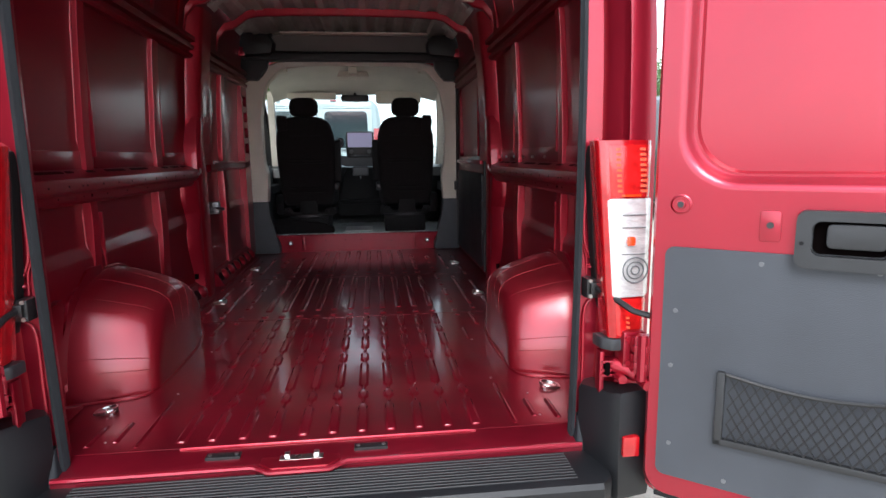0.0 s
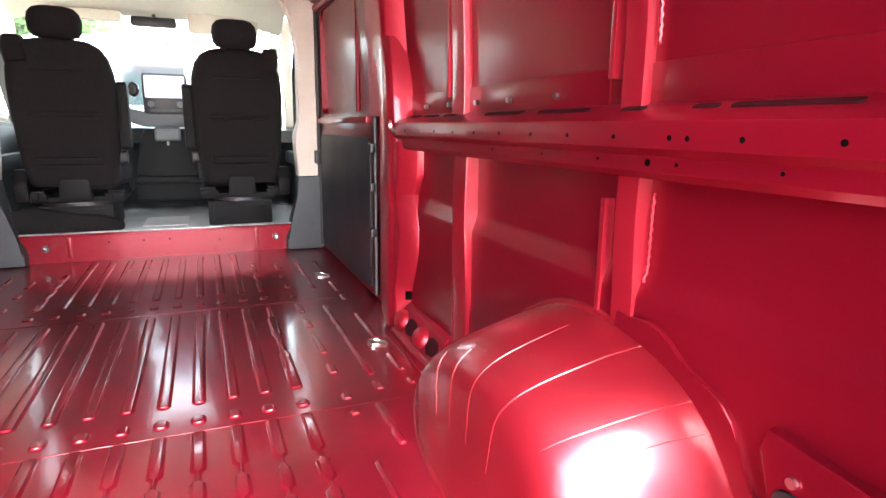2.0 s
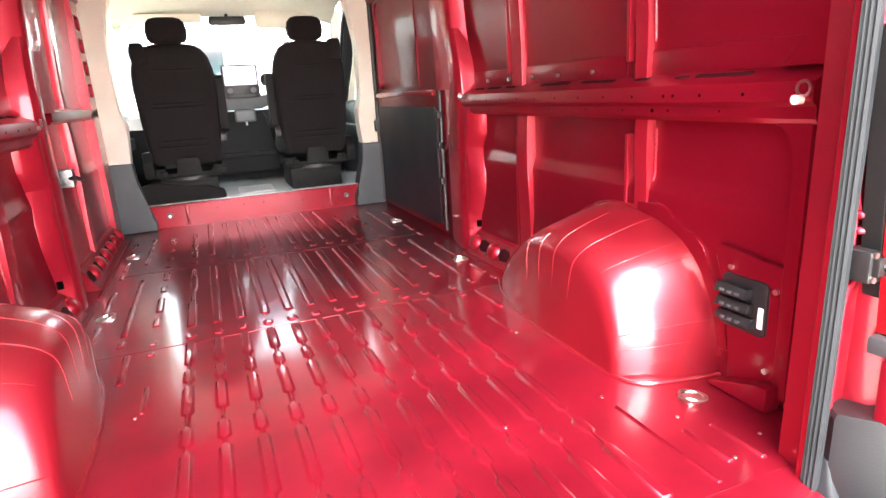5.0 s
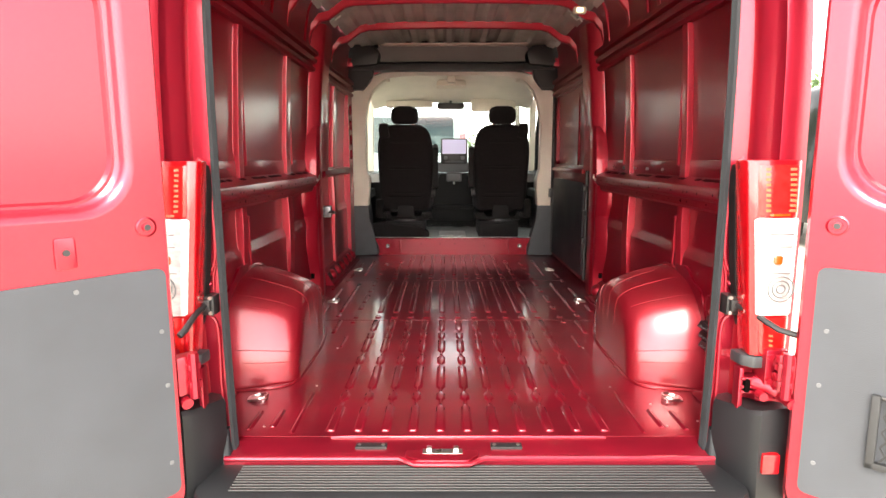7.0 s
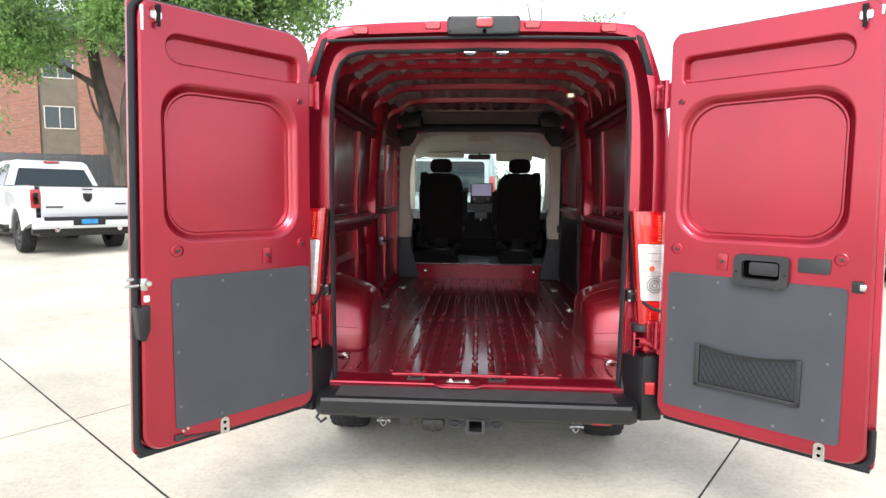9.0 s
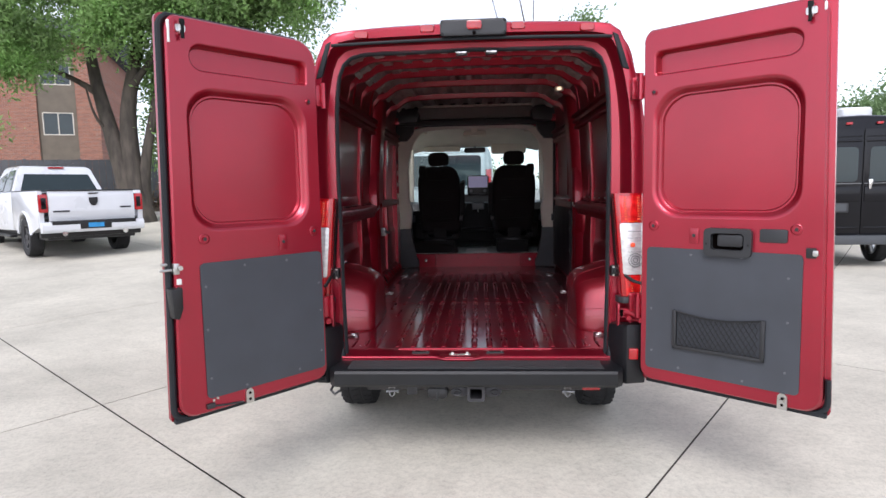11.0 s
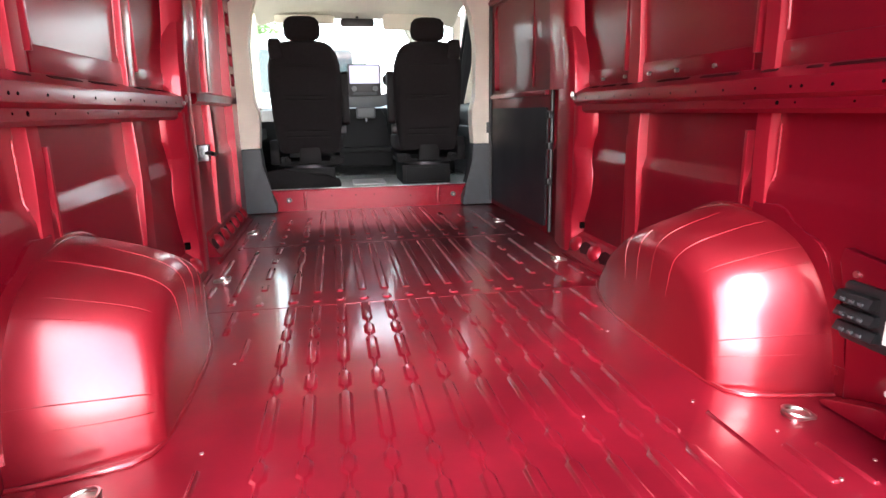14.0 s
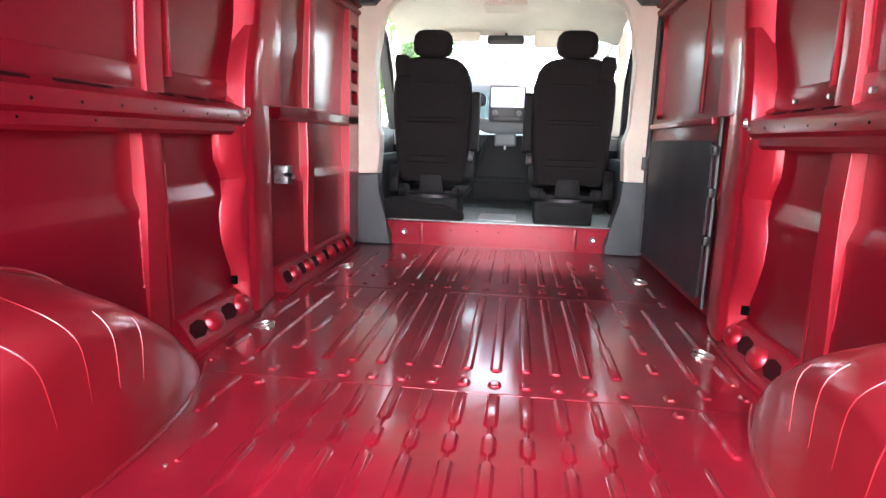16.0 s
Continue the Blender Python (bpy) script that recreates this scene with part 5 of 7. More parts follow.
prism(bm, rounded(-0.255, -0.155, 0.345, 0.388, 0.018, 4), "y", -0.13, -0.115, 0.005)
box(bm, -0.21, -0.20, -0.136, -0.12, 0.325, 0.39, 0.003)
part("socket_flap", bm, PLASTIC, plug)
for x in (-0.468, 0.518):
    bm = bmesh.new()
    tube(bm, [(x - 0.012, -0.06, 0.40), (x - 0.017, -0.06, 0.355), (x - 0.012, -0.06, 0.328), (x, -0.06, 0.318), (x + 0.012, -0.06, 0.328), (x + 0.017, -0.06, 0.355), (x + 0.012, -0.06, 0.40)], 0.0055, 8)
    tube(bm, [(x - 0.032, -0.062, 0.348), (x + 0.034, -0.066, 0.352)], 0.0065, 8)
    for q in (-0.032, 0.03):
        disc(bm, (x + q, -0.066, 0.35), "x", 0.011, 0.008, 8)
    box(bm, x - 0.012, x + 0.012, -0.08, -0.05, 0.372, 0.398, 0.004)
    part("chain_shackle", bm, ZINC, van, "dull zinc safety chain shackle")
bm = bmesh.new()
box(bm, 0.60, 0.70, -0.05, -0.02, 0.352, 0.372, 0.006)
part("tow_strap", bm, LENS_RED, van, "red strap under the bumper")
bm = bmesh.new()
prism(bm, [(-0.385, 0.40), (-0.385, 0.335), (-0.375, 0.33), (-0.33, 0.33), (-0.322, 0.335), (-0.322, 0.40)], "y", -0.07, -0.055, 0.005)
part("plug_socket", bm, DARK_STEEL, van)
bm = bmesh.new()
tube(bm, [(-0.80, -0.05, 0.39), (-0.815, -0.08, 0.36), (-0.79, -0.09, 0.34), (-0.765, -0.07, 0.355)], 0.008, 6)
part("tow_eye", bm, DARK_STEEL, van)
# underbody and axle
bm = bmesh.new()
box(bm, -0.70, 0.70, 0.02, 5.6, 0.42, 0.52, 0.02)
part("underbody", bm, PLASTIC_DARK, van, "dark underbody")
bm = bmesh.new()
tube(bm, [(-0.8, 0.89, 0.285), (0.8, 0.89, 0.285)], 0.05, 10)
part("rear_axle", bm, DARK_STEEL, van)


def wheel_mesh(parent, x, y, r, w, sx, rim_mat, tyre_mat=None, name="wheel"):
    """A tyre with a rounded shoulder and tread grooves, and a rim with spokes."""
    bm = bmesh.new()
    prof = [(r * 0.62, -w * 0.42), (r * 0.80, -w * 0.5), (r * 0.94, -w * 0.47), (r * 0.99, -w * 0.36), (r, -w * 0.2), (r * 0.985, -w * 0.17), (r, -w * 0.14), (r, w * 0.14), (r * 0.985, w * 0.17), (r, w * 0.2), (r * 0.99, w * 0.36), (r * 0.94, w * 0.47), (r * 0.80, w * 0.5), (r * 0.62, w * 0.42)]
    loft(bm, [[(x + b, y + a * math.cos(t), r + a * math.sin(t)) for a, b in prof] for t in np.linspace(0, 2 * math.pi, 41)], False)
    wh = part(name, bm, tyre_mat or TYRE, parent, "black tyre on a rim", 40)
    bm = bmesh.new()
    for k in range(36):
        t = k * 2 * math.pi / 36
        c, q = math.cos(t), math.sin(t)
        for b0, b1, sl in ((-0.46, -0.24, 0.03), (-0.10, 0.10, -0.03), (0.24, 0.46, 0.03)):
            vs = []
            for a in (r * 0.97, r * 1.008):
                for b, u in ((b0, -0.045), (b1, -0.045 + sl), (b1, 0.015 + sl), (b0, 0.015)):
                    rr = a * (0.975 if abs(b) > 0.4 else 1.0)
                    vs.append((x + b * w, y + rr * (c - u * q), r + rr * (q + u * c)))
            faces_of(bm, vs, [(3, 2, 1, 0), (4, 5, 6, 7), (0, 1, 5, 4), (1, 2, 6, 5), (2, 3, 7, 6), (3, 0, 4, 7)])
    part("tread", bm, tyre_mat or TYRE, wh, "", 0, kind="stuff")
    bm = bmesh.new()
    prof = [(r * 0.64, -w * 0.4), (r * 0.60, -w * 0.3), (r * 0.60, w * 0.3), (r * 0.64, w * 0.42), (r * 0.58, w * 0.40), (r * 0.55, w * 0.2)]
    loft(bm, [[(x + sx * b, y + a * math.cos(t), r + a * math.sin(t)) for a, b in prof] for t in np.linspace(0, 2 * math.pi, 33)], False)
    for k in range(6):
        t = k * math.pi / 3
        c, s = math.cos(t), math.sin(t)
        q = [(0.0, -0.07), (r * 0.58, -0.035), (r * 0.58, 0.035), (0.0, 0.07)]
        vs = [(x + sx * w * d, y + a * c - b * s, r + a * s + b * c) for d in (0.22, 0.33) for a, b in q]
        faces_of(bm, vs, [(0, 1, 2, 3), (7, 6, 5, 4), (0, 1, 5, 4), (1, 2, 6, 5), (2, 3, 7, 6), (3, 0, 4, 7)])
    disc(bm, (x + sx * w * 0.2, y, r), "x", r * 0.18, sx * w * 0.18, 14)
    part("rim", bm, rim_mat, wh)
    return wh


for x in (-0.83, 0.83):
    for y in (0.89, 4.98):
        wheel = wheel_mesh(van, x, y, 0.345, 0.225, 1 if x > 0 else -1, STEEL)
        wheel.matrix_basis = pose(0, 0, -0.06)

# roof lamps above the doors, and the camera pod
for x in (-0.58, -0.225, 0.255, 0.615):
    z = 2.33 - 0.02 * (abs(x) > 0.5)
    bm = bmesh.new()
    loft(bm, [[(x + a * k, -0.045 - d, z + 0.004 + b * k) for a, b in rounded(-0.042, 0.042, -0.02, 0.02, 0.012, 3)] for k, d in ((1.0, -0.02), (0.98, 0.01), (0.82, 0.022))], True, True, True)
    part("clearance_lamp", bm, LENS_RED, van, "small red clearance lamp")
bm = bmesh.new()
prism(bm, rounded(-0.155, 0.195, 2.285, 2.372, 0.02, 4), "y", -0.085, 0.02, 0.012)
pod = part("camera_pod", bm, PLASTIC, van, "black plastic pod with brake lamp")
bm = bmesh.new()
prism(bm, rounded(-0.015, 0.065, 2.315, 2.36, 0.012, 3), "y", -0.096, -0.08, 0.005)
part("brake_lamp", bm, LENS_RED, pod)
bm = bmesh.new()
disc(bm, (0.025, -0.092, 2.298), "y", 0.010, 0.012, 12)
part("lens", bm, HOLE, pod)
# strikers on the upper frame
for x in (-0.045, 0.115):
    bm = bmesh.new()
    box(bm, x - 0.03, x + 0.03, -0.03, 0.01, 2.20, 2.212, 0.003)
    tube(bm, [(x - 0.025, -0.03, 2.205), (x - 0.025, -0.055, 2.205), (x + 0.025, -0.055, 2.205), (x + 0.025, -0.03, 2.205)], 0.006, 6)
    part("upper_striker", bm, ZINC, van, "zinc door striker")
for sx in (-1, 1):
    bm = bmesh.new()
    prism(bm, [(sx * u, v) for u, v in ((0.80, 2.10), (0.835, 2.09), (0.775, 2.27), (0.745, 2.285))], "y", -0.066, -0.03, 0.006)
    part("corner_seal", bm, RUBBER, van)
bm = bmesh.new()
tube(bm, [(x, -0.056, 2.276 - 0.012 * (abs(x) / 0.74) ** 2) for x in np.linspace(-0.745, 0.745, 21)], 0.009, 8)
part("header_seal", bm, RUBBER, van, "black weatherstrip under the roof's edge")


# ---- cab ----
bm = bmesh.new()
box(bm, -0.95, 0.95, FRONT, 5.6, 0.55, 0.715, 0.004)
part("cab_floor", bm, CAB_FLOOR, van, "grey ribbed cab floor mat")
bm = bmesh.new()
lp = plate(bm, [(-0.80, FLOOR), (0.80, FLOOR), (0.80, 0.705), (-0.80, 0.705)], [], "y", FRONT - 0.012)
skirt(bm, lp[0], [(v.co.x, FRONT + 0.002, v.co.z) for v in lp[0]])
for x in (-0.50, 0.52):
    box(bm, x - 0.012, x + 0.012, FRONT - 0.018, FRONT - 0.010, 0.57, 0.695, 0.004)
box(bm, -0.80, 0.80, FRONT - 0.03, FRONT + 0.01, 0.700, 0.712, 0.004)
riser = part("cab_riser", bm, RED_SHADED, van, "red step up to the cab", 30)
for x in (-0.30, -0.12, 0.02, 0.30):
    bm = bmesh.new()
    disc(bm, (x, FRONT - 0.0135, 0.655 if x != 0.30 else 0.635), "y", 0.0055, 0.002, 8)
    part("hole", bm, HOLE, riser, "", 0)
for x in (-0.615, 0.635):
    bm = bmesh.new()
    disc(bm, (x, FRONT - 0.030, 0.635), "y", 0.019, 0.014, 16)
    b = part("bolt", bm, DARK_STEEL, riser)
    bm = bmesh.new()
    disc(bm, (x, FRONT - 0.042, 0.635), "y", 0.011, 0.014, 6)
    part("nut", bm, CHROME, b)
bm = bmesh.new()
prism(bm, rounded(-0.13, 0.13, 3.90, 4.25, 0.02, 3), "z", 0.715, 0.722, 0.002)
part("floor_hatch", bm, material("pale_hatch", (0.55, 0.56, 0.55), 0.4, bump=0.1), van, "pale hatch in the cab floor")
# pillar trims
for sx in (-1, 1):
    bm = bmesh.new()
    low = [(0.93, 0.555), (0.70, 0.555), (0.70, 0.62), (0.735, 0.70), (0.775, 0.90), (0.78, 1.02), (0.93, 1.02)]
    prism(bm, [(sx * a, b) for a, b in low], "y", 3.70, 3.83, 0.012)
    part("pillar_trim", bm, GREY, van, "grey lower pillar trim")
    bm = bmesh.new()
    tr = [(0.93, 1.02), (0.785, 1.02), (0.775, 1.18), (0.77, 1.27), (0.80, 1.36), (0.815, 1.45), (0.805, 1.75), (0.785, 1.95), (0.745, 2.06), (0.66, 2.13), (0.60, 2.17), (0.74, 2.20), (0.93, 2.20)]
    prism(bm, [(sx * a, b) for a, b in tr], "y", 3.71, 3.84, 0.012)
    part("pillar_trim", bm, BEIGE, van, "beige upper pillar trim")
    bm = bmesh.new()
    prism(bm, [(sx * a, b) for a, b in ((0.93, 2.06), (0.80, 2.06), (0.775, 2.10), (0.72, 2.16), (0.70, 2.25), (0.93, 2.25))], "y", 3.62, 3.712, 0.012)
    part("corner_trim", bm, PLASTIC, van, "dark grey corner trim")
    bm = bmesh.new()
    prism(bm, [(sx * a, b) for a, b in ((0.93, 2.24), (0.66, 2.26), (0.63, 2.36), (0.68, 2.42), (0.93, 2.44))], "y", 3.52, 3.75, 0.03)
    part("corner_pad", bm, PLASTIC_DARK, van, "black foam corner")
# roof liner over the cab and the shelf above it
bm = bmesh.new()
rows = []
for y, zc, ze in ((3.72, 2.195, 2.10), (3.78, 2.225, 2.12), (4.0, 2.235, 2.12), (4.3, 2.17, 2.08), (4.50, 2.085, 2.01), (4.60, 2.045, 1.985), (4.635, 2.04, 1.98)):
    rows.append([(x, y, zc - (zc - ze) * (abs(x) / 0.80) ** 4) for x in np.linspace(-0.82, 0.82, 25)])
lo = rows
hi = [[(x, y, z + (0.09 if y > 4.4 else 0.05)) for x, y, z in r] for r in rows]
loft(bm, [a + b[::-1] for a, b in zip(lo, hi)], True, True, True)
part("cab_headliner", bm, LINER, van, "beige felt cab headliner")
bm = bmesh.new()
prism(bm, [(-0.16, 2.15), (0.14, 2.15), (0.12, 2.205), (-0.14, 2.205)], "y", 4.1, 4.5, 0.015)
box(bm, -0.05, 0.03, 4.0, 4.12, 2.17, 2.23, 0.01)
part("overhead_console", bm, BEIGE, van, "beige overhead console")
for x in (-0.64, 0.64):
    bm = bmesh.new()
    loft(bm, [[(x + 0.05 * k * math.cos(a), 3.95 + 0.05 * k * math.sin(a), 2.175 + d) for a in np.linspace(0, 2 * math.pi, 17)[:-1]] for k, d in ((1, 0.02), (1, -0.008), (0.7, -0.014))], True, False, True)
    part("cab_lamp", bm, BEIGE, van)
bm = bmesh.new()
prism(bm, [(-0.70, 2.30), (0.70, 2.30), (0.66, 2.44), (-0.66, 2.44)], "y", 3.66, 3.74, 0.02)
part("shelf_panel", bm, LINER_GREY, van, "grey overhead shelf panel")
bm = bmesh.new()
box(bm, -0.66, 0.66, 3.58, 3.76, 2.438, 2.452, 0.006)
part("shelf_lip", bm, BEIGE, van)
bm = bmesh.new()
box(bm, -0.90, 0.90, 3.60, 3.76, 2.225, 2.285, 0.012)
part("header_beam", bm, PLASTIC, van, "dark header beam over the cab")
bm = bmesh.new()
box(bm, -0.93, 0.93, 3.74, 3.80, 2.25, 2.50, 0.004)
part("front_closure", bm, PLASTIC_DARK, van)
for sx in (-1, 1):
    bm = bmesh.new()
    box(bm, *sorted((sx * 0.87, sx * 0.93)), 3.52, 3.62, 2.24, 2.32, 0.01)
    part("corner_bracket", bm, RED, van)

# cab shell: nose, doors, pillars, roof
bm = bmesh.new()
prism(bm, [(3.82, 2.33), (4.30, 2.32), (4.60, 2.19), (4.68, 2.12), (4.78, 2.16), (4.50, 2.38), (4.10, 2.52), (3.82, 2.57)], "x", -0.86, 0.86, 0.02)
part("cab_roof", bm, RED, van)
for sx in (-1, 1):
    bm = bmesh.new()
    lp = plate(bm, [(3.81, 0.45), (5.55, 0.45), (5.6, 1.0), (5.45, 1.22), (4.72, 2.16), (4.55, 2.22), (3.81, 2.30)],
               [[(3.95, 1.33), (5.10, 1.30), (5.05, 1.42), (4.62, 2.00), (4.50, 2.06), (4.05, 2.06), (3.97, 2.0)]], "x", sx * 0.955)
    skirt(bm, lp[0], [(sx * 1.02, v.co.y, v.co.z) for v in lp[0]])
    l2 = plate(bm, [(3.81, 0.45), (5.55, 0.45), (5.6, 1.0), (5.45, 1.22), (4.72, 2.16), (4.55, 2.22), (3.81, 2.30)],
               [[(3.95, 1.33), (5.10, 1.30), (5.05, 1.42), (4.62, 2.00), (4.50, 2.06), (4.05, 2.06), (3.97, 2.0)]], "x", sx * 1.02)
    door = part("cab_door", bm, RED, van, "red cab door with black inner card", 30)
    bm = bmesh.new()
    hole = [(3.95, 1.33), (5.10, 1.30), (5.05, 1.42), (4.62, 2.00), (4.50, 2.06), (4.05, 2.06), (3.97, 2.0)]
    loft(bm, [[(sx * x, y, z) for y, z in hole] for x in (0.9545, 1.021)])
    part("window_reveal", bm, PLASTIC_DARK, door, "", 0)
    bm = bmesh.new()
    prism(bm, [(3.90, 0.62), (5.2, 0.62), (5.2, 1.28), (3.90, 1.33)], "x", *sorted((sx * 0.90, sx * 0.954)), 0.015)
    prism(bm, [(4.1, 1.05), (4.8, 1.05), (4.8, 1.14), (4.1, 1.14)], "x", *sorted((sx * 0.84, sx * 0.91)), 0.015)
    part("door_card", bm, PLASTIC, door, "black door card with armrest")
    bm = bmesh.new()
    lp = plate(bm, [(3.83, 1.25), (5.20, 1.22), (5.16, 1.42), (4.70, 2.07), (4.52, 2.14), (3.83, 2.16)],
               [[(3.97, 1.35), (5.08, 1.32), (5.03, 1.42), (4.60, 1.98), (4.49, 2.04), (4.06, 2.04), (3.99, 1.98)]], "x", sx * 0.945)
    skirt(bm, lp[0], [(sx * 0.954, v.co.y, v.co.z) for v in lp[0]])
    skirt(bm, lp[1], [(sx * 0.975, v.co.y, v.co.z) for v in lp[1]])
    part("frame_trim", bm, PLASTIC_DARK, door, "", 0)
    bm = bmesh.new()
    fr = smooth_line([(3.95, 1.33), (3.955, 1.7), (3.99, 2.0), (4.1, 2.07), (4.48, 2.07), (4.62, 2.01), (4.9, 1.65), (5.10, 1.31)], 40)
    tube(bm, [(sx * 0.945, y, z) for y, z in fr], 0.022, 8)
    part("window_seal", bm, RUBBER, door)
    bm = bmesh.new()
    faces_of(bm, [(sx * 0.985, y, z) for y, z in ((3.95, 1.33), (5.10, 1.30), (5.05, 1.42), (4.62, 2.00), (4.50, 2.06), (4.05, 2.06), (3.97, 2.0))], [tuple(range(7))])
    part("window_pane", bm, WINDOW, door, "", 0, shadow=False)
    bm = bmesh.new()
    loft(bm, [[(sx * 0.93 - 0.03, 5.15, 1.28), (sx * 0.93 + 0.03, 5.15, 1.28), (sx * 0.93 + 0.03, 5.09, 1.28), (sx * 0.93 - 0.03, 5.09, 1.28)],
              [(sx * 0.86 - 0.03, 4.66, 2.07), (sx * 0.86 + 0.03, 4.66, 2.07), (sx * 0.86 + 0.03, 4.58, 2.07), (sx * 0.86 - 0.03, 4.58, 2.07)]], True, True, True)
    part("windscreen_pillar", bm, BEIGE, van, "beige windscreen pillar")
    # outside mirror
    bm = bmesh.new()
    prism(bm, rounded(1.08, 1.30, 1.30, 1.62, 0.04, 4) if sx > 0 else rounded(-1.30, -1.08, 1.30, 1.62, 0.04, 4), "y", 5.0, 5.10, 0.02)
    mir = part("side_mirror", bm, PLASTIC_DARK, van)
    bm = bmesh.new()
    tube(bm, [(sx * 1.0, 5.0, 1.35), (sx * 1.12, 5.04, 1.38)], 0.03, 8)
    part("arm", bm, PLASTIC_DARK, mir)
bm = bmesh.new()
faces_of(bm, [(-0.93, 5.28, 1.30), (0.93, 5.28, 1.30), (0.82, 4.66, 2.10), (-0.82, 4.66, 2.10)], [(0, 1, 2, 3)])
part("windscreen", bm, HAZY, van, "clear windscreen", 0, shadow=False)
bm = bmesh.new()
prism(bm, [(5.25, 0.40), (5.60, 0.40), (5.85, 0.55), (5.85, 0.95), (5.70, 1.12), (5.25, 1.29)], "x", -0.96, 0.96, 0.04)
part("bonnet", bm, RED, van, "red bonnet and nose")
# dashboard
bm = bmesh.new()
loft(bm, [[(x, y, z) for y, z in pr] for x, pr in ((-0.93, [(5.25, 0.75), (5.0, 0.80), (4.80, 1.02), (4.72, 1.20), (4.76, 1.29), (5.0, 1.315), (5.27, 1.30)]), (-0.25, [(5.25, 0.75), (5.0, 0.80), (4.78, 1.02), (4.66, 1.20), (4.72, 1.30), (5.0, 1.33), (5.27, 1.30)]),
              (0.25, [(5.25, 0.75), (5.0, 0.80), (4.78, 1.02), (4.66, 1.20), (4.72, 1.30), (5.0, 1.33), (5.27, 1.30)]), (0.93, [(5.25, 0.75), (5.0, 0.80), (4.80, 1.02), (4.72, 1.20), (4.76, 1.29), (5.0, 1.315), (5.27, 1.30)]))], True, True, True)
dash = part("dashboard", bm, PLASTIC_DARK, van, "black dashboard with a grey band", 30)
bm = bmesh.new()
prism(bm, [(-0.30, 1.39), (-0.20, 1.335), (-0.12, 1.31), (0.16, 1.31), (0.24, 1.335), (0.34, 1.39), (0.30, 1.45), (0.18, 1.405), (-0.14, 1.405), (-0.26, 1.45)], "y", 4.58, 4.72, 0.012)
part("grey_band", bm, SILVER, dash, "silver curved trim band")
bm = bmesh.new()
prism(bm, rounded(-0.115, 0.165, 1.40, 1.665, 0.02, 3), "y", 4.50, 4.64, 0.008)
part("radio_panel", bm, PLASTIC_DARK, dash, "black radio panel with two knobs")
for x in (-0.065, 0.115):
    bm = bmesh.new()
    disc(bm, (x, 4.475, 1.463), "y", 0.022, 0.025, 16)
    part("knob", bm, SILVER, dash)
bm = bmesh.new()
prism(bm, rounded(-0.075, 0.125, 1.412, 1.432, 0.006, 3), "y", 4.492, 4.499)
part("button_strip", bm, GREY, dash)
bm = bmesh.new()
prism(bm, rounded(-0.100, 0.150, 1.505, 1.652, 0.008, 3), "y", 4.490, 4.499)
part("screen", bm, SCREEN, dash, "lit touch screen", 0)
for x, z in ((-0.175, 1.56), (0.22, 1.54)):
    bm = bmesh.new()
    loft(bm, [[(x + 0.035 * k * math.cos(a), 4.56 + d, z + 0.05 * k * math.sin(a)) for a in np.linspace(0, 2 * math.pi, 17)[:-1]] for k, d in ((1.0, 0.05), (1.0, 0.0), (0.8, -0.008), (0.7, 0.01))], True, True, True)
    part("air_vent", bm, PLASTIC_DARK, dash)
bm = bmesh.new()
prism(bm, [(-0.21, 0.80), (0.24, 0.80), (0.26, 0.94), (0.22, 0.97), (0.20, 1.22), (0.16, 1.30), (-0.12, 1.30), (-0.16, 1.22), (-0.18, 0.97), (-0.22, 0.94)], "y", 4.52, 4.78, 0.02)
prism(bm, rounded(-0.20, 0.23, 0.93, 0.975, 0.02, 3), "y", 4.42, 4.56, 0.012)
part("console_box", bm, SEAT_BLACK, dash)
bm = bmesh.new()
prism(bm, rounded(-0.058, 0.102, 1.215, 1.312, 0.012, 3), "y", 4.44, 4.53, 0.008)
cup = part("cup_holder", bm, GREY, dash)
bm = bmesh.new()
prism(bm, rounded(-0.046, 0.090, 1.228, 1.298, 0.008, 3), "y", 4.434, 4.441, 0.002)
part("flap", bm, SILVER, cup)
bm = bmesh.new()
tube(bm, [(0.022, 4.438, 1.215), (0.022, 4.43, 1.19)], 0.008, 8)
part("latch", bm, STEEL, cup)
bm = bmesh.new()
box(bm, -0.92, 0.92, 4.98, 5.06, 0.71, 0.90, 0.02)
part("footwell_panel", bm, SEAT_BLACK, dash)
# steering wheel on the left
bm = bmesh.new()
tube(bm, [(-0.44 + 0.19 * math.cos(a), 4.46 - 0.08 * math.sin(a), 1.32 + 0.17 * math.sin(a)) for a in np.linspace(0, 2 * math.pi, 29)], 0.016, 8, False)
box(bm, -0.60, -0.28, 4.45, 4.49, 1.30, 1.34, 0.01)
tube(bm, [(-0.44, 4.47, 1.31), (-0.44, 4.75, 1.15)], 0.04, 8)
part("steering_wheel", bm, PLASTIC_DARK, van)
# inside mirror and sun visor
bm = bmesh.new()
prism(bm, rounded(-0.15, 0.13, 1.965, 2.03, 0.02, 3), "y", 4.52, 4.56, 0.01)
tube(bm, [(-0.01, 4.55, 2.02), (-0.01, 4.62, 2.08)], 0.012, 6)
part("inside_mirror", bm, PLASTIC_DARK, van)
bm = bmesh.new()
prism(bm, rounded(0.20, 0.66, 1.94, 2.07, 0.03, 3), "y", 4.52, 4.545, 0.008)
part("sun_visor", bm, BEIGE, van)
bm = bmesh.new()
prism(bm, rounded(-0.68, -0.20, 1.985, 2.05, 0.02, 3), "y", 4.50, 4.56, 0.008)
part("sun_visor", bm, BEIGE, van)


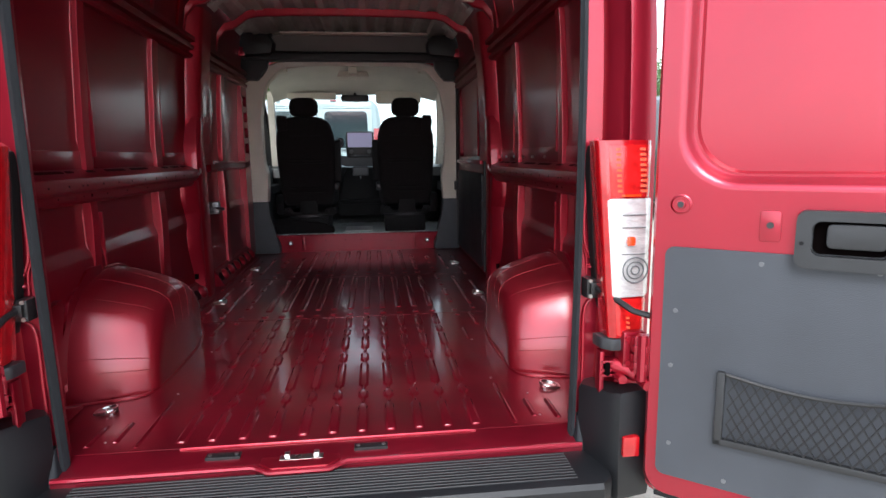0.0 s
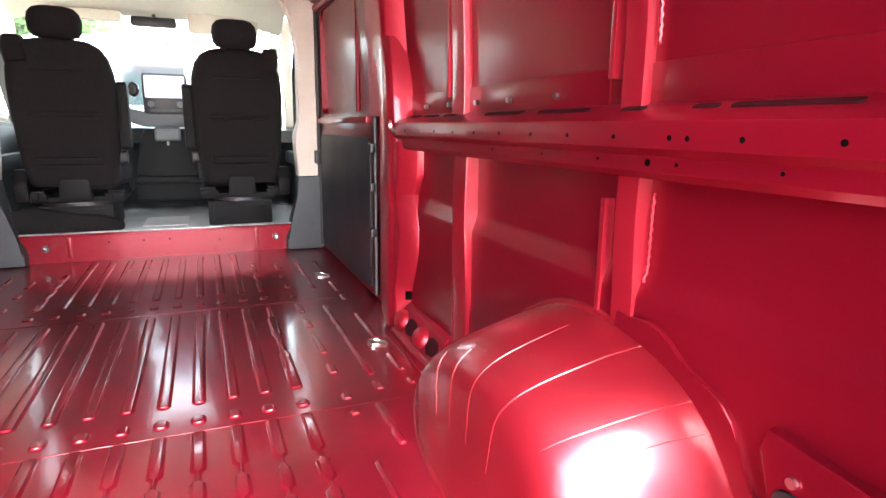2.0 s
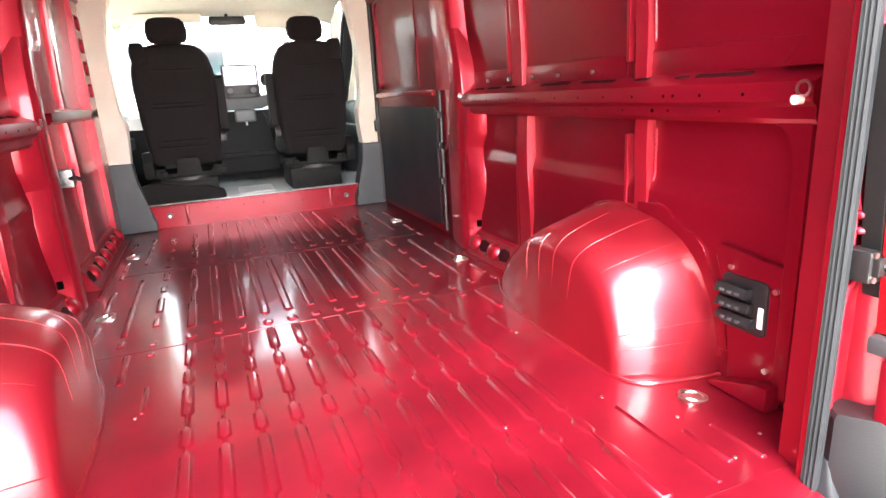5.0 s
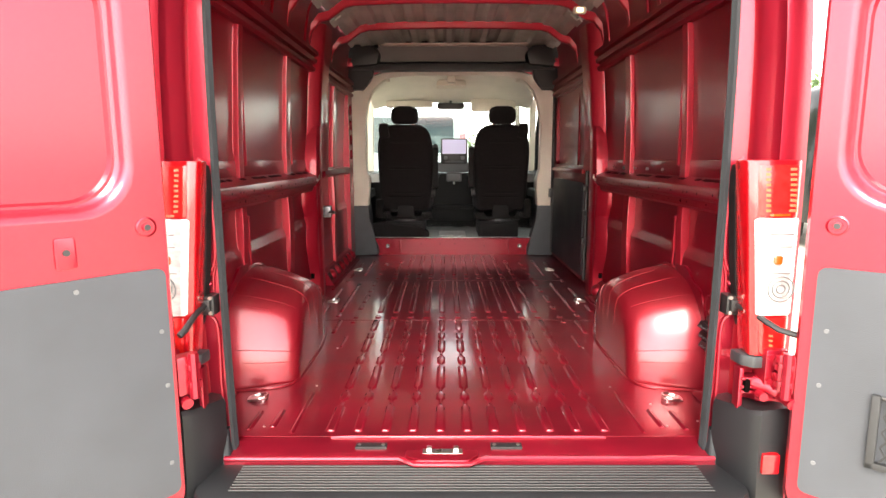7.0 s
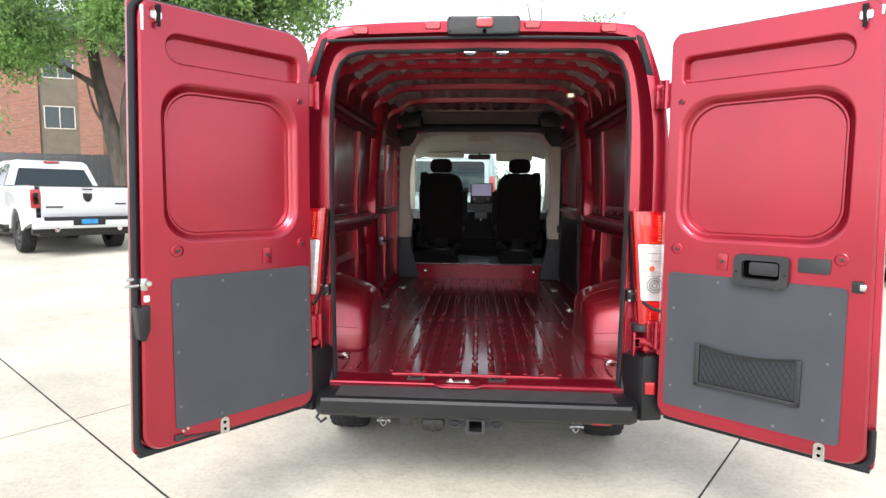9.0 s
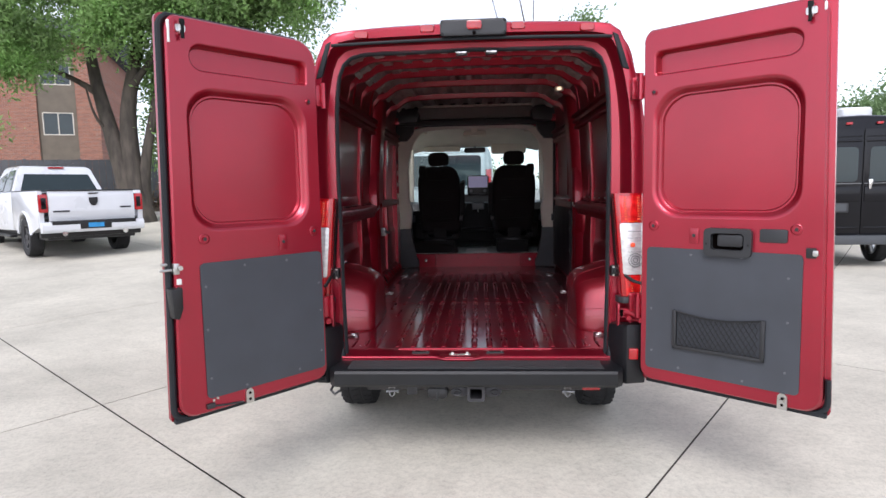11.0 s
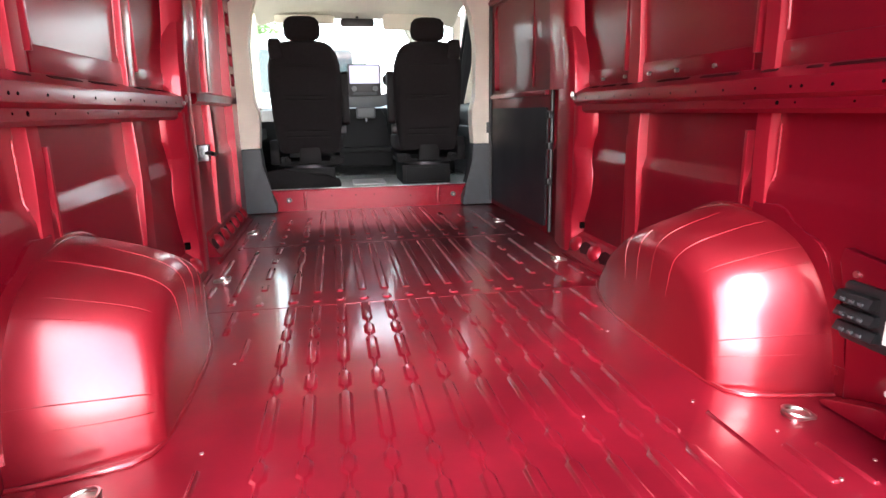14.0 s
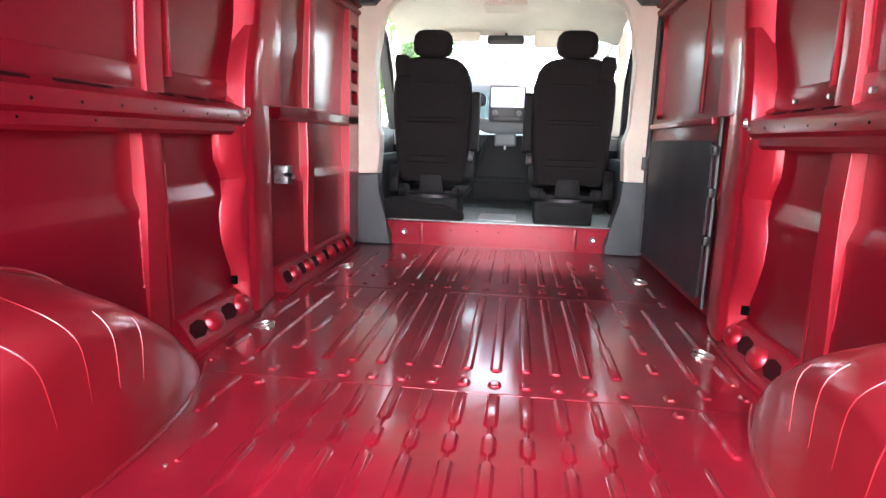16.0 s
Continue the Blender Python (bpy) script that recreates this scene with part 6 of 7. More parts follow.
# seats
def cab_seat(cx, belt):
    """belt: side of the belt guide, -1 or 1."""
    s = new("cab_seat")
    s.parent = van
    s.matrix_basis = pose(cx, 3.86, 0)
    tagged(s, "black fabric bucket seat with headrest and armrest")
    # backrest, lofted up a leaning spine
    bm = bmesh.new()
    rings = []
    for z, w, t, y in ((0.98, 0.205, 0.05, -0.015), (1.02, 0.225, 0.065, -0.02), (1.15, 0.240, 0.075, -0.03), (1.35, 0.253, 0.075, -0.05), (1.50, 0.256, 0.072, -0.072), (1.60, 0.250, 0.066, -0.088), (1.68, 0.228, 0.058, -0.10), (1.725, 0.196, 0.05, -0.11), (1.752, 0.15, 0.036, -0.115), (1.762, 0.10, 0.02, -0.116)):
        rings.append([(a, y + b, z) for a, b in rounded(-w, w, -t, t, min(t * 0.85, 0.05), 4)])
    loft(bm, rings, True, True, True)
    back = part("backrest", bm, FABRIC, s, "", 50)
    for z, w, y in ((1.60, 0.13, -0.158), (1.385, 0.16, -0.130), (1.36, 0.16, -0.128), (1.14, 0.15, -0.108), (1.10, 0.16, -0.104)):
        bm = bmesh.new()
        tube(bm, [(-w, y, z), (-w * 0.5, y - 0.002, z), (w * 0.5, y - 0.002, z), (w, y, z)], 0.006, 6)
        part("seam", bm, SEAT_BLACK, back)
    for sx in (-1, 1):
        bm = bmesh.new()
        tube(bm, [(sx * 0.165, -0.147, 1.60), (sx * 0.17, -0.122, 1.38), (sx * 0.16, -0.10, 1.12)], 0.004, 6)
        part("seam", bm, SEAT_BLACK, back)
    # headrest
    bm = bmesh.new()
    rings = []
    for z, w, t, y in ((1.765, 0.07, 0.02, -0.11), (1.775, 0.105, 0.04, -0.11), (1.80, 0.122, 0.05, -0.113), (1.85, 0.126, 0.055, -0.117), (1.89, 0.118, 0.05, -0.12), (1.915, 0.095, 0.038, -0.12), (1.925, 0.06, 0.018, -0.12)):
        rings.append([(a, y + b, z) for a, b in rounded(-w, w, -t, t, t * 0.9, 5)])
    loft(bm, rings, True, True, True)
    part("headrest", bm, FABRIC, s, "", 60)
    for x in (-0.075, 0.075):
        bm = bmesh.new()
        tube(bm, [(x, -0.11, 1.74), (x, -0.11, 1.785)], 0.009, 8)
        part("headrest_post", bm, CHROME, s)
    # belt guide
    bm = bmesh.new()
    prism(bm, [(belt * 0.135, 1.645), (belt * 0.155, 1.772), (belt * 0.228, 1.772), (belt * 0.238, 1.71), (belt * 0.226, 1.635)], "y", -0.172, -0.06, 0.012)
    part("belt_guide", bm, FABRIC, s)
    # cushion
    bm = bmesh.new()
    rings = []
    for y, w, h in ((-0.02, 0.22, 0.05), (0.05, 0.245, 0.07), (0.35, 0.25, 0.075), (0.48, 0.235, 0.06), (0.52, 0.20, 0.03)):
        rings.append([(a, y, 1.04 + b) for a, b in rounded(-w, w, -h, h, h * 0.7, 4)])
    loft(bm, rings, True, True, True)
    part("cushion", bm, FABRIC, s, "", 50)
    # armrest, raised on the aisle side
    bm = bmesh.new()
    prism(bm, rounded(-0.09, 0.0, 1.18, 1.56, 0.03, 4), "x", *sorted((-belt * 0.25, -belt * 0.305)), 0.012)
    part("armrest", bm, SEAT_BLACK, s)
    bm = bmesh.new()
    prism(bm, rounded(-0.06, 0.02, 1.10, 1.18, 0.03, 4), "x", *sorted((-belt * 0.23, -belt * 0.275)), 0.01)
    part("armrest_hinge", bm, PLASTIC, s)
    # side cover over the hinge on the door side
    bm = bmesh.new()
    prism(bm, [(-0.10, 0.90), (-0.11, 1.0), (-0.06, 1.08), (0.10, 1.06), (0.45, 1.0), (0.47, 0.93), (0.40, 0.89)], "x", *sorted((belt * 0.215, belt * 0.285)), 0.02)
    part("side_cover", bm, SEAT_BLACK, s)
    # swivel base
    bm = bmesh.new()
    prism(bm, [(-0.205, 0.715), (0.175, 0.715), (0.175, 0.868), (-0.205, 0.868)], "y", -0.03, 0.42, 0.012)
    part("seat_box", bm, SEAT_BLACK, s)
    bm = bmesh.new()
    prism(bm, rounded(-0.175, 0.145, 0.735, 0.845, 0.012, 2), "y", -0.037, -0.028, 0.004)
    part("box_cover", bm, SEAT_BLACK, s)
    bm = bmesh.new()
    disc(bm, (0, 0.15, 0.866), "z", 0.21, 0.022, 24)
    part("swivel", bm, DARK_STEEL, s)
    bm = bmesh.new()
    box(bm, -0.235, 0.235, -0.02, 0.40, 0.885, 0.915, 0.006)
    for x in (-0.20, 0.20):
        box(bm, x - 0.02, x + 0.02, -0.08, 0.44, 0.912, 0.945, 0.005)
        box(bm, x - 0.045, x + 0.045, -0.05, -0.03, 0.90, 0.955, 0.004)
    part("seat_rail", bm, SEAT_BLACK, s)
    for x in (-0.225, -0.16, 0.16, 0.225):
        bm = bmesh.new()
        box(bm, x - 0.018, x + 0.018, -0.085, -0.05, 0.905, 0.94, 0.004)
        part("rail_end", bm, SEAT_BLACK, s)
    bm = bmesh.new()
    prism(bm, [(-0.085, 0.90), (0.085, 0.90), (0.07, 1.03), (-0.07, 1.03)], "y", -0.085, -0.03, 0.012)
    part("recliner_cover", bm, SEAT_BLACK, s)
    return s


cab_seat(-0.44, -1)
cab_seat(0.452, 1)
bm = bmesh.new()
prism(bm, [(-0.80, 0.715), (-0.22, 0.715), (-0.23, 0.77), (-0.33, 0.815), (-0.50, 0.83), (-0.66, 0.865), (-0.78, 0.84)], "y", 3.80, 3.92, 0.02)
part("tool_bag", bm, FABRIC, None, "black soft bag lying on the cab floor", 35, "bag")


# ---- the lot: concrete slabs ----
def stain(m):
    """Broad stains and fine speckle on concrete."""
    t = m.node_tree
    b = t.nodes["Principled BSDF"]
    src = b.inputs["Base Color"].links[0].from_socket
    co = t.nodes.new("ShaderNodeNewGeometry")
    for scale, lo, hi, keep in ((0.35, 0.40, 0.62, 0.88), (1.7, 0.46, 0.70, 0.90), (7.0, 0.42, 0.68, 0.90), (32.0, 0.45, 0.68, 0.84), (110.0, 0.5, 0.7, 0.80)):
        n = t.nodes.new("ShaderNodeTexNoise")
        n.inputs["Scale"].default_value = scale
        n.inputs["Detail"].default_value = 6
        n.inputs["Roughness"].default_value = 0.65
        t.links.new(co.outputs["Position"], n.inputs["Vector"])
        r = t.nodes.new("ShaderNodeMapRange")
        r.inputs["From Min"].default_value, r.inputs["From Max"].default_value = lo, hi
        r.inputs["To Min"].default_value, r.inputs["To Max"].default_value = 1.0, keep
        t.links.new(n.outputs["Fac"], r.inputs["Value"])
        h = t.nodes.new("ShaderNodeHueSaturation")
        t.links.new(r.outputs[0], h.inputs["Value"])
        t.links.new(src, h.inputs["Color"])
        src = h.outputs[0]
    t.links.new(src, b.inputs["Base Color"])


SLAB = material("slab_concrete", (0.66, 0.622, 0.525), rough=0.85, vary=0.12, scale=0.7, fine=38, bump=0.3, spec=0.25, each=0.05)
stain(SLAB)
ga = math.atan2(0.82, 0.57)
bx, by = Vector((math.cos(ga), math.sin(ga), 0)), Vector((math.cos(radians(-38.3)), math.sin(radians(-38.3)), 0))
o0 = Vector((-2.78, 0.777, 0))
LA, LB = 4.42, 3.68
g = 0.007
corners = {}
for i in range(-6, 8):
    for j in range(-7, 9):
        p = o0 + bx * (LA * i) + by * (LB * j)
        corners[i, j] = Vector((p.x, p.y, lot(p.x, p.y)))
laid = []
for i in range(-6, 7):
    for j in range(-7, 8):
        q = [corners[i, j], corners[i + 1, j], corners[i + 1, j + 1], corners[i, j + 1]]
        mid = (q[0] + q[2]) / 2
        if mid.length > 27:
            continue
        laid.append(q)
        top = [p + ((mid - p) * Vector((1, 1, 0))).normalized() * g * 1.42 for p in q]
        bm = bmesh.new()
        loft(bm, [[p - Vector((0, 0, 0.08)) for p in top], top], True, True, True)
        part("slab", bm, SLAB, ground, "", 0)
bm = bmesh.new()
for q in laid:
    bm.faces.new([bm.verts.new(p - Vector((0, 0, 0.003))) for p in q])
part("joint_filler", bm, material("dark_joint_filler", (0.035, 0.03, 0.024), rough=0.95, vary=0.3, scale=6, fine=60, bump=0.3), ground, "", 0)

# ---- pickups ----
WHITE = material("white_car_paint", (0.62, 0.635, 0.66), rough=0.28, coat=0.7, coat_rough=0.05, vary=0.03, scale=2, fine=300, bump=0.0)
BLACK_PAINT = material("black_car_paint", (0.004, 0.004, 0.006), rough=0.2, coat=0.12, coat_rough=0.03, vary=0.05, scale=2, fine=300, bump=0.0, spec=0.25)
DARK_GLASS = material("dark_car_glass", (0.018, 0.030, 0.034), rough=0.06, coat=0.15, vary=0.05, scale=3, bump=0.0, spec=0.4)
ICE = material("silver_car_paint", (0.36, 0.41, 0.42), rough=0.3, coat=0.7, coat_rough=0.05, vary=0.04, scale=2, fine=300, bump=0.0)
BLUE_INK = material("blue_plate_ink", (0.03, 0.25, 0.55), 0.4, bump=0)


def pickup(at, rz, label, paint):
    """Rear axle at the origin, heading along +y."""
    p = thing("pickup_truck", label, "pickup", (at[0], at[1], lot(*at)), rz)
    bm = bmesh.new()
    # bed sides with wheel cut-outs, from rear corner to cab
    side = [(-1.18, 0.62), (-1.20, 1.00), (-1.16, 1.36), (0.98, 1.36), (0.98, 0.55), (0.53, 0.50)] + \
           [(0.50 * math.cos(a), 0.42 + 0.50 * math.sin(a)) for a in np.linspace(0.15, math.pi - 0.15, 9)] + [(-0.53, 0.52)]
    for sx in (-1, 1):
        prism(bm, side, "x", *sorted((sx * 0.90, sx * 1.0)), 0.02)
    part("bed_side", bm, paint, p, "", 40)
    bm = bmesh.new()
    box(bm, -0.92, 0.92, -1.1, 0.98, 0.72, 0.80)
    box(bm, -0.95, 0.95, 0.90, 0.98, 0.72, 1.34)
    part("bed_floor", bm, PLASTIC_DARK, p)
    for sx in (-1, 1):
        bm = bmesh.new()
        box(bm, *sorted((sx * 0.905, sx * 0.995)), -1.15, 0.97, 1.357, 1.38, 0.008)
        part("bed_rail", bm, PLASTIC_DARK, p)
        bm = bmesh.new()
        tube(bm, [(sx * 1.0, 0.52 * math.cos(a), 0.42 + 0.52 * math.sin(a)) for a in np.linspace(0.1, math.pi - 0.1, 12)], 0.028, 8)
        part("arch_lip", bm, paint, p)
    bm = bmesh.new()
    prism(bm, [(-1.20, 0.72), (-1.24, 0.95), (-1.23, 1.25), (-1.20, 1.355), (-1.15, 1.355), (-1.15, 0.72)], "x", -0.82, 0.82, 0.012)
    gate = part("tailgate", bm, paint, p, "white tailgate with dark badge")
    bm = bmesh.new()
    prism(bm, [(-0.085, 1.22), (0.085, 1.22), (0.08, 1.12), (0.04, 1.06), (0, 1.045), (-0.04, 1.06), (-0.08, 1.12)], "y", -1.258, -1.24, 0.004)
    part("badge", bm, PLASTIC_DARK, gate)
    bm = bmesh.new()
    box(bm, -0.84, 0.84, -1.225, -1.16, 1.352, 1.378, 0.008)
    part("gate_cap", bm, PLASTIC_DARK, gate)
    bm = bmesh.new()
    box(bm, -0.10, 0.10, -1.25, -1.235, 1.29, 1.315, 0.003)
    part("gate_handle", bm, PLASTIC_DARK, gate)
    for x0, x1, z in ((-0.75, -0.45, 0.93), (0.52, 0.74, 0.99)):
        bm = bmesh.new()
        box(bm, x0, x1, -1.2455, -1.235, z, z + 0.035)
        part("lettering_bar", bm, DARK_STEEL, gate, "", 0)
    for sx in (-1, 1):
        bm = bmesh.new()
        prism(bm, rounded(*sorted((sx * 0.83, sx * 0.995)), 0.93, 1.29, 0.03, 3), "y", -1.235, -1.10, 0.01)
        lt = part("tail_light", bm, LENS_RED, p)
        bm = bmesh.new()
        box(bm, *sorted((sx * 0.86, sx * 0.95)), -1.242, -1.22, 1.0, 1.22, 0.01)
        part("dark_core", bm, BLACK_PAINT, lt)
        bm = bmesh.new()
        tube(bm, [(sx * 0.58, -1.30, 0.50), (sx * 0.58, -1.0, 0.50)], 0.05, 12)
        part("exhaust_tip", bm, CHROME, p)
    bm = bmesh.new()
    prism(bm, [(-1.29, 0.52), (-1.32, 0.58), (-1.32, 0.68), (-1.28, 0.74), (-1.14, 0.74), (-1.14, 0.52)], "x", -0.98, 0.98, 0.02)
    bmp = part("rear_bumper", bm, paint, p)
    bm = bmesh.new()
    box(bm, -0.80, 0.80, -1.328, -1.15, 0.68, 0.755, 0.01)
    box(bm, -0.30, 0.30, -1.332, -1.25, 0.58, 0.75, 0.015)
    box(bm, -0.97, 0.97, -1.12, -1.0, 0.42, 0.56, 0.03)
    part("step_pad", bm, PLASTIC_DARK, bmp)
    bm = bmesh.new()
    box(bm, -0.15, 0.15, -1.336, -1.329, 0.61, 0.70)
    part("plate", bm, BLUE_INK, bmp, "", 0)
    # cab: lower body and glasshouse
    bm = bmesh.new()
    prism(bm, [(1.02, 0.52), (1.02, 1.36), (3.30, 1.32), (4.55, 1.20), (4.70, 0.95), (4.70, 0.50), (4.22, 0.50)] + [(3.72 + 0.5 * math.cos(a), 0.42 + 0.5 * math.sin(a)) for a in np.linspace(0.15, math.pi - 0.15, 9)] + [(3.18, 0.48)], "x", -0.99, 0.99, 0.03)
    body = part("cab_body", bm, paint, p, "", 40)
    bm = bmesh.new()
    loft(bm, [[(-0.93, 1.03, 1.35), (0.93, 1.03, 1.35), (0.93, 3.28, 1.33), (-0.93, 3.28, 1.33)],
              [(-0.74, 1.26, 1.90), (0.74, 1.26, 1.90), (0.76, 2.55, 1.92), (-0.76, 2.55, 1.92)],
              [(-0.66, 1.36, 1.955), (0.66, 1.36, 1.955), (0.68, 2.40, 1.965), (-0.68, 2.40, 1.965)]], True, True, True)
    bmesh.ops.bevel(bm, geom=list(bm.edges), offset=0.02, segments=2, affect='EDGES')
    part("cab_top", bm, paint, p, "", 40)
    bm = bmesh.new()
    prism(bm, [(-0.80, 1.40), (0.80, 1.40), (0.66, 1.84), (-0.66, 1.84)], "z", 0, 0.012)
    rw = part("rear_window", bm, DARK_GLASS, p, "", 0)
    rw.matrix_basis = Matrix(((1, 0, 0, 0), (0, 0.418, -0.908, 1.03 - 0.585 - 0.012), (0, 0.908, 0.418, 1.36 - 1.27), (0, 0, 0, 1)))
    for sx in (-1, 1):
        for y0, y1, y2, y3 in ((1.30, 2.0, 1.42, 2.0), (2.08, 3.05, 2.08, 2.55)):
            bm = bmesh.new()
            faces_of(bm, [(sx * 0.935, y0, 1.38), (sx * 0.935, y1, 1.38), (sx * 0.765, y3, 1.86), (sx * 0.765, y2, 1.86)], [(0, 1, 2, 3)])
            part("side_window", bm, DARK_GLASS, p, "", 0)
        bm = bmesh.new()
        box(bm, *sorted((sx * 0.95, sx * 1.20)), 2.95, 3.06, 1.28, 1.52, 0.03)
        part("side_mirror", bm, paint, p)
        bm = bmesh.new()
        box(bm, *sorted((sx * 0.92, sx * 1.06)), 1.05, 3.1, 0.36, 0.42, 0.02)
        part("running_board", bm, PLASTIC_DARK, p)
        for y in (1.30, 2.3):
            bm = bmesh.new()
            box(bm, *sorted((sx * 0.985, sx * 1.01)), y + 0.05, y + 0.25, 1.14, 1.18, 0.008)
            part("door_handle", bm, paint, p)
        for y in (0.0, 3.72):
            wheel_mesh(p, sx * 0.86, y, 0.41, 0.28, sx, DARK_STEEL)
    bm = bmesh.new()
    prism(bm, rounded(-0.16, 0.16, 1.895, 1.94, 0.01, 3), "y", 1.23, 1.36, 0.008)
    part("high_brake_lamp", bm, LENS_RED, p)
    bm = bmesh.new()
    box(bm, -0.85, 0.85, -1.1, 4.5, 0.36, 0.60, 0.03)
    part("chassis", bm, PLASTIC_DARK, p)
    bm = bmesh.new()
    tube(bm, [(-0.8, 0, 0.40), (0.8, 0, 0.40)], 0.07, 10)
    disc(bm, (-0.12, 0, 0.40), "x", 0.16, 0.24, 14)
    part("axle", bm, DARK_STEEL, p)
    return p


truck = pickup((-9.15, 9.5), 51.3, "white crew-cab pickup truck parked on the concrete lot", WHITE)
truck.scale = (1.0, 1.0, 1.03)


# ---- parked vans ----
def panel_van(at, rz, label, paint, lamp):
    """Rear face at the origin, heading along +y; lamp gives the foot and top of the tail lights."""
    p = thing("parked_van", label, "van", (at[0], at[1], lot(*at)), rz, "parked vans")
    bm = bmesh.new()
    sec = resample(smooth_line([(0.96, 0.42), (1.0, 0.6), (1.02, 1.1), (0.99, 1.7), (0.93, 2.25), (0.86, 2.42), (0.6, 2.50), (0, 2.52)], 40), 20)
    full = sec + [(-x, z) for x, z in sec[-2::-1]]
    loft(bm, [[(x * k, y, 0.42 + (z - 0.42) * q) for x, z in full] for y, k, q in ((0.0, 0.93, 0.955), (0.03, 0.96, 0.975), (0.12, 0.985, 0.99), (0.4, 1, 1), (4.6, 1, 1), (5.2, 0.93, 0.80), (5.9, 0.9, 0.40))], True, True, True)
    part("body", bm, paint, p, "", 40)
    for x0, x1 in ((-0.84, -0.006), (0.006, 0.84)):
        bm = bmesh.new()
        prism(bm, rounded(x0, x1, 0.55, 2.28, 0.05, 3), "y", -0.03, 0.02, 0.01)
        dr = part("rear_door", bm, paint, p)
        bm = bmesh.new()
        prism(bm, rounded(x0 + 0.10, x1 - 0.08, 1.42, 1.98, 0.07, 4), "y", -0.036, -0.028)
        part("pane", bm, DARK_GLASS, dr, "", 0)
        for z0, z1, out in ((1.10, 1.34, 0.05), (2.06, 2.10, 0.042), (2.14, 2.16, 0.04), (0.66, 0.69, 0.04)):
            bm = bmesh.new()
            box(bm, x0 + 0.03, x1 - 0.03, -out, -0.02, z0, z1, 0.012)
            part("crease", bm, paint, dr)
        bm = bmesh.new()
        box(bm, x0 + 0.02, x1 - 0.02, -0.054, -0.03, 1.385, 1.40, 0.004)
        part("belt_line", bm, SILVER, dr)
    bm = bmesh.new()
    prism(bm, rounded(-0.68, -0.22, 0.92, 1.08, 0.02, 3), "y", -0.06, -0.025, 0.008)
    hold = part("plate_holder", bm, PLASTIC, p)
    bm = bmesh.new()
    box(bm, -0.56, -0.26, -0.068, -0.058, 0.945, 1.065)
    part("plate", bm, GREY, hold, "", 0)
    bm = bmesh.new()
    prism(bm, [(0.09, 1.30), (0.12, 1.30), (0.155, 1.43), (0.15, 1.46), (0.09, 1.46), (0.085, 1.43)], "y", -0.075, -0.025, 0.008)
    part("door_handle", bm, CHROME, p)
    bm = bmesh.new()
    box(bm, -0.95, 0.95, -0.16, 0.10, 0.40, 0.55, 0.03)
    part("bumper", bm, GREY, p)
    for sx in (-1, 1):
        bm = bmesh.new()
        box(bm, *sorted((sx * 0.85, sx * 0.95)), -0.03, 0.05, *lamp, 0.015)
        part("tail_light", bm, LENS_RED, p)
        for y in (1.0, 5.0):
            wheel_mesh(p, sx * 0.84, y, 0.345, 0.22, sx, STEEL)
    for x in (-0.6, -0.25, 0.25, 0.6):
        bm = bmesh.new()
        box(bm, x - 0.05, x + 0.05, -0.03, 0.04, 2.34, 2.38, 0.01)
        part("clearance_lamp", bm, LENS_RED, p)
    bm = bmesh.new()
    prism(bm, rounded(-0.22, 0.34, 0.35, 1.0, 0.1, 4), "z", 2.47, 2.66, 0.05, 3)
    part("roof_vent", bm, WHITE, p)
    return p


parked = panel_van((6.82, 7.6), -4, "black high-roof van parked with its rear doors shut", BLACK_PAINT, (0.85, 1.40))
parked.scale = (1, 1, 1.09)
ahead = panel_van((-0.74, 8.4), 0, "pale silver van parked ahead of the red van", ICE, (1.05, 1.72))
ahead.scale = (1.08, 1, 1.07)
# this one has a low roof
for ob in ahead.children_recursive:
    for v in ob.data.vertices:
        if v.co.z > 2.0:
            v.co.z = 2.0 + (v.co.z - 2.0) * 0.4

# ---- brick building, fence, kerb ----
def brick_material():
    m = material("red_brick", (0.30, 0.12, 0.075), rough=0.85, vary=0.15, scale=2, fine=60, bump=0.2)
    t = m.node_tree
    b = t.nodes["Principled BSDF"]
    co = t.nodes.new("ShaderNodeTexCoord")
    mp = t.nodes.new("ShaderNodeMapping")
    mp.inputs["Rotation"].default_value = (radians(90), 0, 0)
    br = t.nodes.new("ShaderNodeTexBrick")
    br.inputs["Scale"].default_value = 1.0
    br.inputs["Brick Width"].default_value, br.inputs["Row Height"].default_value = 0.21, 0.075
    br.inputs["Mortar Size"].default_value = 0.008
    br.inputs["Color1"].default_value = (0.34, 0.13, 0.08, 1)
    br.inputs["Color2"].default_value = (0.22, 0.09, 0.06, 1)
    br.inputs["Mortar"].default_value = (0.30, 0.24, 0.20, 1)
    t.links.new(co.outputs["Object"], mp.inputs["Vector"])
    t.links.new(mp.outputs[0], br.inputs["Vector"])
    t.links.new(br.outputs["Color"], b.inputs["Base Color"])
    bp = t.nodes.new("ShaderNodeBump")
    bp.inputs["Distance"].default_value = 0.008
    bp.inputs["Strength"].default_value = 0.6
    inv = t.nodes.new("ShaderNodeMath")
    inv.operation = 'SUBTRACT'
    inv.inputs[0].default_value = 1
    t.links.new(br.outputs["Fac"], inv.inputs[1])
    t.links.new(inv.outputs[0], bp.inputs["Height"])
    t.links.new(bp.outputs[0], b.inputs["Normal"])
    return m


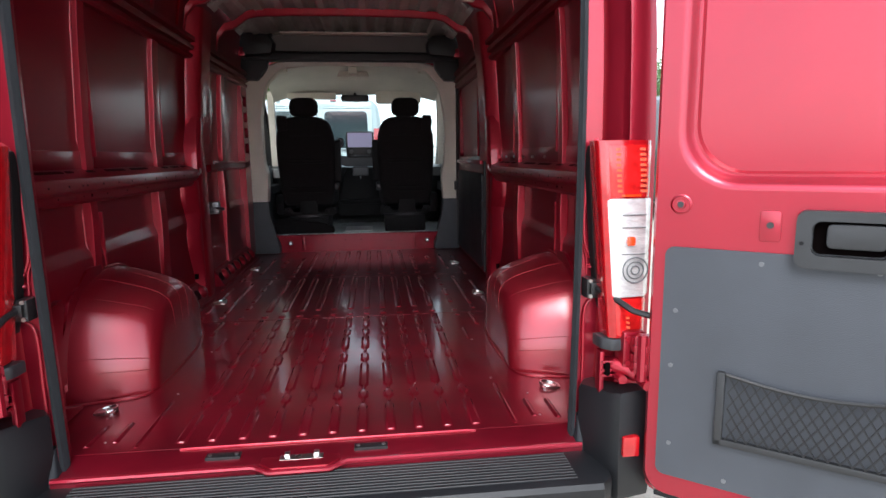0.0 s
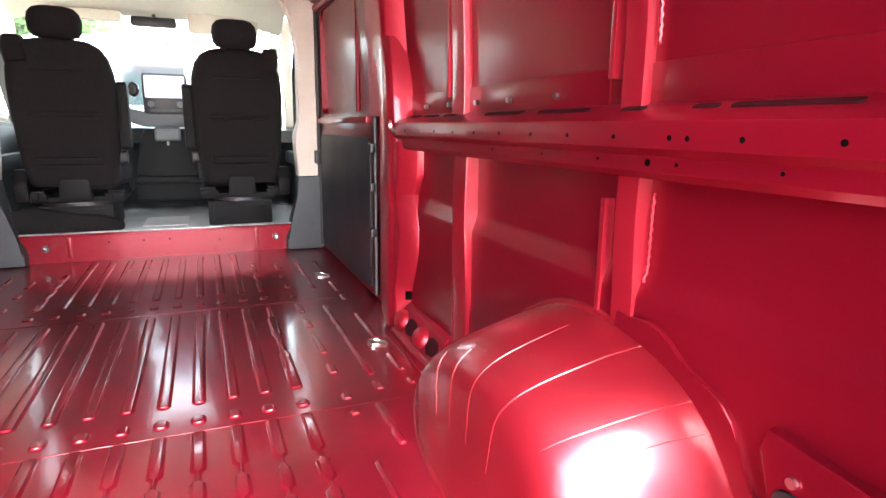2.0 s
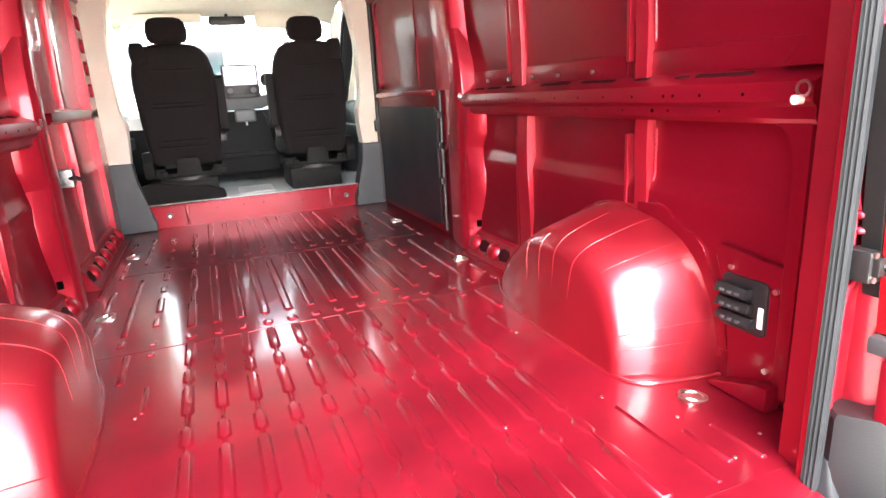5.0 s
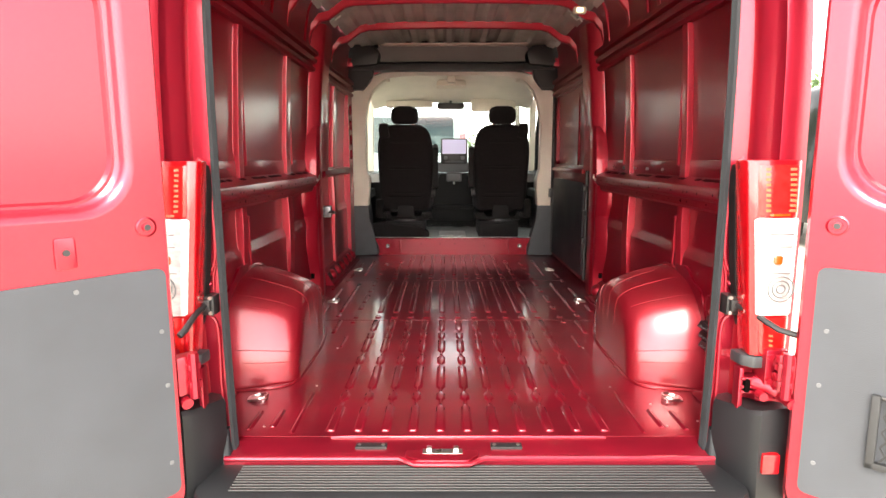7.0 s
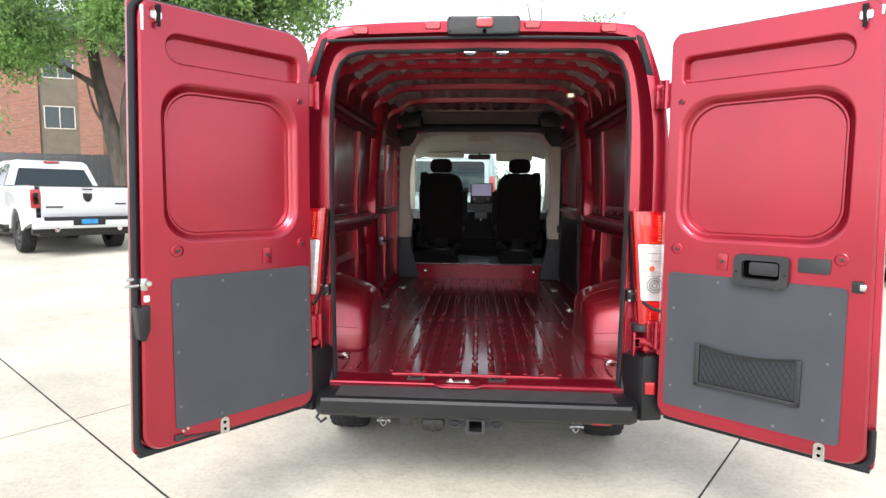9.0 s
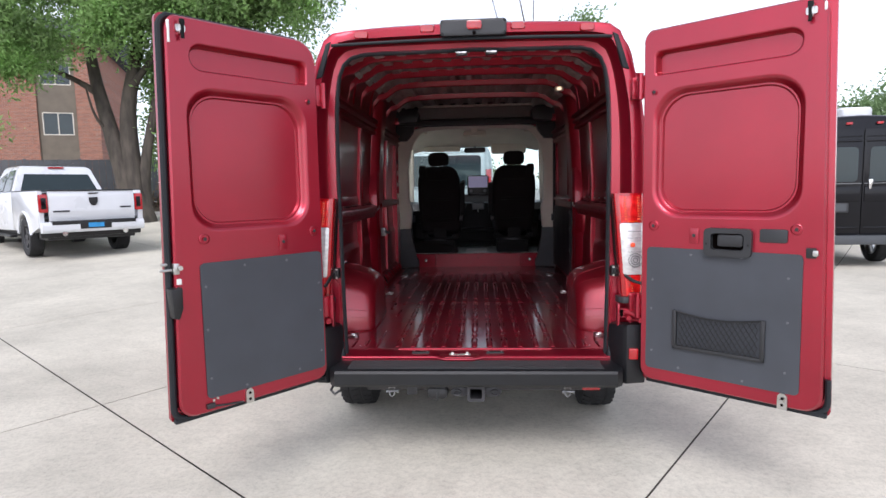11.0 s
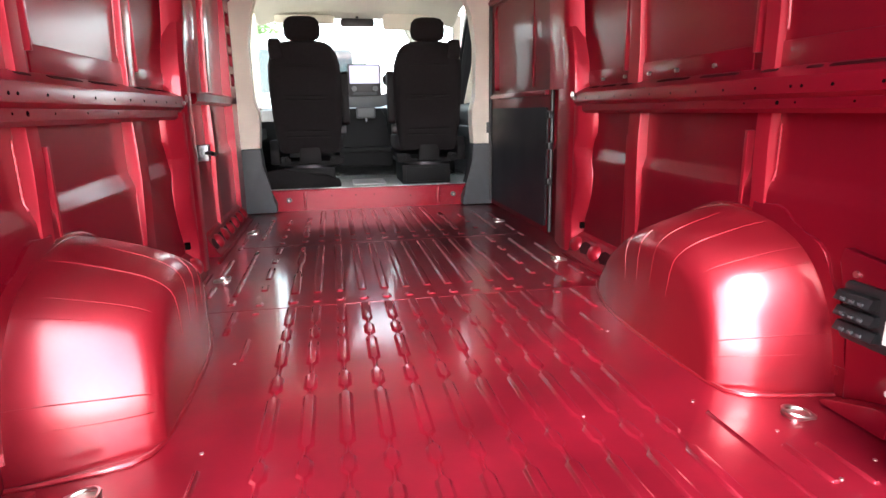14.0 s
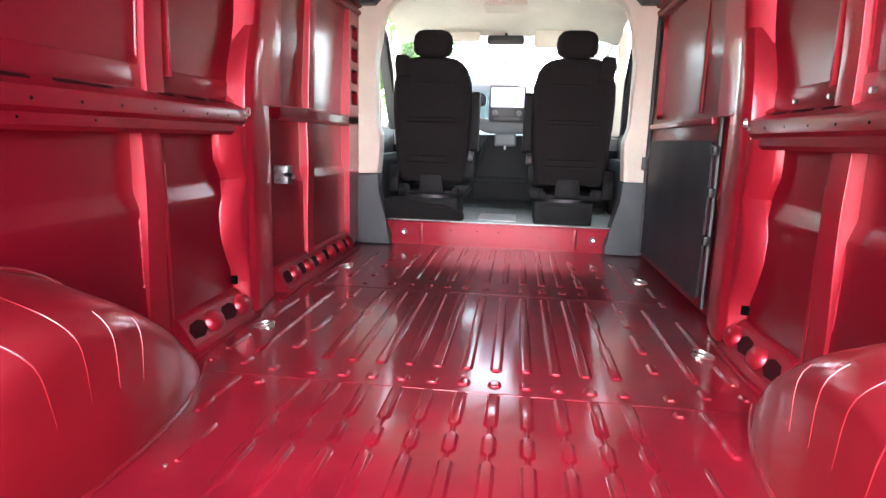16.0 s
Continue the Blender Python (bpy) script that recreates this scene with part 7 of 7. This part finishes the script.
BRICK = brick_material()
TAUPE = material("taupe_stucco", (0.15, 0.125, 0.095), rough=0.8, vary=0.1, scale=2, fine=60, bump=0.2)
SLATE = material("dark_shingle", (0.05, 0.055, 0.07), rough=0.85, vary=0.2, scale=3, fine=20, bump=0.4)
FENCE = material("grey_fence_board", (0.10, 0.105, 0.115), rough=0.75, vary=0.12, scale=2, fine=50, bump=0.3, each=0.15)
CREAM = material("cream_window_frame", (0.62, 0.58, 0.50), rough=0.5, vary=0.05, bump=0.05)

house = thing("brick_building", "two-storey red brick apartment building behind the fence", "building", (-23.5, 28.0, lot(-23.5, 28.0)), 22)
bm = bmesh.new()
outer = [(-11, 0), (2.4, 0), (2.4, 9.0), (-11, 9.0)]
lp = plate(bm, outer, [[(x - 0.95, 0.05), (x + 0.95, 0.05), (x + 0.95, 8.8), (x - 0.95, 8.8)] for x in (-6.4, 0.33)], "y", 0)
skirt(bm, lp[0], [(v.co.x, 9, v.co.z) for v in lp[0]])
for l in lp[1:]:
    skirt(bm, l, [(v.co.x, 0.12, v.co.z) for v in l])
part("brick_wall", bm, BRICK, house, "", 0)
for x in (-6.4, 0.33):
    bm = bmesh.new()
    lp = plate(bm, [(x - 0.95, 0.05), (x + 0.95, 0.05), (x + 0.95, 8.8), (x - 0.95, 8.8)], [[(x - 0.75, z), (x + 0.75, z), (x + 0.75, z + 1.24), (x - 0.75, z + 1.24)] for z in (0.93, 3.72, 6.45)], "y", 0.10)
    for l in lp[1:]:
        skirt(bm, l, [(v.co.x, 0.22, v.co.z) for v in l])
    part("bay_panel", bm, TAUPE, house, "", 0)
    for z in (0.93, 3.72, 6.45):
        bm = bmesh.new()
        box(bm, x - 0.75, x + 0.75, 0.14, 0.16, z, z + 1.24)
        w = part("window", bm, DARK_GLASS, house, "", 0)
        bm = bmesh.new()
        for a in (x - 0.75, x - 0.02, x + 0.70):
            box(bm, a, a + 0.05, 0.09, 0.14, z, z + 1.24, 0.004, 1)
        for c in (z, z + 1.19):
            box(bm, x - 0.75, x + 0.75, 0.09, 0.139, c, c + 0.05, 0.004, 1)
        part("window_frame", bm, CREAM, w)
bm = bmesh.new()
prism(bm, [(-0.7, 8.9), (9.7, 8.9), (4.5, 11.2)], "x", -11.6, 3.0)
part("roof", bm, SLATE, house, "", 0)

fence = thing("board_fence", "tall dark grey board fence behind the tree", "fence", (-20.5, 19.0, 1.2), 22)
for k in range(60):
    bm = bmesh.new() if k == 0 else None
    if k == 0:
        box(bm, 0.005, 0.245, 0, 0.025, 0.03, 1.85, 0.004, 1)
        f0 = part("fence_board", bm, FENCE, fence, "", 0)
    else:
        f0 = new("fence_board", f0.data)
        f0.parent = fence
    f0.matrix_basis = pose(-6 + 0.25 * k, 0, 0)
for k in range(8):
    bm = bmesh.new()
    box(bm, -6 + 2 * k, -5.9 + 2 * k, 0.03, 0.13, 0, 1.9, 0.01, 1)
    part("fence_post", bm, FENCE, fence)
for z in (0.4, 1.5):
    bm = bmesh.new()
    box(bm, -6, 9, 0.025, 0.07, z, z + 0.09)
    part("fence_rail", bm, FENCE, fence)
bm = bmesh.new()
box(bm, -7, 12, -2.6, -2.45, -0.6, 0.13, 0.02)
kerb = part("kerb", bm, CONCRETE, None, "pale concrete kerb along the planting bed", 40, "kerb", "structure")
kerb.matrix_basis = pose(-20.5, 19.0, 0.72, 0, 0, 22)
SOIL = material("bark_mulch", (0.10, 0.07, 0.045), rough=0.95, vary=0.2, scale=4, fine=30, bump=0.8)
bm = bmesh.new()
prism(bm, [(-2.45, -0.4), (-2.45, 0.10), (-0.6, 0.42), (0.4, 0.5), (0.4, -0.4)], "x", -7, 12)
bed = part("planting_bed", bm, SOIL, None, "brown mulch bed behind the kerb", 0, "bed", "structure")
bed.matrix_basis = pose(-20.5, 19.0, 0.72, 0, 0, 22)

# ---- trees ----
BARK = material("grey_brown_bark", (0.075, 0.062, 0.05), rough=0.95, vary=0.3, scale=5, fine=22, bump=1.0, stretch=(1, 1, 0.25))
LEAF = material("ash_leaves", (0.27, 0.42, 0.15), rough=0.5, vary=0.3, scale=0.7, fine=40, bump=0.0, each=0.5, spec=0.4)
LEAF_FAR = material("far_leaves", (0.20, 0.30, 0.14), rough=0.6, vary=0.3, scale=0.5, fine=20, bump=0.0, each=0.3, spec=0.2)
def let_light_through(m, share):
    t = m.node_tree
    o = t.nodes["Material Output"]
    b = t.nodes["Principled BSDF"]
    tl = t.nodes.new("ShaderNodeBsdfTranslucent")
    mx = t.nodes.new("ShaderNodeMixShader")
    mx.inputs[0].default_value = share
    t.links.new(b.inputs["Base Color"].links[0].from_socket, tl.inputs["Color"])
    t.links.new(b.outputs[0], mx.inputs[1])
    t.links.new(tl.outputs[0], mx.inputs[2])
    t.links.new(mx.outputs[0], o.inputs["Surface"])


let_light_through(LEAF, 0.65)
let_light_through(LEAF_FAR, 0.4)
DRY = material("dry_twigs", (0.16, 0.115, 0.075), rough=0.9, vary=0.3, scale=4, fine=30, bump=0.0, each=0.3)


def leaf_mass(name, blobs, count, size, mat, parent, seed, droop=0.3, hollow=0.35):
    """Many small folded leaves spread through blobs (x, y, z, rx, ry, rz), denser at their skins, in sprays."""
    rng = np.random.default_rng(seed)
    verts, faces = [], []
    vol = np.array([b[3] * b[4] * b[5] for b in blobs]) ** 0.7
    per = (count * vol / vol.sum()).astype(int)
    for b, n in zip(blobs, per):
        sprays = max(1, n // 14)
        for _ in range(sprays):
            d = rng.normal(size=3)
            d /= np.linalg.norm(d)
            r = hollow + (1 - hollow) * rng.random() ** 0.6
            r *= 0.85 + 0.3 * noise.noise(Vector((d[0] * 2 + b[0], d[1] * 2 + b[1], d[2] * 2 + b[2])))
            c = np.array(b[:3]) + d * r * np.array(b[3:6])
            ax = d + rng.normal(size=3) * 0.5
            ax[2] -= droop
            ax /= np.linalg.norm(ax)
            for k in range(14):
                p = c + ax * (k - 6) * size * 0.55 + rng.normal(size=3) * size * 0.7
                u = ax * 0.4 + rng.normal(size=3) * 0.6
                u /= np.linalg.norm(u)
                v = np.cross(u, rng.normal(size=3))
                v /= np.linalg.norm(v) + 1e-6
                s = size * (0.7 + 0.6 * rng.random())
                i = len(verts)
                w = np.cross(u, v) * s * 0.12
                verts += [tuple(p), tuple(p + u * s * 0.5 + v * s * 0.24 + w), tuple(p + u * s), tuple(p + u * s * 0.5 - v * s * 0.24 + w)]
                faces += [(i, i + 1, i + 2), (i, i + 2, i + 3)]
    me = bpy.data.meshes.new(name)
    me.from_pydata(verts, [], faces)
    me.materials.append(mat)
    ob = new(name, me)
    ob.parent = parent
    return ob


def tree(at, label, stems, blobs, count, size, seed, mat=None, group=""):
    t = thing("tree", label, "tree", (at[0], at[1], lot(*at)), 0, group)
    bm = bmesh.new()
    for line, r0, r1 in stems:
        pts = smooth_line(line, 14)
        rr = [r0 + (r1 - r0) * (k / 13) ** 0.7 for k in range(14)]
        rr[0] *= 1.35
        rr[1] *= 1.12
        tube(bm, pts, rr, 9)
    part("trunk", bm, BARK, t, "", 60)
    leaf_mass("crown", blobs, count, size, mat or LEAF, t, seed)
    return t


tree((-12.2, 16.6), "large ash tree with forked trunk and drooping green leaves",
     [([(0, 0, -0.1), (-0.12, 0, 1.4), (-0.42, 0, 2.6), (-0.78, 0.1, 3.9), (-1.08, 0.1, 5.1), (-1.4, 0.2, 8.0)], 0.42, 0.12),
      ([(0.22, 0.1, -0.1), (0.1, 0.1, 1.4), (0.02, 0.1, 2.6), (0.05, 0.1, 4.1), (0.42, 0.2, 5.6), (0.8, 0.3, 8.4)], 0.46, 0.12),
      ([(0.3, 0.2, 0.6), (0.5, 0.2, 2.1), (0.7, 0.3, 3.2), (1.05, 0.3, 4.6), (1.5, 0.3, 6.2)], 0.26, 0.07),
      ([(-0.95, 0.1, 4.5), (-2.0, -0.3, 5.2), (-3.4, -0.8, 5.6), (-4.6, -1.2, 5.4)], 0.12, 0.03),
      ([(0.2, 0.1, 4.6), (1.6, -0.2, 6.0), (4.0, -0.5, 7.4)], 0.13, 0.03),
      ([(-0.5, 0, 3.0), (-0.9, -0.3, 3.6), (-1.0, -0.5, 4.6)], 0.07, 0.03)],
     [(-1.6, 0, 8.8, 2.6, 2.4, 1.6), (1.8, 0.4, 8.4, 2.8, 2.4, 2.0), (-4.0, -1.0, 7.4, 1.7, 1.4, 1.1), (-3.2, -1.6, 6.2, 1.5, 1.2, 0.8), (-1.9, -1.6, 5.9, 1.3, 1.0, 0.9), (0.5, -1.0, 6.6, 1.6, 1.2, 1.0),
      (1.2, 0.8, 5.2, 1.0, 0.8, 1.4), (1.0, 1.1, 3.2, 1.0, 0.7, 1.5), (1.7, 1.0, 5.6, 1.2, 0.8, 1.5), (2.1, 1.7, 3.2, 1.1, 0.8, 2.2), (1.2, 1.6, 4.6, 1.0, 0.8, 1.4), (3.4, -0.2, 7.2, 2.0, 1.6, 1.5), (5.6, 0, 7.8, 2.2, 1.8, 1.7), (-5.0, -1.8, 6.2, 1.2, 1.0, 0.8), (-4.4, -2.2, 4.5, 1.1, 0.8, 0.35),
      (-3.7, -2.4, 3.3, 1.1, 0.8, 0.22), (-4.9, -2.4, 3.0, 0.9, 0.8, 0.25), (-2.6, -1.8, 5.0, 0.9, 0.7, 0.35)], 105000, 0.165, 3)
tree((2.6, 20.5), "slim tree with sparse twigs rising behind the van",
     [([(0, 0, -0.1), (0.1, 0, 2.5), (-0.2, 0, 5.0), (-0.9, 0, 8.4)], 0.15, 0.02), ([(0, 0, 3.2), (-1.2, 0.1, 5.5), (-2.0, 0.1, 8.6)], 0.07, 0.012), ([(0.05, 0, 3.0), (0.9, 0, 5.2), (1.6, 0, 7.4)], 0.08, 0.015), ([(-0.2, 0, 5.0), (-0.4, 0, 7), (-0.3, 0, 9.2)], 0.05, 0.01)],
     [(1.6, 0, 7.3, 0.55, 0.5, 0.45), (1.0, 0.2, 6.4, 0.4, 0.4, 0.3)], 900, 0.17, 7)
tree((-7.5, 27.0), "leafy green tree beyond the parked pickup",
     [([(0, 0, -0.1), (0.1, 0, 3.0), (0, 0, 6.0)], 0.28, 0.08)],
     [(0, 0, 5.4, 3.4, 3.0, 2.6), (2.6, 0, 4.2, 2.2, 2.0, 1.8), (-2.6, 0, 4.4, 2.4, 2.0, 1.8)], 9000, 0.24, 11)
tree((-4.6, 25.5), "leafy green tree ahead of the parked vehicles",
     [([(0, 0, -0.1), (0.1, 0, 1.8), (0, 0, 4.2)], 0.22, 0.07)],
     [(0, 0, 4.2, 2.0, 1.8, 1.6), (1.3, -0.3, 3.0, 1.4, 1.4, 1.2), (-1.5, 0.2, 3.2, 1.7, 1.4, 1.4)], 8000, 0.22, 51)
for k, (x, y) in enumerate(((27.5, 38.0), (33.5, 44.0), (22.0, 41.0))):
    tree((x, y), "distant green tree at the lot's edge",
         [([(0, 0, -0.1), (0.1, 0, 2.0), (0, 0, 4.5)], 0.3, 0.1)],
         [(0, 0, 5.0, 3.6, 3.0, 2.6), (2.8, 0, 4.2, 2.6, 2.2, 2.0), (-2.8, 0, 4.4, 2.6, 2.2, 2.0)], 7000, 0.30, 20 + k, LEAF_FAR, "trees at the lot's edge")
bush = thing("dry_shrub", "low dry brown shrub in the mulch bed", "shrub", (-14.4, 20.2, 0.98))
leaf_mass("twigs", [(0, 0, 0.3, 1.2, 0.6, 0.45), (1.5, 0.5, 0.25, 1.0, 0.6, 0.4)], 2600, 0.13, DRY, bush, 31, 0.1, 0.1)
tagged(leaf_mass("far_woods", [(x, y, 2.2, 6, 3, 2.6) for x, y in ((-60, 70), (-45, 75), (-30, 78), (-14, 80), (2, 80), (18, 78), (34, 76), (48, 70), (60, 62), (72, 52))], 16000, 0.55, LEAF_FAR, None, 41), "dim green line of far woods", "woods", "", "stuff")
